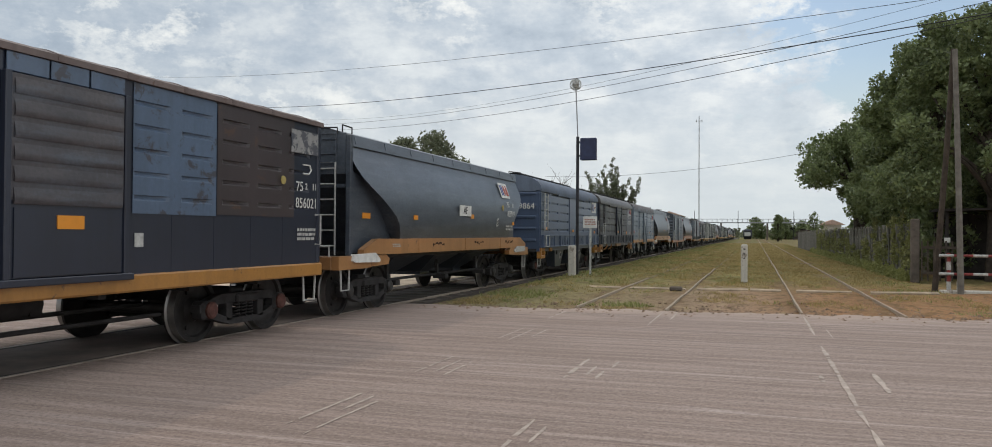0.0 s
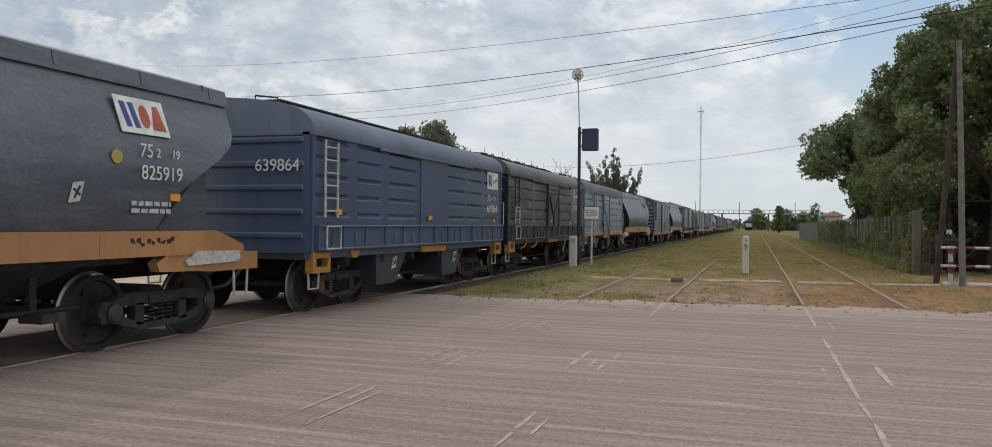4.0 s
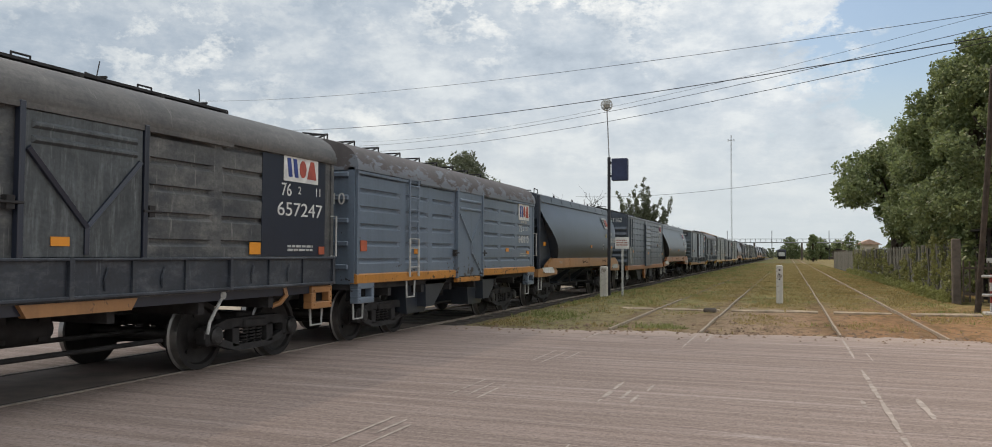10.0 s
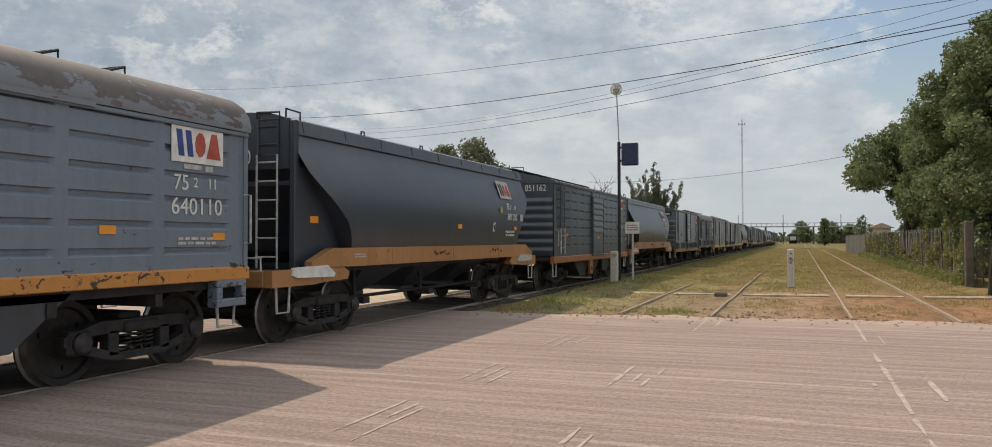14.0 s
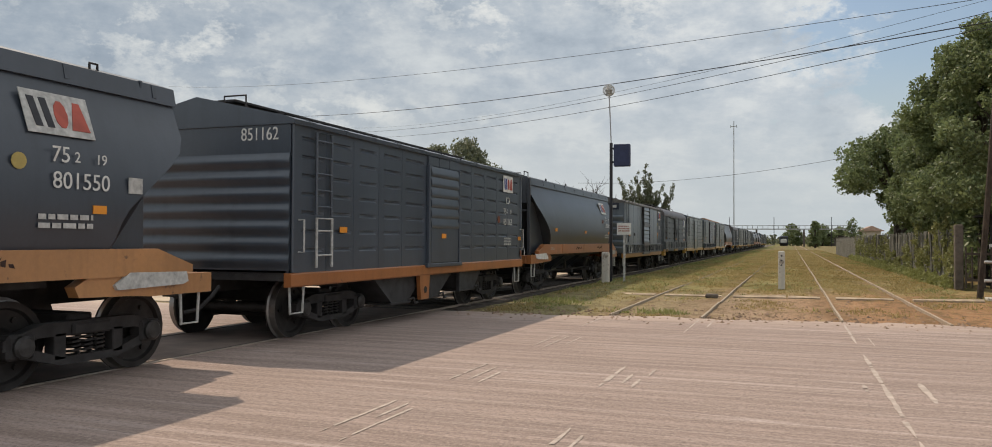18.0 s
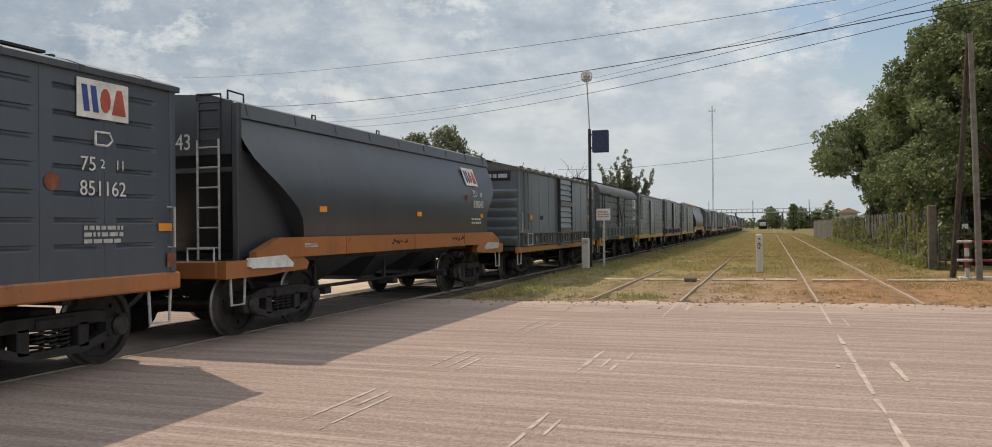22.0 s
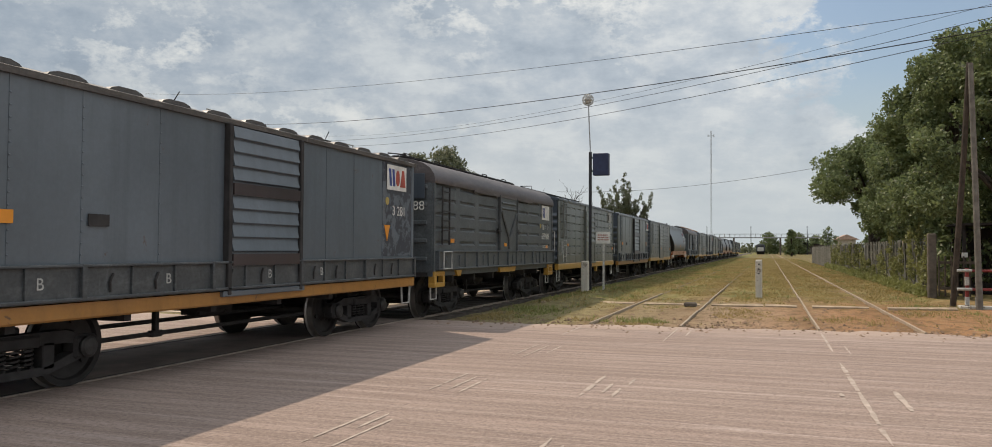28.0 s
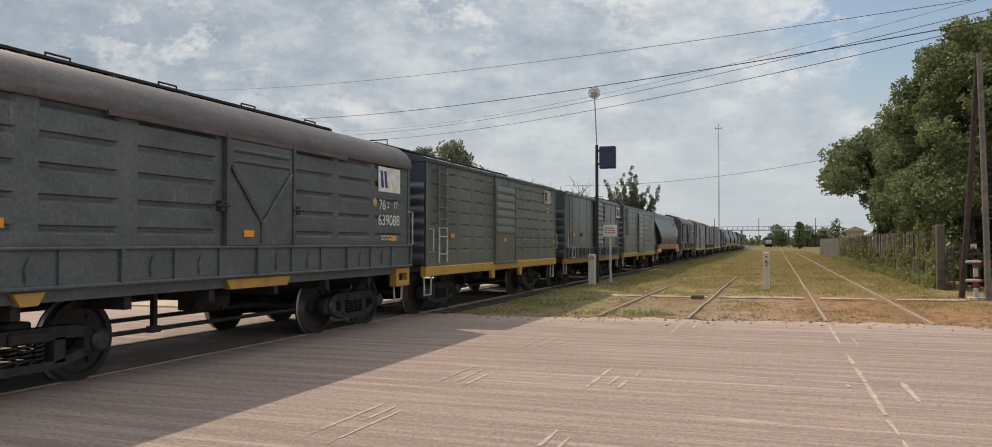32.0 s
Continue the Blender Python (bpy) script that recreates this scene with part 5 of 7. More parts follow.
    part("roundel", M().lathe([(HW + 0.004, 0.001), (HW + 0.004, 0.07), (HW + 0.012, 0.07), (HW + 0.012, 0.001)], (0, 8.63, 2.28), 14), ROUNDEL, w)
    emblem(w, 8.98, 2.70, 0.78, 0.44, HW + 0.016)
    if number:
        writing("number", number, 0.24, w, (HW + 0.018, 9.08, 2.11))
        part("number_plate", M().box(HW - 1.42, HW - 0.20, -0.016, -0.008, z1 - 0.30, z1 - 0.04), NAVY, w, "dark number plate")
        bars("number_bars", w, (HW - 0.82, -0.016, z1 - 0.17), FRONT, 1.1, 0.17, 1, GREYWHITE)
    for y in (1.55, 3.2, 5.1, 6.4):
        writing("letter", "B", 0.16, w, (HW + 0.055, y, z0 + 0.18), material=GREYWHITE)
    for y in (1.16, 2.25):
        reflector(w, y, 1.72, 0.26, 0.12, HW + 0.015, ORANGE if y < 2 else BLACK)
    return w


def hopper(S, L, body, sill, beam, label, number, lettered=False, faded=False, spin=True, inset=0.58, slope=1.0, front=False):
    """A covered hopper with bulging sides, sloped end sheets and an open platform at each end."""
    w = new_wagon(label, S)
    y0, y1 = inset, L - 0.32
    zt = 3.145
    half = [(1.20, zt), (1.24, zt - 0.22), (1.31, 2.74), (1.39, 2.58), (1.46, 2.40), (1.515, 2.22), (1.55, 2.06), (1.57, 1.90), (1.575, 1.74), (1.57, 1.60), (1.55, 1.45), (1.50, 1.28)]
    # the barrel: its ends lean in towards the bottom
    m = M()
    k = len(half)
    ring = half + [(-x, z) for x, z in reversed(half)]
    lean = lambda z: float(np.interp(z, [1.2, 1.30, 1.69, 2.0, 2.2, 2.39, 2.6, 2.8, 3.1], [1.26, 1.24, 1.08, 0.68, 0.38, 0.14, 0.02, 0.01, 0.0])) * slope
    steps = 10
    v = []
    for i in range(steps + 1):
        for x, z in ring:
            a, b = y0 + lean(z), y1 - lean(z)
            v.append((x, a + (b - a) * i / steps, z))
    n = len(ring)
    f = [(i * n + j, i * n + (j + 1) % n, (i + 1) * n + (j + 1) % n, (i + 1) * n + j) for i in range(steps) for j in range(n)]
    f += [tuple(range(n)), tuple(range(steps * n, steps * n + n))]
    m.add(v, f)
    part("hopper_body", m, body, w, "bulging welded hopper body")
    # upper band and roof
    r = M().prism([(1.268, zt - 0.20), (1.225, zt), (0.9, zt + 0.10), (0, zt + 0.16), (-0.9, zt + 0.10), (-1.225, zt), (-1.268, zt - 0.20)], y0 - 0.02, y1 + 0.02)
    bands = []
    for q in range(9):
        y = y0 + 0.3 + (y1 - y0 - 0.6) * q / 8
        bands.append(y)
    rf = part("roof", r, body, w, "flat hopper roof")
    strap = mesh_of("roof_strap", M().prism([(1.264, zt - 0.15), (1.235, zt - 0.01), (-1.235, zt - 0.01), (-1.264, zt - 0.15)], -0.03, 0.03), body)
    for y in bands:
        part("roof_strap", strap, None, rf, "", pose(0, y, 0))
    for q in range(4):
        y = y0 + 1.2 + (y1 - y0 - 2.4) * q / 3
        part("roof_hatch", M().box(-0.35, 0.35, y - 0.5, y + 0.5, zt + 0.12, zt + 0.22, 0.03), body, w)
    # end plates beside the sloped sheet
    for s in (-1, 1):
        for e in (0, 1):
            p = M().prism([(y0, 1.10), (y0 + 1.6 * slope, 1.10), (y0 + 1.5 * slope, 1.5), (y0 + 0.75 * slope, 2.2), (y0 + 0.22, 2.46), (y0, 2.50)], 1.30 if s > 0 else -1.33, 1.33 if s > 0 else -1.30, "yz")
            part("end_plate", p.flip(L) if e else p, body, w)
    for e in (0, 1):
        q = M()
        for x in (-1.33, 1.25) if not e else (-1.19, 1.10):
            q.box(x, x + 0.09, y0 - 0.06, y0 + 0.04, 1.05, zt - 0.02, 0.01)
        q.box(-1.24, 1.24, y0 - 0.045, y0 - 0.024, 2.45, zt + 0.01)
        q.box(-1.24, 1.24, y0 - 0.05, y0 + 0.02, 2.22, 2.28)
        part("end_frame", q.flip(L) if e else q, body, w)
        sl = M().prism([(y0 + 0.05, 2.5), (y0 + 0.12, 2.55), (y0 + 1.55, 1.15), (y0 + 1.45, 1.10)], -1.28, 1.28, "yz")
        part("slope_sheet", sl.flip(L) if e else sl, body, w, "sloping end sheet")
        b = M().box(-1.40, 1.40, 0.0, 0.16, 0.84, 1.06, 0.015)
        b.box(-1.42, -1.30, 0.0, 1.9, 0.86, 1.04)
        b.prism([(0.0, 0.84), (0.0, 1.06), (1.75, 1.06), (1.9, 0.98), (1.85, 0.88), (1.2, 0.86), (0.95, 0.84)], HW - 0.16, HW - 0.03, "yz")
        part("end_beam", ahead(b, L) if e else b, beam, w, "painted end beam")
        g = M().prism([(0.42, 0.98), (0.45, 1.085), (1.25, 1.10), (1.45, 0.98), (1.42, 0.93), (0.5, 0.95)], HW - 0.05, HW + 0.01, "yz")
        part("step_plate", ahead(g, L) if e else g, WHITE if not e else GREYWHITE, w, "worn white step plate")
        d = M().box(-1.3, 1.3, 0.1, 1.2, 1.00, 1.04)
        part("platform", d.flip(L) if e else d, BLACK, w)
    # sill with slanted ends
    ss = M().prism([(y0 + 0.02, 1.08), (y0 + 0.02, 1.16), (y0 + 0.55, 1.34), (y1 - 0.55, 1.34), (y1 - 0.02, 1.16), (y1 - 0.02, 1.08), (y1 - 1.2, 1.06), (y0 + 1.2, 1.06)], HW - 0.12, HW - 0.005, "yz")
    for q in range(3):
        y = y0 + 2.4 + (y1 - y0 - 4.8) * q / 2
        ss.box(HW - 0.03, HW + 0.002, y - 0.03, y + 0.03, 1.08, 1.33)
    both(w, "side_sill", ss, sill, L, "deep painted side sill")
    # rust where old lettering has flaked off the sill
    rr = random.Random(int(S * 10))
    for y in (y0 + 3.1, y0 + 5.7, y0 + 8.2) if lettered else (y0 + 4.0, y0 + 6.9):
        sm = M()
        for k in range(9):
            a = y + k * 0.075 + rr.uniform(-0.02, 0.02)
            z = 1.20 + rr.uniform(-0.03, 0.03)
            sm.prism([(a, z), (a + rr.uniform(0.03, 0.07), z + rr.uniform(-0.02, 0.01)), (a + rr.uniform(0.03, 0.08), z + rr.uniform(0.02, 0.06)), (a - 0.01, z + rr.uniform(0.02, 0.05))], HW - 0.006, HW - 0.002, "yz")
        part("rust_smear", sm, RUSTDARK, w, "dark rust smear on the sill")
    bars("sill_print", w, (HW - 0.004, y0 + 1.35, 1.22), SIDE, 0.36, 0.07, 2, GREYWHITE)
    under = M().box(-0.22, 0.22, 0.1, L - 0.1, 0.72, 1.02)
    under.box(-1.3, 1.3, 2.0, L - 2.0, 0.98, 1.10)
    part("underframe", under, BLACK, w, "black steel underframe")
    for q in range(3):
        a = y0 + 1.9 + (y1 - y0 - 3.8) * q / 3
        b = a + (y1 - y0 - 3.8) / 3
        a, b = a + 0.14, b - 0.14
        c = M()
        mid = (a + b) / 2
        c.add([(-1.3, a, 1.1), (1.3, a, 1.1), (1.3, b, 1.1), (-1.3, b, 1.1), (-0.50, mid - 0.24, 0.54), (0.50, mid - 0.24, 0.54), (0.50, mid + 0.24, 0.54), (-0.50, mid + 0.24, 0.54)],
              [(0, 1, 5, 4), (1, 2, 6, 5), (2, 3, 7, 6), (3, 0, 4, 7), (4, 5, 6, 7), (0, 3, 2, 1)])
        c.box(-0.55, 0.55, mid - 0.28, mid + 0.28, 0.49, 0.56)
        part("discharge_chute", c, CHARCOAL, w, "dark discharge chute")
    rod = M().tube([(0.95, 2.4, 0.52), (0.95, L - 2.4, 0.52)], 0.03, 6)
    for y in (3.0, L * 0.5, L - 3.0):
        rod.box(0.92, 0.98, y - 0.04, y + 0.04, 0.5, 1.0)
        rod.box(0.9, 1.2, y - 0.1, y + 0.1, 0.42, 0.52)
    part("brake_rod", rod, BLACK, w)
    running_gear(w, L, False, spin, 1.55)
    end_ladder(w, y0 - 0.06, 0.72, 1.06, 1.06, 2.65, 6, GREYWHITE)
    end_ladder(w, y0 - 0.04, 0.72, 1.06, 2.65, zt, 2, body)
    grab(w, [(1.15, y0, zt + 0.03), (1.15, y0, zt + 0.15), (1.15, y0 + 0.34, zt + 0.14), (1.15, y0 + 0.34, zt + 0.03)], BLACK)
    grab(w, [(0.7, y0 - 0.05, zt + 0.02), (0.7, y0 - 0.05, zt + 0.11), (1.08, y0 - 0.05, zt + 0.10), (1.08, y0 - 0.05, zt)], BLACK)
    grab(w, [(0.95, 0.02, 1.05), (0.95, 0.02, 1.22), (1.35, 0.02, 1.22), (1.35, 0.02, 1.05)])
    for q in range(4):
        y = y0 + 2.2 + 2.2 * q
        if y < y1 and not lettered:
            grab(w, [(1.1, y - 0.05, zt + 0.02), (1.1, y - 0.05, zt + 0.10), (1.1, y + 0.05, zt + 0.10), (1.1, y + 0.05, zt + 0.02)], BLACK)
    for y in (0.30, L - 0.30):
        stirrup(w, y, HW - 0.08, 0.86, 0.30, 0.36)
        stirrup(w, y, -HW + 0.08, 0.86, 0.30, 0.36)
    tilt = -16
    emblem(w, y1 - 1.68, 2.60, 0.74, 0.43, 1.405, tilt - 4, faded=faded)
    if number:
        writing("code", "75", 0.21, w, (1.55, y1 - 1.76, 2.21))
        writing("code", "2", 0.14, w, (1.553, y1 - 1.58, 2.20))
        writing("code", "19", 0.14, w, (1.553, y1 - 1.30, 2.20))
        writing("number", number, 0.22, w, (1.585, y1 - 1.55, 1.97))
        writing("number", number, 0.30, w, (0.22, y0 - 0.052, 2.62), FRONT, stretch=0.85)
        bars("small_print", w, (1.582, y1 - 1.72, 1.60), SIDE, 0.6, 0.16, 2, GREYWHITE)
        part("roundel", M().lathe([(1.553, 0.001), (1.553, 0.075), (1.562, 0.075), (1.562, 0.001)], (0, y1 - 2.2, 2.12), 14), RUSTSPOT if number == "838243" else ROUNDEL, w)
    if lettered or front:
        q = y1 - 2.75
        pl = part("chute_plate", M().prism([(q - 0.10, 1.62), (q + 0.04, 1.64), (q + 0.10, 1.84), (q - 0.04, 1.82)], 1.582, 1.588, "yz"), GREYWHITE, w, "small slanted white plate")
        part("plate_mark", M().tube([(1.590, q - 0.03, 1.67), (1.590, q + 0.04, 1.79)], 0.012, 4).tube([(1.590, q - 0.04, 1.76), (1.590, q + 0.04, 1.70)], 0.012, 4), BLACK, pl)
    if front:
        part("notice", M().box(1.575, 1.585, y1 - 0.98, y1 - 0.80, 1.90, 2.06), GREYWHITE, w, "small white notice plate")
    if lettered:
        board = part("notice_board", M().box(1.585, 1.60, y0 + 4.62, y0 + 5.37, 1.84, 2.08), WHITE, w, "white board with dark letters")
        writing("letters", "AF", 0.24, board, (1.603, y0 + 4.98, 1.96), material=DARKPOST)
        reflector(w, y0 + 5.50, 1.84, 0.2, 0.1, 1.58)
    if not front:
        reflector(w, y0 + (2.18 if lettered else 1.66), 1.75, x=1.58)
    if lettered or front:
        reflector(w, y0 + (0.55 if lettered else 0.42), 1.75, 0.3 if lettered else 0.2, 0.1, 1.335)
    if not lettered:
        reflector(w, y0 + 5.15, 1.72, x=1.58)
    reflector(w, y1 - 1.34, 1.72, 0.16, 0.08, 1.578)
    return w


# ---- ground, road and tracks ----
def edge_y(x):
    """The far edge of the road, a little askew to the tracks."""
    return 15.75 + 0.10 * x


def rise(x, y):
    """Height of the turf: a low swell by the signal post."""
    return 0.17 * math.exp(-((x + 5.2) / 1.1) ** 2 - ((y - 26.5) / 6.0) ** 2)


g = M()
xs = [-2500, -600, -200, -80, -40, -20, -12] + [-10 + 0.5 * i for i in range(40)] + [12, 20, 40, 80, 200, 600, 2500]
ys = [-2500, -600, -150, -40, 0, 10] + [14 + 0.8 * i for i in range(40)] + [50, 60, 80, 110, 160, 240, 400, 900, 3500]
rnd = random.Random(4)
vv = []
for y in ys:
    for x in xs:
        z = -0.05
        if 14 < y < 48 and -10 < x < 12:
            z = -0.035 + rnd.uniform(-0.02, 0.02) + rise(x, y) - (0.05 if x < -5.9 else 0.0)
            if y < edge_y(x) + 0.8:
                z = -0.05
        vv.append((x, y, z))
nx = len(xs)
g.add(vv, [(j * nx + i, j * nx + i + 1, (j + 1) * nx + i + 1, (j + 1) * nx + i) for j in range(len(ys) - 1) for i in range(nx - 1)])
single("ground", g, GRASS, "dry yellow-green turf with bare earth patches", "ground", kind="structure")

rd = M()
near, far = [], []
for x in [-90 + 4 * i for i in range(20)] + [-12 + 0.12 * i for i in range(200)] + [12 + 4 * i for i in range(20)]:
    ragged = 0.42 * noise.fractal((x * 0.7, 2.0, 0), 0.6, 2.0, 5) if abs(x) < 12 else 0.0
    far.append((x, edge_y(max(-12, min(12, x))) + 0.12 * math.sin(x * 1.7) + ragged, 0.0))
    near.append((x, -14.0, 0.0))
rows_ = [near, [(p[0], 5.0, 0.0) for p in near], [(p[0], p[1] - 0.4, 0.0) for p in far], far, [(p[0], p[1] + 0.35, -0.06) for p in far]]
m_ = len(near)
rd.add([p for r_ in rows_ for p in r_], [(j * m_ + i, j * m_ + i + 1, (j + 1) * m_ + i + 1, (j + 1) * m_ + i) for j in range(len(rows_) - 1) for i in range(m_ - 1)])
single("road", rd, ROAD, "worn pinkish concrete road with sweep marks", "road", kind="structure")

# track bed under the train, and a flangeway strip through the road
single("track_bed", M().box(TRACK_X - 1.5, TRACK_X + 1.25, 15.2, 420, -0.09, -0.035), CINDER, "dark oily earth track bed", "track bed", kind="structure")
# the strip's colour is darkened for the shade below the wagons
single("crossing_strip", M().box(TRACK_X - GAUGE + 0.05, TRACK_X + GAUGE - 0.05, -13.9, 15.25, -0.02, 0.004), STRIP, "worn brown strip between the rails of the crossing, with train shade in its colour", "crossing", kind="structure")

for s in (-1, 1):
    single("flangeway", M().box(TRACK_X + s * (GAUGE - 0.055) - 0.03, TRACK_X + s * (GAUGE - 0.055) + 0.03, -13.9, 15.25, -0.03, 0.008), CINDER, "dark groove beside the rail", "groove", kind="structure")


def rail(x, y0, y1, material, label, top=0.012, wob=0.0):
    m = M()
    prof = [(-0.021, -0.12), (0.021, -0.12), (0.021, top - 0.006), (0.016, top), (-0.016, top), (-0.021, top - 0.006)]
    k = max(1, int((y1 - y0) / 2.0)) if wob else 1
    rr = random.Random(int(abs(x) * 100))
    dx = 0
    for i in range(k):
        a, b = y0 + (y1 - y0) * i / k, y0 + (y1 - y0) * (i + 1) / k
        m.prism([(x + dx + px, pz) for px, pz in prof], a, b)
        dx = rr.uniform(-wob, wob)
    return single("rail", m, material, label, "rail", "rails", "structure")


for s in (-1, 1):
    rail(TRACK_X + s * GAUGE, -60, 420, RAILSTEEL, "running rail of the train's track")
    rail(-2.53 + s * GAUGE, 15.7, 27 if s < 0 else 36, RAILDULL, "rusty rail half sunk in grass", 0.02, 0.012)
    rail(-2.53 + s * GAUGE, 27 if s < 0 else 36, 330, RAILSUNK, "rail almost buried in turf", -0.012, 0.012)
    rail(1.67 + s * GAUGE, 15.9, 330, RAILDULL, "rusty rail half sunk in grass", 0.03, 0.012)
single("trodden_strip", M().box(-16.0, -9.45, 15.3, 120, -0.09, -0.030), PALEEARTH, "pale trodden earth beyond the train", "earth", kind="structure")
sl = M()
for k in range(300):
    y = 15.9 + k * 0.75
    sl.box(TRACK_X - 1.25, TRACK_X + 1.2, y, y + 0.22, -0.1, -0.025)
tagged(single("sleepers", sl, TIMBER, "dark sleepers sunk in the track bed", "sleepers"), kind="stuff")

# scraped lengths of the rails that lie buried in the road
for i, (x, y0, y1, w_) in enumerate(((0.80, 12.6, 15.4, 0.07), (0.80, 6.7, 11.4, 0.085), (0.80, 5.0, 6.6, 0.07), (1.02, 12.4, 13.4, 0.04), (1.16, 8.2, 9.3, 0.10), (0.62, 8.6, 9.0, 0.08),
                                     (-1.86, 7.9, 9.25, 0.09), (-1.68, 8.1, 8.75, 0.06), (-1.55, 8.0, 8.5, 0.06), (-1.50, 8.75, 9.2, 0.05), (-1.66, 13.0, 15.3, 0.05), (-1.40, 14.0, 15.2, 0.05), (-1.66, 5.0, 6.1, 0.06), (-1.52, 5.4, 5.9, 0.05),
                                     (-3.40, 7.75, 8.9, 0.05), (-3.22, 7.8, 8.7, 0.05), (-3.06, 7.7, 8.6, 0.06), (-3.40, 5.3, 6.6, 0.05), (-3.24, 5.9, 6.5, 0.05), (-3.12, 5.1, 6.4, 0.05),
                                     (-3.40, 10.6, 12.0, 0.04), (-3.22, 10.5, 11.9, 0.04), (-3.02, 11.0, 11.9, 0.04), (-3.40, 13.4, 15.1, 0.05))):
    m = M()
    rr = random.Random(i)
    k = max(4, int((y1 - y0) / 0.10))
    pts = []
    for j in range(k + 1):
        y = y0 + (y1 - y0) * j / k
        e = w_ * 0.33 * max(0.45, min(1.0, 0.85 + 0.5 * noise.noise((i * 3.7, y * 2.3, 0)) + rr.uniform(-0.12, 0.12))) * min(1.0, 0.4 + 4.0 * min(j, k - j) / k)
        d = 0.008 * noise.noise((i * 1.3, y * 1.1, 5)) + rr.uniform(-0.004, 0.004)
        pts.append((x + d - e, y, 0.005))
        pts.append((x + d + e, y + rr.uniform(-0.02, 0.02), 0.005))
    m.add(pts, [(2 * j, 2 * j + 1, 2 * j + 3, 2 * j + 2) for j in range(k) if rr.random() > 0.10])
    single("rail_scar", m, SCAR, "pale scraped length of buried rail", "road mark", "scars of buried rails", "structure")

# concrete beam across the tracks, in broken lengths sunk unevenly
for i, (x0, x1) in enumerate(((-6.0, -4.6), (-4.55, -3.5), (-3.25, -1.80), (-1.5, -0.2), (-0.15, 0.62), (1.0, 2.35), (2.8, 4.4))):
    m = M()
    m.add([(x0, 22.24 + 0.12 * x0, -0.05), (x1, 22.24 + 0.12 * x1, -0.05), (x1, 22.46 + 0.12 * x1, -0.05), (x0, 22.46 + 0.12 * x0, -0.05),
           (x0, 22.24 + 0.12 * x0, 0.005), (x1, 22.24 + 0.12 * x1, 0.005), (x1, 22.44 + 0.12 * x1, (0.045, 0.03, 0.02)[i % 3]), (x0, 22.46 + 0.12 * x0, (0.02, 0.04, 0.03)[i % 3])],
          [(4, 5, 6, 7), (0, 1, 5, 4), (1, 2, 6, 5), (2, 3, 7, 6), (3, 0, 4, 7)])
    single("concrete_beam", m, CONCRETE, "low concrete beam across the tracks", "kerb", "beams across the tracks", "structure")

# clods of earth and pebbles strewn along the edge of the road
rng = np.random.default_rng(14)
cl = M()
for k in range(1500):
    x = rng.uniform(-6.4, 7.0)
    y = edge_y(x) + rng.normal(0.5, 0.75) + (rng.uniform(0, 5) if rng.random() < 0.4 else 0.0)
    r = rng.uniform(0.012, 0.035) * (1.7 if rng.random() < 0.12 else 1.0)
    v = [(x + r * a * rng.uniform(0.7, 1.3), y + r * b * rng.uniform(0.7, 1.3), (0.0 if y < edge_y(x) else -0.035) + r * c * rng.uniform(0.5, 0.9)) for a, b, c in ((1, 0, 0), (0, 1, 0), (-1, 0, 0), (0, -1, 0), (0, 0, 1), (0, 0, -0.5))]
    cl.add(v, [(0, 1, 4), (1, 2, 4), (2, 3, 4), (3, 0, 4), (1, 0, 5), (2, 1, 5), (3, 2, 5), (0, 3, 5)])
tagged(single("clods", cl, CLOD, "pebbles and clods of earth along the road edge", "pebbles"), kind="stuff")

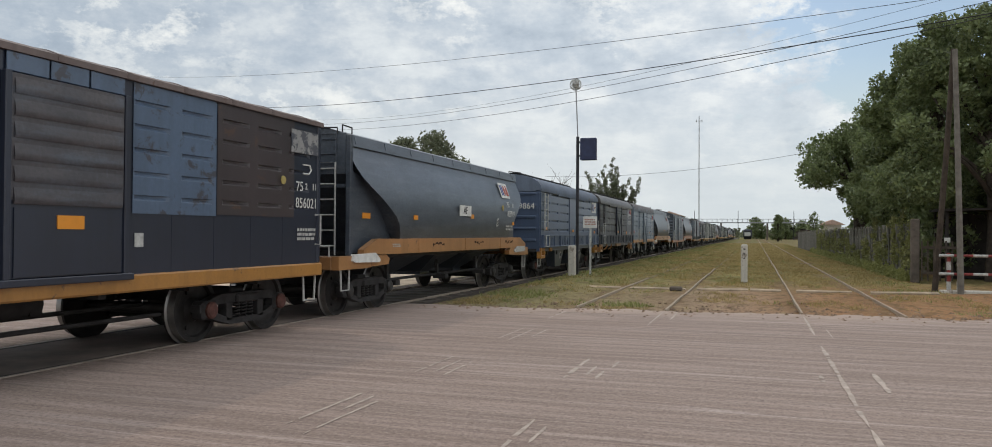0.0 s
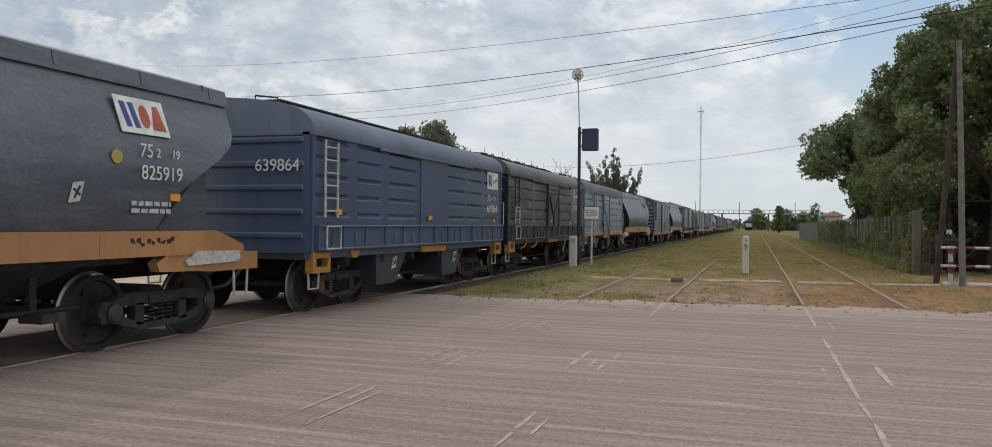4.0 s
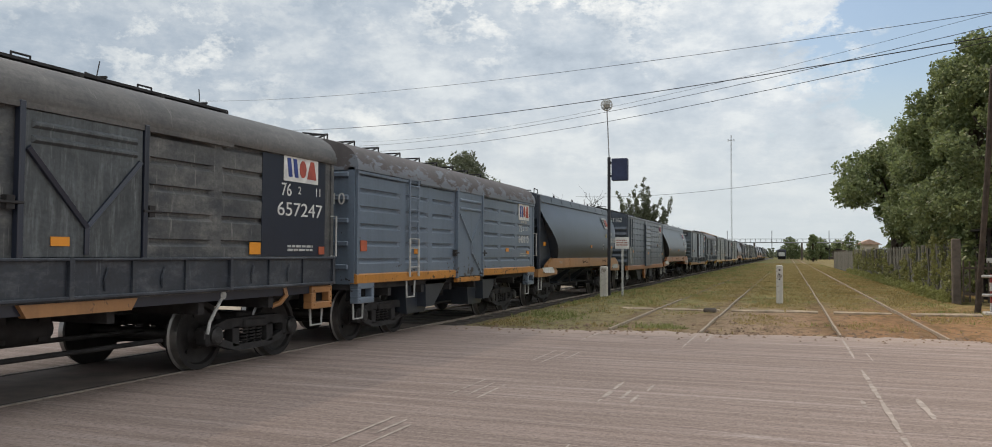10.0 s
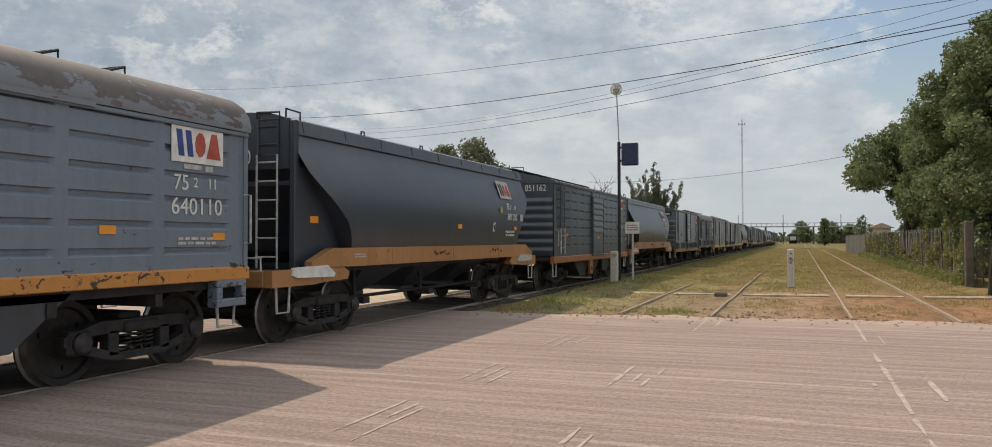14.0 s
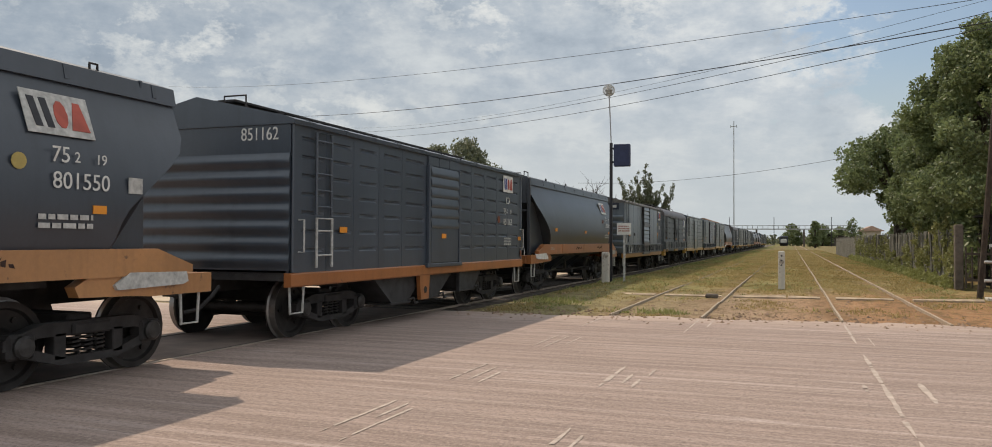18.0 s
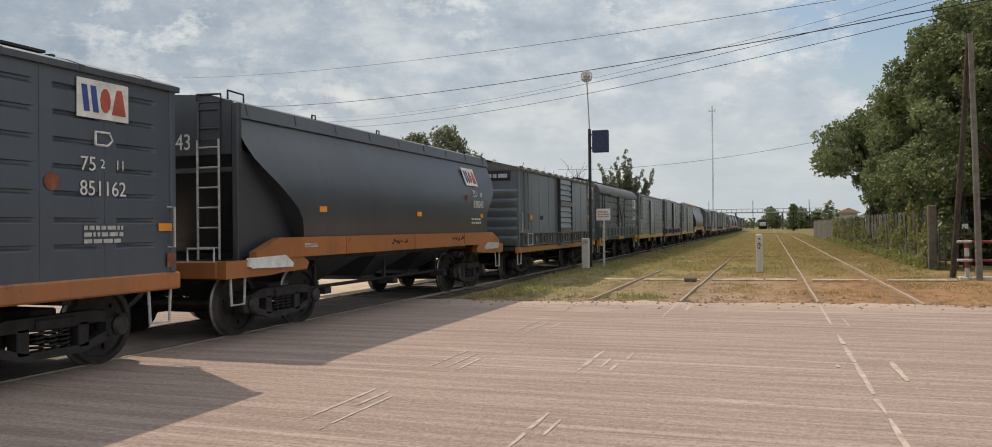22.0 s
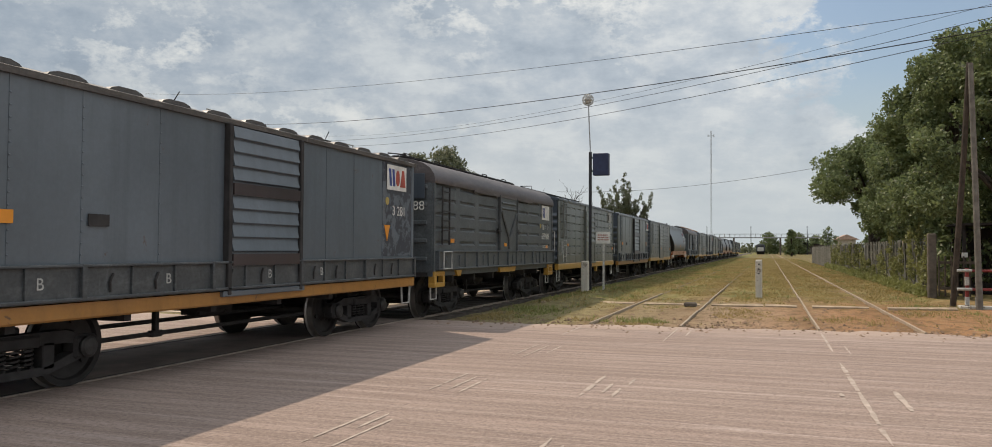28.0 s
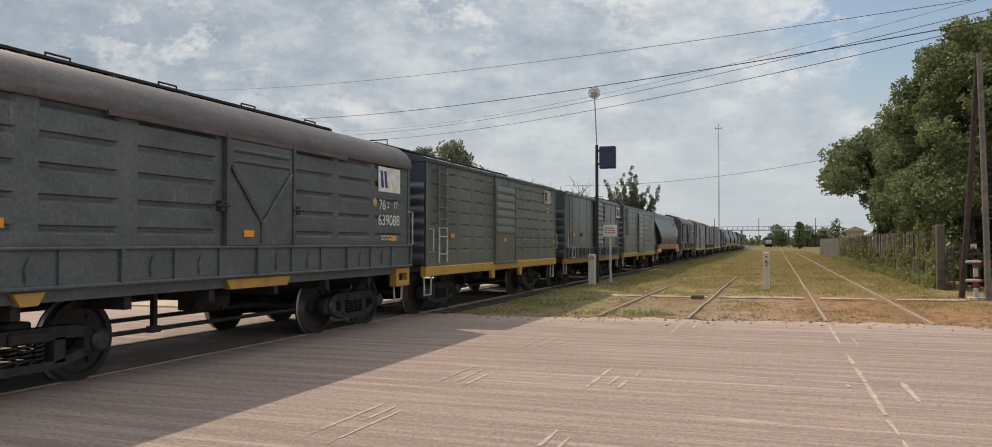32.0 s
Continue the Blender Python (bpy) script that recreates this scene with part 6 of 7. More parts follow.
# ---- train ----
TRAIN = [
    grid_boxcar(1.12, 9.75, NAVY, NAVY, ROOFBROWN, OCHRE, "boxcar with navy, faded blue and rust-brown patches and an ochre sill", "856021", patches=True, worn=True, door=(4.3, 5.73), mark=9.36),
    hopper(11.54, 11.30, HOPPERGREY, TAN, TAN, "blue-grey bulging hopper wagon with a tan-orange sill", "825919", True, inset=0.80, slope=1.3),
    barrel_boxcar(24.15, 9.35, STEELBLUE, STEELBLUE, STEELROOF, "steel-blue boxcar with a rounded roof and framed lower band", "639864", "75  11", ledge=STEELBLUE, style="bare", faded=False, worn=True, socket=OCHRE, rusty=True, chutes=True, plainmid=True, span=(4.09, 5.46), mark=8.62),
    barrel_boxcar(34.2, 9.3, SOOT, NAVY, SOOTROOF, "sooty grey-green boxcar with a rounded roof and V-braced door", "657247", "76  11", ledge=SOOTBAND, door=SOOTDOOR, style="latch", brackets=5, board="dark", socket=TAN, span=(4.16, 5.55), mark=8.47, lift=0.22, stretch=1.4),
    barrel_boxcar(44.2, 9.2, BLUEGREY, BLUEGREY, FLAKED, "blue-grey boxcar with a flaking rounded roof and orange sill", "640110", "75211", sill=ORANGESILL, brace="Y", style="hatch", brackets=9, socket=BLUEGREY, chutes=True, span=(3.97, 5.31), mark=8.34),
    hopper(53.95, 10.95, CHARCOAL, TAN, TAN, "charcoal bulging hopper wagon with a tan sill", "801550", faded=True, inset=0.84, slope=0.94, front=True),
    grid_boxcar(66.45, 9.78, DARKGREY, DARKGREY, DARKGREY, BURNT, "dark grey ribbed boxcar with a burnt-orange sill", "851162", "75   11"),
    hopper(77.15, 10.9, ASHGREY, BURNT, BURNT, "charcoal bulging hopper wagon with a burnt-orange sill", "838243"),
    smooth_boxcar(89.3, 9.72, MIDGREY, MIDGREY, SOOTROOF, BANDGREY, OCHRE, "grey smooth-sided boxcar with a ribbed door and ochre sill", "3 281"),
    barrel_boxcar(100.0, 9.25, GREENGREY, GREENGREY, ROOFDARK, "dark grey boxcar with a rounded brown roof and V-braced door", "639088", "76  17", ledge=GREENGREY, style="hoop", brackets=5, worn=True, socket=YELLOW, span=(4.07, 5.44), mark=8.44),
    grid_boxcar(110.0, 9.5, WORNGREY, DARKGREY, DARKGREY, YELLOW, "worn grey ribbed boxcar with a yellow sill", "", "", worn=True, door=(3.95, 5.45), mark=8.6),
    smooth_boxcar(120.7, 9.2, WORNGREY, DARKGREY, DARKGREY, DARKGREY, OCHRE, "worn grey smooth-sided boxcar with a framed lower band", ""),
]
A_, H_, B_, D_ = TRAIN[10], TRAIN[7], TRAIN[9], TRAIN[11]
s_ = 131.0
FAR = [A_, H_, B_, A_, D_, A_, B_, H_, H_, H_, A_, B_, A_, D_]
for k, src in enumerate(FAR):
    TRAIN.append(copy_thing(src, pose(TRACK_X, s_, 0)))
    s_ += 11.75 if src is H_ else 10.75
STARTS = [w.matrix_basis.translation.y for w in TRAIN]

# chutes, bracket and latches below the dark grey ribbed boxcar
for a, b, c, d, z in ((2.25, 4.55, 3.72, 3.10, 0.36), (4.42, 5.90, 5.0, 4.42, 0.38), (6.05, 7.45, 6.85, 6.20, 0.42)):
    ch = part("discharge_chute", M().prism([(a, 0.95), (b, 0.95), (c, z), (d, z)], 0.30, HW - 0.10, "yz"), BLACKGREY, TRAIN[6], "dark discharge chute")
    part("chute_lip", M().box(0.30, HW - 0.08, d - 0.05, c + 0.06, z - 0.03, z + 0.01, 0.008), BLACK, ch)
    part("chute_latch", M().tube([(HW - 0.10, c + 0.02, z + 0.03), (HW - 0.02, c + 0.06, z + 0.06), (HW - 0.02, c + 0.12, z - 0.04), (HW - 0.02, c + 0.20, z - 0.03)], 0.024, 6), HUBGREY, ch, "grey steel latch")
br = part("sill_bracket", M().prism([(3.96, 0.81), (4.40, 0.81), (4.34, 0.37), (4.02, 0.37)], HW - 0.06, HW + 0.012, "yz"), BURNT, TRAIN[6], "deep burnt-orange sill bracket")
part("bracket_hole", M().lathe([(HW + 0.006, 0.001), (HW + 0.006, 0.065), (HW + 0.016, 0.065), (HW + 0.016, 0.001)], (0, 4.20, 0.54), 14), BLACK, br)
part("frame_post", M().box(HW - 0.14, HW - 0.06, 5.98, 6.20, 0.40, 0.81, 0.01), BLACKGREY, TRAIN[6])

# hanging straps and the brake lever under the sooty boxcar
for y in (1.75, 2.95, 8.15):
    part('hanger_strap', M().tube([(HW - 0.02, y, 1.0), (HW + 0.0, y + 0.02, 0.90), (HW - 0.06, y - 0.03, 0.80), (HW - 0.14, y - 0.10, 0.76)], 0.035, 6), TAN, TRAIN[3], 'curved orange hanger strap')
part('brake_lever', M().tube([(HW - 0.06, 6.95, 1.0), (HW - 0.02, 6.90, 0.93), (HW - 0.04, 6.72, 0.66), (HW - 0.04, 6.68, 0.52)], 0.02, 6).lathe([(-0.03, 0.001), (-0.03, 0.05), (0.03, 0.05), (0.03, 0.001)], (HW - 0.04, 6.92, 0.96), 12), GREYWHITE, TRAIN[3], 'worn white brake lever')

# the hand brake wheel and the upper end panel of the dark boxcar
wh = M().lathe([(-0.02, 0.23), (0.0, 0.25), (0.02, 0.23), (0.0, 0.21), (-0.02, 0.23)], (0.42, -0.30, 2.02), 24, "y")
for k in range(5):
    a = k * 1.2566
    wh.tube([(0.42, -0.30, 2.02), (0.42 + 0.23 * math.cos(a), -0.30, 2.02 + 0.23 * math.sin(a))], 0.012, 5)
wh.tube([(0.42, -0.32, 2.02), (0.42, -0.04, 2.02)], 0.025, 8)
part("brake_wheel", wh, GREYWHITE, TRAIN[9], "pale spoked hand brake wheel")
part("end_panel", M().box(0.55, 1.40, -0.06, -0.05, 2.45, 2.95, 0.004), DARKGREY, TRAIN[9])

part("roundel", M().lathe([(HW + 0.004, 0.001), (HW + 0.004, 0.07), (HW + 0.012, 0.07), (HW + 0.012, 0.001)], (0, 7.92, 2.12), 14), ROUNDEL, TRAIN[9])

part("emblem_trace", M().box(HW + 0.008, HW + 0.012, 8.12, 8.40, 2.24, 2.29).box(HW + 0.008, HW + 0.012, 8.46, 8.58, 2.23, 2.29), GREYWHITE, TRAIN[4], "faint white paint trace")

# rust smear and lettering trace on the half-bare emblem board of the steel-blue boxcar
sm = M()
for k, (a, b, z) in enumerate(((8.62, 8.78, 2.53), (8.74, 8.86, 2.49), (8.82, 8.98, 2.545), (8.66, 8.72, 2.46))):
    sm.box(HW + 0.016, HW + 0.019, a, b, z - 0.012 - 0.004 * k, z + 0.012)
part("rust_smear", sm, RUSTSPOT, TRAIN[2], "rust smear on the emblem board")

# patches of old paint on the first boxcar's side
first = TRAIN[0]
for name, y0, y1, z0, z1, mat, lab in (("paint_patch", 5.86, 7.26, 1.64, 3.04, SKYBLUE, "chipped faded light blue paint"), ("paint_patch", 7.28, 9.02, 1.66, 3.04, BROWN, "rust-brown paint"), ("paint_patch", 0.4, 3.9, 1.72, 3.04, SKYBLUE, "chipped faded light blue paint")):
    cols_ = [(0.22, 0.78), (1.0, 1.55), (1.8, 2.35), (2.6, 3.2), (3.4, 4.18)] + [(5.87 + 0.754 * k, 6.434 + 0.754 * k) for k in range(5)]
    cuts = [y0] + [(p[1] + q[0]) / 2 for p, q in zip(cols_, cols_[1:]) if y0 + 0.1 < (p[1] + q[0]) / 2 < y1 - 0.1] + [y1]
    for ya, yb in zip(cuts, cuts[1:]):
        m = groove_sheet(HW + 0.010, ya, yb, z0, z1, cols_, [1.30 + 0.255 * k for k in range(7)])
        part(name, m, mat, first, lab)
part("paint_patch", M().box(HW + 0.046, HW + 0.056, 4.34, 5.68, 1.72, 2.85), DOORBROWN, first, "rust-brown door paint")
part("roundel", M().lathe([(HW + 0.02, 0.001), (HW + 0.02, 0.06), (HW + 0.03, 0.06), (HW + 0.03, 0.001)], (0, 8.72, 2.18), 14), ROUNDEL, first)
reflector(first, 5.0, 1.53, 0.32, 0.13, HW + 0.06)
part("notice", M().box(HW, HW + 0.01, 5.90, 6.03, 1.28, 1.43), GREYWHITE, first, "small white notice plate")
part("emblem_trace", M().box(HW + 0.014, HW + 0.020, 8.93, 9.66, 2.60, 2.93), FLAKEDBOARD, first, "flaked white emblem board")
part("rust_spot", M().lathe([(HW + 0.009, 0.001), (HW + 0.009, 0.085), (HW + 0.013, 0.085), (HW + 0.013, 0.001)], (0, 8.12, 1.92), 14), RUSTSPOT, TRAIN[6], "round rust-brown spot")
part("rust_patch", M().box(HW + 0.021, HW + 0.024, 9.62, 9.74, 1.05, 1.2), RUSTSPOT, TRAIN[6], "rust-brown patch")


# ---- signal post, signs, posts ----
def post_with_box():
    w = thing("signal_post", "slim dark steel post with a blue box and a wire globe", "signal post", at=pose(-5.58, 26.0, 0.12))
    part("post", M().box(-0.045, 0.045, -0.045, 0.045, 0, 4.52, 0.01), DARKPOST, w)
    part("rod", M().tube([(0, 0, 4.5), (-0.07, 0, 6.1)], 0.02, 8), GALV, w)
    bx = part("box", M().box(0.10, 0.62, -0.12, 0.12, 3.74, 4.46, 0.02), BOXBLUE, w, "dark blue square box")
    part("bracket", M().box(-0.02, 0.12, -0.03, 0.03, 4.30, 4.36).box(-0.02, 0.12, -0.03, 0.03, 3.86, 3.92), DARKPOST, bx)
    lamp = part("globe", M().lathe([(-0.13, 0.001), (-0.12, 0.06), (0.0, 0.13), (0.12, 0.06), (0.13, 0.001)], (-0.08, 0, 6.24), 14, "z"), GREYWHITE, w, "pale round lamp in a wire cage")
    for k in range(8):
        a = math.pi * k / 8
        part("cage_wire", M().tube([(-0.08 + 0.19 * math.cos(a) * math.sin(t * math.pi / 8), 0.19 * math.sin(a) * math.sin(t * math.pi / 8), 6.24 + 0.19 * math.cos(t * math.pi / 8)) for t in range(17)], 0.008, 4), GREYWHITE, lamp)
    for z in (-0.1, 0, 0.1):
        r = math.sqrt(0.19 ** 2 - z * z)
        part("cage_wire", M().tube([(-0.08 + r * math.cos(t * math.pi / 10), r * math.sin(t * math.pi / 10), 6.24 + z) for t in range(21)], 0.008, 4), GREYWHITE, lamp)


post_with_box()
single("marker_post", M().box(-0.12, 0.12, -0.09, 0.09, 0, 0.98, 0.03), PALECONCRETE, "whitewashed concrete marker post", "post", at=pose(-5.62, 25.4, 0.1))
w = thing("warning_sign", "small white sign on a slim post", "sign", at=pose(-5.12, 25.9, 0.14))
part("post", M().box(-0.03, 0.03, -0.02, 0.02, 0, 1.8), GREYWHITE, w)
bd = part("board", M().box(-0.24, 0.22, -0.035, -0.02, 1.50, 1.88, 0.005), WHITE, w, "white sign board")
bars("sign_print", bd, (-0.01, -0.037, 1.70), FRONT, 0.36, 0.22, 3, SIGNRED)
w = thing("track_post", "whitewashed concrete post between the tracks", "post", at=pose(-0.35, 26.3, -0.03))
part("shaft", M().box(-0.10, 0.10, -0.09, 0.09, 0, 1.19, 0.03), PALECONCRETE, w)
for z in (1.04, 0.90, 0.76):
    part("bolt_hole", M().lathe([(-0.095, 0.001), (-0.095, 0.026), (-0.085, 0.026)], (0, 0, z), 8, "y"), DARKPOST, w)
single("ground_stone", M().box(-0.16, 0.16, -0.1, 0.1, 0, 0.12, 0.03), TIMBER, "dark block beside the concrete beam", "block", at=pose(-2.0, 21.6, -0.03))

# ---- fence with palings ----
fence = thing("fence", "weathered grey paling fence overgrown with ivy", "fence", at=pose(4.85, 28.7, -0.04))
part("end_post", M().box(-0.13, 0.11, -0.12, 0.12, 0, 2.05, 0.03), TIMBER, fence, "thick weathered end post")
pale = []
for k in range(6):
    rr = random.Random(k)
    m = M()
    h = 1.87 + rr.uniform(-0.07, 0.07)
    m.prism([(-0.055, 0), (0.055, 0), (0.055 + rr.uniform(-0.01, 0.01), h - 0.06), (rr.uniform(-0.02, 0.02), h), (-0.055, h - 0.05)], -0.012, 0.012)
    for i, (x, y, z) in enumerate(m.v):
        m.v[i] = (y, x, z)
    pale.append(mesh_of("paling", m, PALING, False))
rr = random.Random(11)
for k in range(300):
    part("paling", pale[k % 6], None, fence, "", pose(rr.uniform(-0.015, 0.015), 0.25 + k * 0.125, 0, rr.uniform(-1.5, 1.5), rr.uniform(-2, 2), rr.uniform(-6, 6)))
m = M()
for k in range(300, 590):
    y = 0.25 + k * 0.125
    h = 1.87 + rr.uniform(-0.08, 0.08)
    m.box(-0.012, 0.012, y - 0.055, y + 0.05, 0, h)
tagged(part("far_paling", m, PALING, fence), kind="stuff")
for k in range(12):
    part("fence_post", M().box(0.02, 0.16, -0.07, 0.07, 0, 1.9), CONCRETE, fence, "", pose(0, 6.1 * (k + 1), 0))
part("fence_rail", M().box(0.015, 0.055, 0.1, 74, 0.45, 0.53).box(0.015, 0.055, 0.1, 74, 1.38, 1.46), PALING, fence)


# ---- foliage ----
def leaf_cloud(name, blobs, count, size, material, seed, parent=None, droop=0.0, shape=1.7):
    """Many small folded leaves, gathered in clumps round the blobs (x, y, z, rx, ry, rz)."""
    rng = np.random.default_rng(seed)
    vol = np.array([b[3] * b[4] * b[5] for b in blobs]) ** 0.7
    pick = rng.choice(len(blobs), count, p=vol / vol.sum())
    B = np.array(blobs)[pick]
    d = rng.normal(size=(count, 3))
    d /= np.linalg.norm(d, axis=1)[:, None]
    rad = 0.35 + 0.85 * rng.random((count, 1)) ** 0.7
    c = B[:, :3] + d * rad * B[:, 3:]
    # clumps: draw the leaves towards nearby centres
    nc = max(8, count // 26)
    cc = c[rng.choice(count, nc, replace=False)]
    near_ = cc[rng.integers(0, nc, count)]
    idx = np.arange(count)
    for s0 in range(0, count, 4000):
        q = c[s0:s0 + 4000]
        j = ((q[:, None, :] - cc[None, :, :]) ** 2).sum(-1).argmin(1)
        near_[s0:s0 + 4000] = cc[j]
    c = near_ + (c - near_) * 0.62 + rng.normal(scale=size * 0.35, size=(count, 3))
    a = rng.normal(size=(count, 3)) + np.array([0, 0, -droop])
    a /= np.linalg.norm(a, axis=1)[:, None]
    b = np.cross(a, rng.normal(size=(count, 3)))
    b /= np.linalg.norm(b, axis=1)[:, None]
    nrm = np.cross(a, b)
    s = size * (0.6 + 0.8 * rng.random((count, 1)))
    wd = s / shape
    v = np.empty((count, 6, 3))
    v[:, 0] = c - a * s * 0.5
    v[:, 1] = c + b * wd * 0.5 - a * s * 0.08 + nrm * s * 0.08
    v[:, 2] = c + b * wd * 0.32 + a * s * 0.3 + nrm * s * 0.05
    v[:, 3] = c + a * s * 0.5
    v[:, 4] = c - b * wd * 0.32 + a * s * 0.3 + nrm * s * 0.05
    v[:, 5] = c - b * wd * 0.5 - a * s * 0.08 + nrm * s * 0.08
    me = bpy.data.meshes.new(name)
    me.vertices.add(count * 6)
    me.vertices.foreach_set("co", v.reshape(-1))
    f = (np.arange(count)[:, None] * 6 + np.array([0, 1, 2, 3, 0, 3, 4, 5])[None, :]).reshape(-1)
    me.loops.add(count * 8)
    me.loops.foreach_set("vertex_index", f.astype(np.int32))
    me.polygons.add(count * 2)
    me.polygons.foreach_set("loop_start", np.arange(count * 2, dtype=np.int32) * 4)
    me.update(calc_edges=True)
    me.validate()
    me.materials.append(material)
    ob = new(name, me)
    ob.parent = parent
    return ob


def limb(m, p, q, r, seed, depth):
    rr = random.Random(seed)
    p, q = Vector(p), Vector(q)
    pts = [p + (q - p) * t + Vector((rr.uniform(-1, 1), rr.uniform(-1, 1), rr.uniform(-0.5, 0.5))) * (q - p).length * 0.06 * (0 < t < 1) for t in (0, 0.25, 0.5, 0.75, 1)]
    m.tube(pts, r, 7, r * 0.45)
    if depth:
        for k in range(3):
            a = pts[2 + k % 3]
            d = (q - p).length * rr.uniform(0.4, 0.65)
            e = a + ((q - p).normalized() + Vector((rr.uniform(-1, 1), rr.uniform(-1, 1), rr.uniform(-0.1, 0.8)))).normalized() * d
            limb(m, a, e, r * 0.5, seed * 7 + k, depth - 1)


def tree(label, x, y, h, crown, count, leaf, seed, material=None, trunk=0.28, group="", low=0.28, more=()):
    """A tapered trunk with limbs and a crown of clumps, crown metres wide."""
    rr = random.Random(seed)
    w = thing("tree", label, "tree", group, pose(x, y, -0.05))
    m = M()
    m.tube([(0, 0, 0), (0.05, 0.04, h * 0.2), (-0.06, 0.05, h * 0.45), (0.05, 0, h * 0.75)], trunk, 9, trunk * 0.35)
    blobs = []
    for k in range(46):
        a = k * 2.4 + rr.uniform(-0.6, 0.6)
        u = (k + 0.5) / 46
        z = h * (low + (0.95 - low) * u)
        r = crown * 0.5 * math.sin(math.pi * min(0.96, 0.26 + 0.70 * u)) * rr.uniform(0.35, 1.0)
        p = (r * math.cos(a), r * math.sin(a), z + rr.uniform(-0.4, 0.4))
        s = crown * rr.uniform(0.07, 0.17)
        blobs.append((*p, s, s, s * rr.uniform(0.6, 0.85)))
        if k % 5 == 0:
            limb(m, (0, 0, max(h * 0.15, z * 0.55)), (p[0] * 0.8, p[1] * 0.8, p[2] - 0.2), trunk * 0.33, seed * 31 + k, 0)
    for p in more:
        limb(m, (0, 0, p[2] * 0.6), (p[0] * 0.85, p[1] * 0.85, p[2] - 0.2), trunk * 0.3, seed * 17 + int(p[2] * 10), 0)
        for j in range(4):
            q = [p[i] + rr.uniform(-0.5, 0.5) for i in range(3)]
            blobs.append((*q, p[3] * 0.7, p[3] * 0.7, p[3] * 0.6))
    part("trunk", m, BARK, w, "rough dark trunk and limbs")
    leaf_cloud("crown", blobs, count, leaf, material or LEAF, seed, w)
    return w


big = "trees behind the fence"
tree("tall leafy dark green tree overhanging the fence", 7.5, 30.5, 9.2, 6.4, 60000, 0.125, 1, group=big, low=0.22, more=((-1.4, 1.2, 7.6, 0.8), (-0.8, 1.6, 8.5, 0.8), (-1.9, 1.0, 6.5, 0.8), (-0.3, 0.5, 5.6, 0.9), (0.6, 0.0, 4.6, 0.9), (0.2, 0.8, 3.4, 0.9), (0.9, -0.6, 6.2, 0.9), (1.4, 0.2, 5.2, 0.9)))
tree("broad leafy green tree overhanging the fence", 6.95, 36.5, 9.9, 5.7, 60000, 0.13, 2, group=big, low=0.25, more=((-1.5, -0.4, 7.5, 0.85), (-1.0, -1.4, 8.4, 0.85), (-0.5, -2.8, 8.8, 0.8), (-1.9, 0.4, 6.6, 0.8), (-0.9, 0.2, 8.9, 0.7)))
tree("broad leafy green tree overhanging the fence", 6.6, 44.0, 7.0, 5.6, 44000, 0.14, 3, group=big, low=0.33)
tree("leafy green tree overhanging the fence", 5.75, 52.5, 8.2, 6.8, 36000, 0.16, 4, group=big, low=0.57, more=((-0.2, -1.0, 4.2, 0.8), (0.6, -2.0, 3.5, 0.8), (0.9, -1.0, 2.9, 0.7), (1.2, -3.0, 3.8, 0.9), (1.2, 2.0, 3.2, 0.8)))
tree("leafy green tree behind the fence", 8.6, 62.0, 6.0, 4.6, 8000, 0.30, 5, group=big)
tree("tall leafy green tree beyond the fence", 10.2, 33.0, 11.2, 7.6, 20000, 0.23, 6, group=big)
tree("leafy tree beside the road", 12.5, 28.0, 10.0, 8.0, 13000, 0.24, 7, group=big)

# ivy on the fence
rng_ = random.Random(5)
iv = []
for k in range(26):
    y = 29.0 + k * 0.75 + rng_.uniform(-0.3, 0.3)
    if rng_.random() < 0.25:
        continue
    hh = rng_.uniform(0.9, 2.1) if k < 15 else rng_.uniform(0.4, 1.2)
    iv.append((4.83, y, hh * 0.55 + (0.35 if rng_.random() < 0.5 else 0), 0.16, 0.5, hh * 0.5))
ob = leaf_cloud("ivy", iv, 8500, 0.10, IVY, 21)
tagged(ob, "pale green ivy climbing the paling fence", "ivy")

fw = [(4.72 + rng_.uniform(-0.12, 0.06), 29.2 + 0.42 * k, rng_.uniform(0.05, 0.22), 0.16, 0.34, rng_.uniform(0.12, 0.28)) for k in range(110)]
tagged(leaf_cloud("fence_weeds", fw, 17000, 0.085, WEED, 24), "bright green weeds along the foot of the fence", "weeds", kind="stuff")
vine = [(4.82, 48.0 + 1.1 * k + rng_.uniform(-0.4, 0.4), 0.9 + rng_.uniform(-0.2, 0.5), 0.10, 0.22, rng_.uniform(0.4, 0.9)) for k in range(22)]
tagged(leaf_cloud("vine", vine, 5000, 0.11, IVY, 25), "thin green vines climbing the paling fence", "vine")

hb = []
for k in range(40):
    hb.append((rng_.uniform(6.0, 8.2) + 0.05 * k, 31.5 + k * 0.75, rng_.uniform(0.6, 3.2), 0.9, 0.9, 0.9))
for k in range(10):
    hb.append((6.2 + k * 0.75, 33.5 + rng_.uniform(-0.6, 0.6), rng_.uniform(0.8, 3.4), 0.9, 0.7, 0.9))
tagged(leaf_cloud("undergrowth", hb, 24000, 0.18, LEAF, 22), "dark tangled undergrowth behind the fence", "bushes", kind="stuff")

# utility pole with its slanting strut
single("utility_pole", M().tube([(0, 0, 0), (-0.07, 0, 3.5), (-0.14, 0, 6.35)], 0.078, 12, 0.062), GREYPOLE, "grey weathered timber utility pole", "utility pole", at=pose(5.03, 23.5, -0.05))
single("pole_strut", M().tube([(4.55, 24.2, -0.1), (4.76, 23.85, 3.6), (4.89, 23.64, 6.35)], 0.08, 10, 0.066), BARK, "dark timber strut leaning on the utility pole", "pole strut")

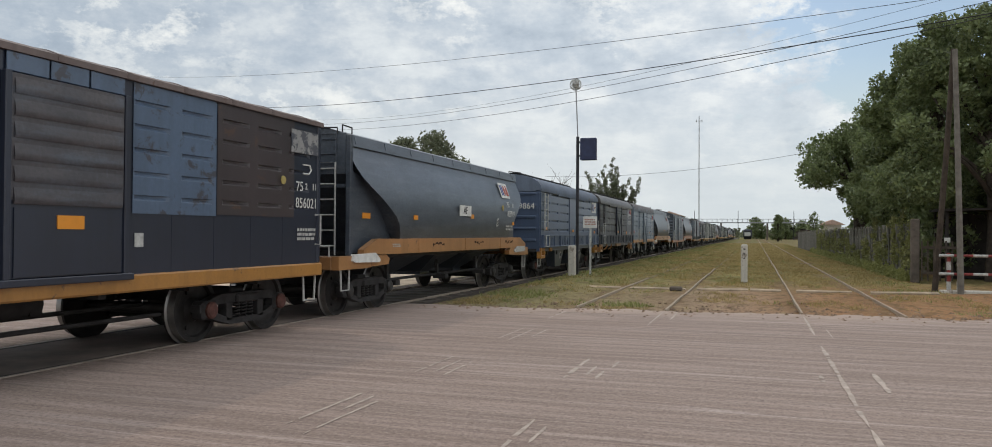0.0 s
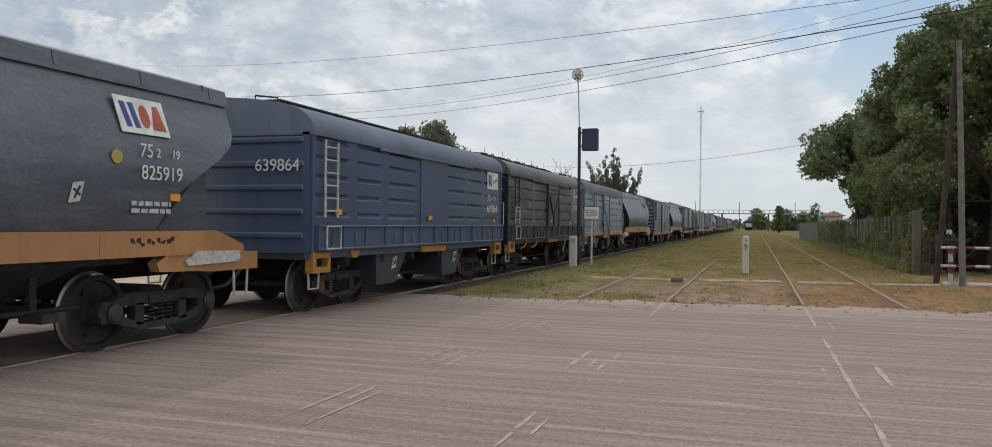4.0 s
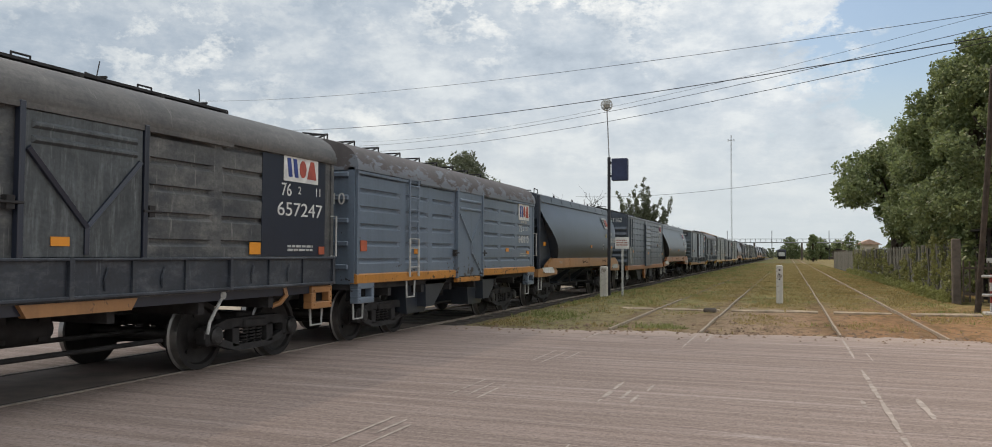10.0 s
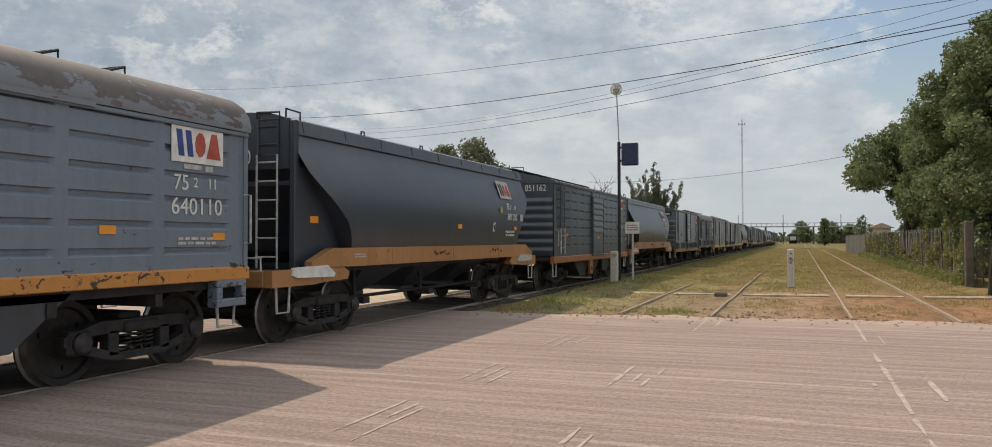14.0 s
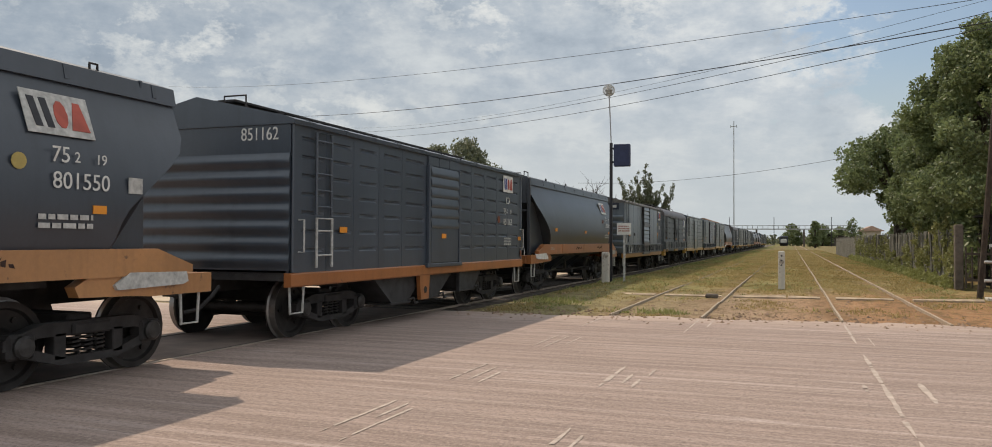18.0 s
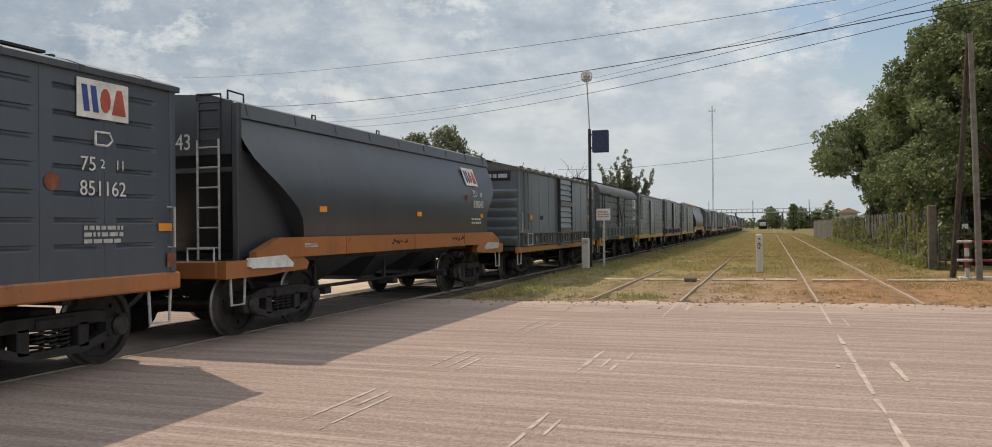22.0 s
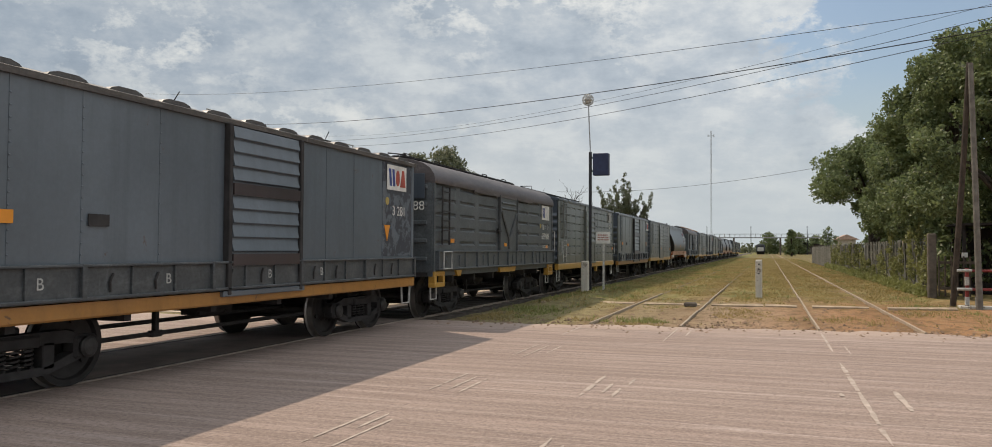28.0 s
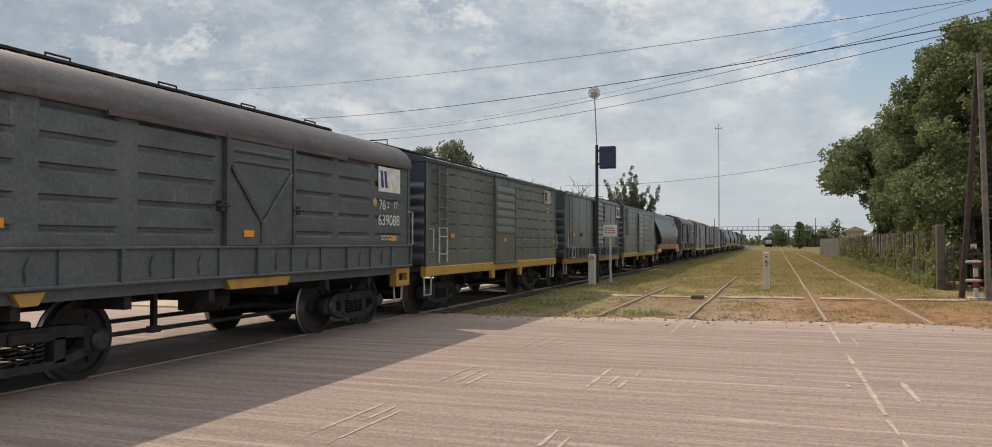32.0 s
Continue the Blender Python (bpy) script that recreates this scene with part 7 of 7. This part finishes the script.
# red and white crossing barrier
w = thing("road_barrier", "red and white pipe barrier on a concrete footing", "barrier", at=pose(4.62, 23.85, -0.05))
part("footing", M().box(0, 3.4, -0.2, 0.2, 0, 0.09, 0.015), PALECONCRETE, w)
for x in (0.20, 0.44, 1.9, 2.14):
    p = part("barrier_post", M().box(x - 0.042, x + 0.042, -0.04, 0.04, 0.08, 1.06, 0.01), REDPAINT, w)
    for z in (0.10, 0.62):
        part("white_band", M().box(x - 0.046, x + 0.046, -0.044, 0.044, z, z + 0.22), GREYWHITE, p)
for z in (0.52, 1.00):
    p = part("barrier_rail", M().tube([(-0.02, -0.07, z), (3.4, -0.07, z)], 0.034, 10), REDPAINT, w)
    for x in (-0.04, 0.75, 1.35, 2.4):
        part("white_band", M().tube([(x, -0.07, z), (x + 0.34, -0.07, z)], 0.037, 10), GREYWHITE, p)
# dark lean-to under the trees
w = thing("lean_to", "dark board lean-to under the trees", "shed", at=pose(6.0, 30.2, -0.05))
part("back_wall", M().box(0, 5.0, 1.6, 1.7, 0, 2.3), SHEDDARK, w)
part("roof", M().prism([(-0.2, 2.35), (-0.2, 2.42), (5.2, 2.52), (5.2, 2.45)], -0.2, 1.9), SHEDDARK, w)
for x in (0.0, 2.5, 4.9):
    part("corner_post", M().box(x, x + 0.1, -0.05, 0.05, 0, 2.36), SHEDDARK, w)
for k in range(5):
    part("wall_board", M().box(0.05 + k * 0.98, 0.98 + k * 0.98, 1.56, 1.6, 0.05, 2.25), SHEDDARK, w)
single("notice_plate", M().box(-0.09, 0.09, -0.01, 0.01, 0, 0.16), WHITE, "small white plate on the lean-to post", "plate", at=pose(6.05, 30.12, 1.25))
# gate palings between fence and pole
w = thing("bar_gate", "dark bar gate beside the fence's end post", "gate", at=pose(4.95, 28.2, -0.04))
for k in range(7):
    part("gate_bar", M().box(k * 0.17 - 0.02, k * 0.17 + 0.02, -0.02, 0.02, 0.1, 1.35), BARK, w)
for z in (0.3, 1.1):
    part("gate_rail", M().box(0, 1.1, -0.03, 0.03, z, z + 0.08), BARK, w)
single("back_fence", M().box(0, 12, 0, 0.05, 0, 1.2), PLASTER, "pale low wall seen between the gate bars", "wall", kind="structure", at=pose(6.4, 36.5, -0.05))


# ---- overhead wires ----
def wire(name, a, b, sag, r, over):
    """A hanging cable from a to b, carried on past both ends."""
    ts = [-over + (1 + 2 * over) * k / 30 for k in range(31)]
    pts = [a.lerp(b, t) - Vector((0, 0, 4 * sag * t * (1 - t))) for t in ts]
    single(name, M().tube(pts, r, 5), WIRE, "black overhead cable crossing the tracks", "cable", "overhead cables")


# each cable by the slopes of its sight lines (across, up) far, between and near
for far_, mid_, near_, r_ in (((-0.8399, 0.2305), (-0.2421, 0.2362), (0.1770, 0.2634), 0.013), ((-0.6537, 0.1775), (-0.2528, 0.1934), (0.2215, 0.2410), 0.024),
                              ((-0.5771, 0.1568), (-0.2528, 0.1797), (0.1472, 0.2521), 0.008), ((-0.5770, 0.1506), (-0.2528, 0.1748), (0.1910, 0.2476), 0.014), ((-0.5277, 0.1420), (-0.2529, 0.1628), (0.1939, 0.2320), 0.016)):
    r_ *= 0.65
    A = Vector((near_[0] * 24, 24, 1.455 + near_[1] * 24))
    B = Vector((far_[0] * 52, 52, 1.455 + far_[1] * 52))
    # where the straight line passes the middle sight line, and how far the cable hangs below it
    t_ = (A.x - mid_[0] * A.y) / ((A.x - B.x) - mid_[0] * (A.y - B.y))
    P = A.lerp(B, t_)
    sag_ = (P.z - (1.455 + mid_[1] * P.y)) / (4 * t_ * (1 - t_))
    wire("cable", A, B, sag_, r_, 0.16)
A = Vector((0.0487 * 95, 95, 1.455 + 0.0947 * 95))
B = Vector((-0.2326 * 115, 115, 1.455 + 0.0722 * 115))
wire("cable", A, B, 0.7, 0.02, 0.1)

# ---- distance: trees, mast, footbridge, houses ----
tree("dull green treetop beyond the train", -26.9, 66.0, 10.5, 7.4, 9000, 0.24, 31, LEAFDULL, low=0.45)
tree("dull green treetop beyond the train", -30.4, 67.0, 10.3, 5.0, 5000, 0.24, 32, LEAFDULL, low=0.45)
tree("small dull treetop beyond the train", -62.0, 400.0, 14, 14, 2500, 1.2, 33, LEAFDULL)


def feathery(x, y, seed):
    """A tree of upswept spires that stand apart from one another."""
    rr = random.Random(seed)
    w = thing("feathery_tree", "dark green tree of loose upswept leafy spires", "tree", at=pose(x, y, 0))
    m = M().tube([(0, 0, 0), (0.15, 0, 3.0), (0, 0, 5.2)], 0.34, 8, 0.22)
    blobs = []
    for dx, dy, top, low_ in ((0.2, 0.0, 12.4, 4.8), (-1.1, 0.5, 11.2, 4.6), (1.2, -0.4, 11.0, 4.8), (-3.5, 0.0, 10.3, 4.2), (-2.3, 0.8, 9.7, 4.0), (2.4, 0.4, 9.2, 4.0),
                              (4.3, 0.0, 9.2, 3.8), (3.2, -0.5, 7.9, 3.6), (-3.0, -0.6, 8.2, 3.6), (0.6, 1.0, 10.0, 4.4), (-0.6, -1.0, 9.6, 4.4), (1.7, 0.9, 8.4, 4.0), (-1.7, -0.8, 8.8, 4.0)):
        p, q = Vector((0, 0, low_)), Vector((dx, dy, top))
        bend = p.lerp(q, 0.5) + Vector((dx * 0.22, dy * 0.2, -0.5))
        pts = [p, p.lerp(bend, 0.5), bend, bend.lerp(q, 0.5), q]
        m.tube(pts, 0.10, 6, 0.025)
        for k in range(9):
            t = 0.30 + 0.70 * k / 8
            c = p.lerp(bend, t * 2) if t < 0.5 else bend.lerp(q, t * 2 - 1)
            r = 0.50 * (1.15 - t) + 0.16
            blobs.append((c.x + rr.uniform(-0.3, 0.3), c.y + rr.uniform(-0.3, 0.3), c.z + rr.uniform(-0.1, 0.2), r, r, r * rr.uniform(1.1, 1.7)))
    part("trunk", m, BARK, w)
    leaf_cloud("crown", blobs, 24000, 0.20, LEAFDULL, seed, w, -1.8, 2.2)


feathery(-19.9, 116.0, 41)


def bare_tree(x, y, h, seed):
    m = M()
    rr = random.Random(seed)
    m.tube([(0, 0, 0), (0.1, 0, h * 0.6)], 0.2, 7, 0.1)
    for k in range(9):
        a = rr.uniform(0, 6.28)
        limb(m, (0.05, 0, h * 0.5), (1.8 * math.cos(a), 1.8 * math.sin(a), h * rr.uniform(0.8, 1.0)), 0.07, seed + k, 2)
    w = thing("bare_tree", "leafless grey tree beyond the train", "tree", at=pose(x, y, 0))
    part("crown", m, BARK, w)


bare_tree(-25.0, 100.0, 7.5, 51)

w = thing("radio_mast", "tall slim steel radio mast", "mast", at=pose(-16.2, 250.0, 0))
mm = M()
for k in range(3):
    a = k * 2.094
    mm.tube([(0.22 * math.cos(a), 0.22 * math.sin(a), 0), (0.14 * math.cos(a), 0.14 * math.sin(a), 37.2)], 0.05, 5)
for k in range(46):
    z = k * 0.8
    for j in range(3):
        a, b = j * 2.094, (j + 1) * 2.094
        mm.tube([(0.2 * math.cos(a), 0.2 * math.sin(a), z), (0.2 * math.cos(b), 0.2 * math.sin(b), z + 0.8)], 0.02, 4)
part("lattice", mm, GALV, w)
part("aerial", M().box(-0.9, 0.9, -0.05, 0.05, 35.6, 35.75).box(-0.95, -0.75, -0.1, 0.1, 35.3, 36.1).box(0.75, 0.95, -0.1, 0.1, 35.3, 36.1), GALV, w)

# footbridge over the tracks
w = thing("footbridge", "grey steel footbridge far down the line", "footbridge", at=pose(0, 262, 0.8))
part("deck", M().box(-19, 17.5, -1.0, 1.0, 4.3, 4.6), GALV, w)
for s in (-1, 1):
    rl = M().box(-19, 17.5, s - 0.05, s + 0.05, 5.5, 5.6)
    for k in range(25):
        x = -19 + 36.5 * k / 24
        rl.box(x - 0.05, x + 0.05, s - 0.05, s + 0.05, 4.6, 5.6)
    part("railing", rl, GALV, w)
for x in (-10.2, 3.5, 15.0):
    part("pier", M().box(x - 0.25, x + 0.25, -0.8, 0.8, -0.85, 4.3), TIMBER, w)
for x in (-18.0, -5.0, 11.0):
    single("lamp_mast", M().tube([(0, 0, 0), (0, 0, 8.8)], 0.09, 6), DARKPOST, "thin dark lamp mast far off", "mast", at=pose(x, 258, 0))


def far_woods():
    rr = random.Random(77)
    blobs = []
    for k in range(150):
        x = rr.uniform(-140, 160)
        y = rr.uniform(380, 520)
        h = rr.uniform(2.0, 4.5)
        if -18 < x < 12:
            h *= 0.75
        blobs.append((x, y, h * 0.7, rr.uniform(4, 9), 3, h * 0.65))
    ob = leaf_cloud("far_woods", blobs, 22000, 1.3, LEAFDULL, 78)
    tagged(ob, "hazy line of far trees along the horizon", "woods", kind="stuff")


far_woods()
tree("dark upright tree beside the far tracks", 5.2, 205.0, 6.6, 3.0, 4200, 0.34, 61, low=0.08)
tree("dark bushy tree beside the far tracks", 10.0, 300.0, 7.2, 8.5, 4200, 0.5, 62, low=0.08)
tree("dark bushy tree by the footbridge", 0.4, 310.0, 7.6, 9.0, 4600, 0.5, 63, low=0.08)
tree("dark bushy tree by the footbridge", 16.5, 320.0, 7.0, 8.0, 3200, 0.55, 64, low=0.08)
tree("sparse small tree beyond the fence", 5.75, 90.0, 4.0, 1.9, 520, 0.20, 65, low=0.5, trunk=0.08)

# parked diesel engine far down the line
w = thing("locomotive", "dark diesel locomotive standing far down the line", "locomotive", at=pose(-2.53, 290, -0.2))
part("frame", M().box(-1.45, 1.45, 0, 15, 0.9, 1.25, 0.05), DARKPOST, w)
part("cab", M().box(-1.40, 1.40, 0.8, 4.0, 1.25, 3.5, 0.25), NAVY, w)
part("hood", M().box(-0.95, 0.95, 4.0, 14.5, 1.25, 3.6, 0.15), NAVY, w)
part("nose", M().box(-1.0, 1.0, 0.05, 0.8, 1.25, 2.5, 0.1), GREYWHITE, w, "pale grey nose")
for x in (-0.95, 0.15):
    part("window", M().box(x, x + 0.8, 0.76, 0.8, 2.55, 3.15), BLACK, w)
for y in (3.2, 11.8):
    part("truck", M().box(-1.25, 1.25, y - 1.6, y + 1.6, 0.1, 0.9, 0.08), BLACK, w)


def house(name, label, x, y, wd, dp, h, roof, wall, rise_=1.2):
    w = thing(name, label, "house", at=pose(x, y, 0))
    part("wall", M().box(0, wd, 0, dp, 0, h), wall, w)
    part("roof", M().prism([(-0.4, h), (wd + 0.4, h), (wd / 2, h + rise_)], -0.4, dp + 0.4), roof, w)
    for k in range(max(2, int(wd / 2.5))):
        a = 0.7 + k * (wd - 1.4) / max(1, int(wd / 2.5) - 0.5)
        win = part("window", M().box(a, a + 0.9, -0.03, 0.02, 1.0, 2.1), PLASTER, w)
        part("pane", M().box(a + 0.06, a + 0.84, -0.045, -0.03, 1.06, 2.04), BLACK, win)


house("house", "small pale house with a red tiled roof behind the fence", 7.75, 104.0, 2.0, 5.0, 2.75, BRICKRED, PLASTER, 0.6)
house("house", "low dark shed far down the line", 6.2, 300.0, 12.0, 8.0, 3.2, SHEDDARK, TIMBER, 1.0)
house("station_building", "low brick station building beyond the train", -32.0, 275.0, 9.0, 8.0, 7.6, BRICKRED, TIMBER, 1.6)


# ---- loose grass on the turf ----
def turf(name, label, x0, x1, y0, y1, count, size, seed, keep, material=BLADE):
    rng = np.random.default_rng(seed)
    x = rng.uniform(x0, x1, count)
    y = y0 + (y1 - y0) * rng.random(count) ** 1.5
    ok = np.array([keep(a, b) for a, b in zip(x, y)])
    x, y = x[ok], y[ok]
    n = len(x)
    z = np.array([rise(a, b) for a, b in zip(x, y)]) - 0.05
    h = size * (0.5 + rng.random(n))
    a = rng.uniform(0, 6.283, n)
    dx, dy = np.cos(a) * 0.012, np.sin(a) * 0.012
    lx, ly = rng.normal(scale=0.5, size=n) * h, rng.normal(scale=0.5, size=n) * h
    wide = 1.0 + (y - 16) * 0.06
    v = np.empty((n, 3, 3))
    v[:, 0] = np.stack([x - dx * wide, y - dy * wide, z], 1)
    v[:, 1] = np.stack([x + dx * wide, y + dy * wide, z], 1)
    v[:, 2] = np.stack([x + lx, y + ly, z + h], 1)
    me = bpy.data.meshes.new(name)
    me.vertices.add(n * 3)
    me.vertices.foreach_set("co", v.reshape(-1))
    me.loops.add(n * 3)
    me.loops.foreach_set("vertex_index", np.arange(n * 3, dtype=np.int32))
    me.polygons.add(n)
    me.polygons.foreach_set("loop_start", np.arange(n, dtype=np.int32) * 3)
    me.update(calc_edges=True)
    me.materials.append(material)
    tagged(new(name, me), label, "grass", kind="stuff")


RAILS_AT = (-3.4, -1.66, 0.8, 2.54)
turf("grass", "short dry grass between the tracks", -6.2, 4.8, 16.0, 150, 190000, 0.05, 8,
     lambda x, y: y > edge_y(x) + 0.3 and noise.noise((x * 0.6, y * 0.4, 0)) + min(0.6, 0.05 * (y - 22.5)) + 0.6 * noise.noise((x * 7, y * 5, 3)) > 0.45 * math.exp(-(min(abs(x - r) for r in RAILS_AT) / 0.35) ** 2))
turf("weeds", "low green weeds by the signal post and along the beam", -6.3, 4.6, 16.5, 130, 130000, 0.075, 9,
     lambda x, y: y > edge_y(x) + 0.9 and noise.noise((x * 0.9, y * 0.45, 7)) + 0.7 * noise.noise((x * 5, y * 3.5, 2)) - (0.10 * (x + 4.5) if x < 1 else 0.55 - 0.14 * (x - 1) if x > 3 else 0.55) > 0.24, WEED)

# ---- the cloud that stands before the sun until it has drifted on ----
def cloud_material():
    """Thin cloud: most light is scattered on through it, a little comes straight."""
    m = Mat("cloud_white", 1.0, 0.0, 0.0)
    c = m.mix(m.noise(0.01, 4), (0.82, 0.83, 0.84), (0.9, 0.9, 0.9))
    tr = m.t.nodes.new("ShaderNodeBsdfTranslucent")
    m.t.links.new(c, tr.inputs[0])
    clear = m.t.nodes.new("ShaderNodeBsdfTransparent")
    a, b = m.t.nodes.new("ShaderNodeMixShader"), m.t.nodes.new("ShaderNodeMixShader")
    a.inputs[0].default_value, b.inputs[0].default_value = 0.7, 0.34
    m.out(c)
    m.t.links.new(m.b.outputs[0], a.inputs[1])
    m.t.links.new(tr.outputs[0], a.inputs[2])
    m.t.links.new(a.outputs[0], b.inputs[1])
    m.t.links.new(clear.outputs[0], b.inputs[2])
    m.t.links.new(b.outputs[0], m.t.nodes["Material Output"].inputs[0])
    return m.m


def cloud_bank(wide, deep, thick, seed):
    m = M()
    nx_, ny_ = 40, 56
    for side in (1, -1):
        v = []
        for j in range(ny_ + 1):
            for i in range(nx_ + 1):
                u, q = i / nx_, j / ny_
                e = min(1.0, 6 * min(u, 1 - u, q, 1 - q))
                h = (0.45 + 0.8 * abs(noise.fractal((u * 9 + seed, q * 13, side * 3), 1.0, 2.0, 4))) * thick * e ** 0.5
                v.append((-wide * u, deep * (q - 0.5), side * h * (1.0 if side > 0 else 0.35)))
        f = [(j * (nx_ + 1) + i, j * (nx_ + 1) + i + 1, (j + 1) * (nx_ + 1) + i + 1, (j + 1) * (nx_ + 1) + i) for j in range(ny_) for i in range(nx_)]
        m.add(v, f)
    return single("cloud", m, cloud_material(), "broad white cloud bank drifting across the sun", "cloud")


HIGH = 1200.0
CLOUD = Vector((SUN.x / SUN.z * HIGH - 5.0, SUN.y / SUN.z * HIGH + 150.0, HIGH))
drifting = cloud_bank(620.0, 860.0, 60.0, 3)
drifting.matrix_basis = pose(CLOUD.x, CLOUD.y, CLOUD.z)


# ---- what moves ----
def motions():
    """The train rolls past and its wheels turn with it; a cloud drifts off the sun."""
    times = [i * 0.5 for i in range(65)]
    for w, s in zip(TRAIN, STARTS):
        walk(w, [(t, pose(TRACK_X, s - run(t), 0)) for t in times])
    for w, y in SPINS:
        walk(w, [(k / 6, pose(0, y, WHEEL_R, math.degrees(run(k / 6) / WHEEL_R))) for k in range(193)])
    walk(drifting, [(t, pose(CLOUD.x - 13.0 * (t - 10.8), CLOUD.y, CLOUD.z)) for t in (0, 8, 16, 24, 32)])


motions()
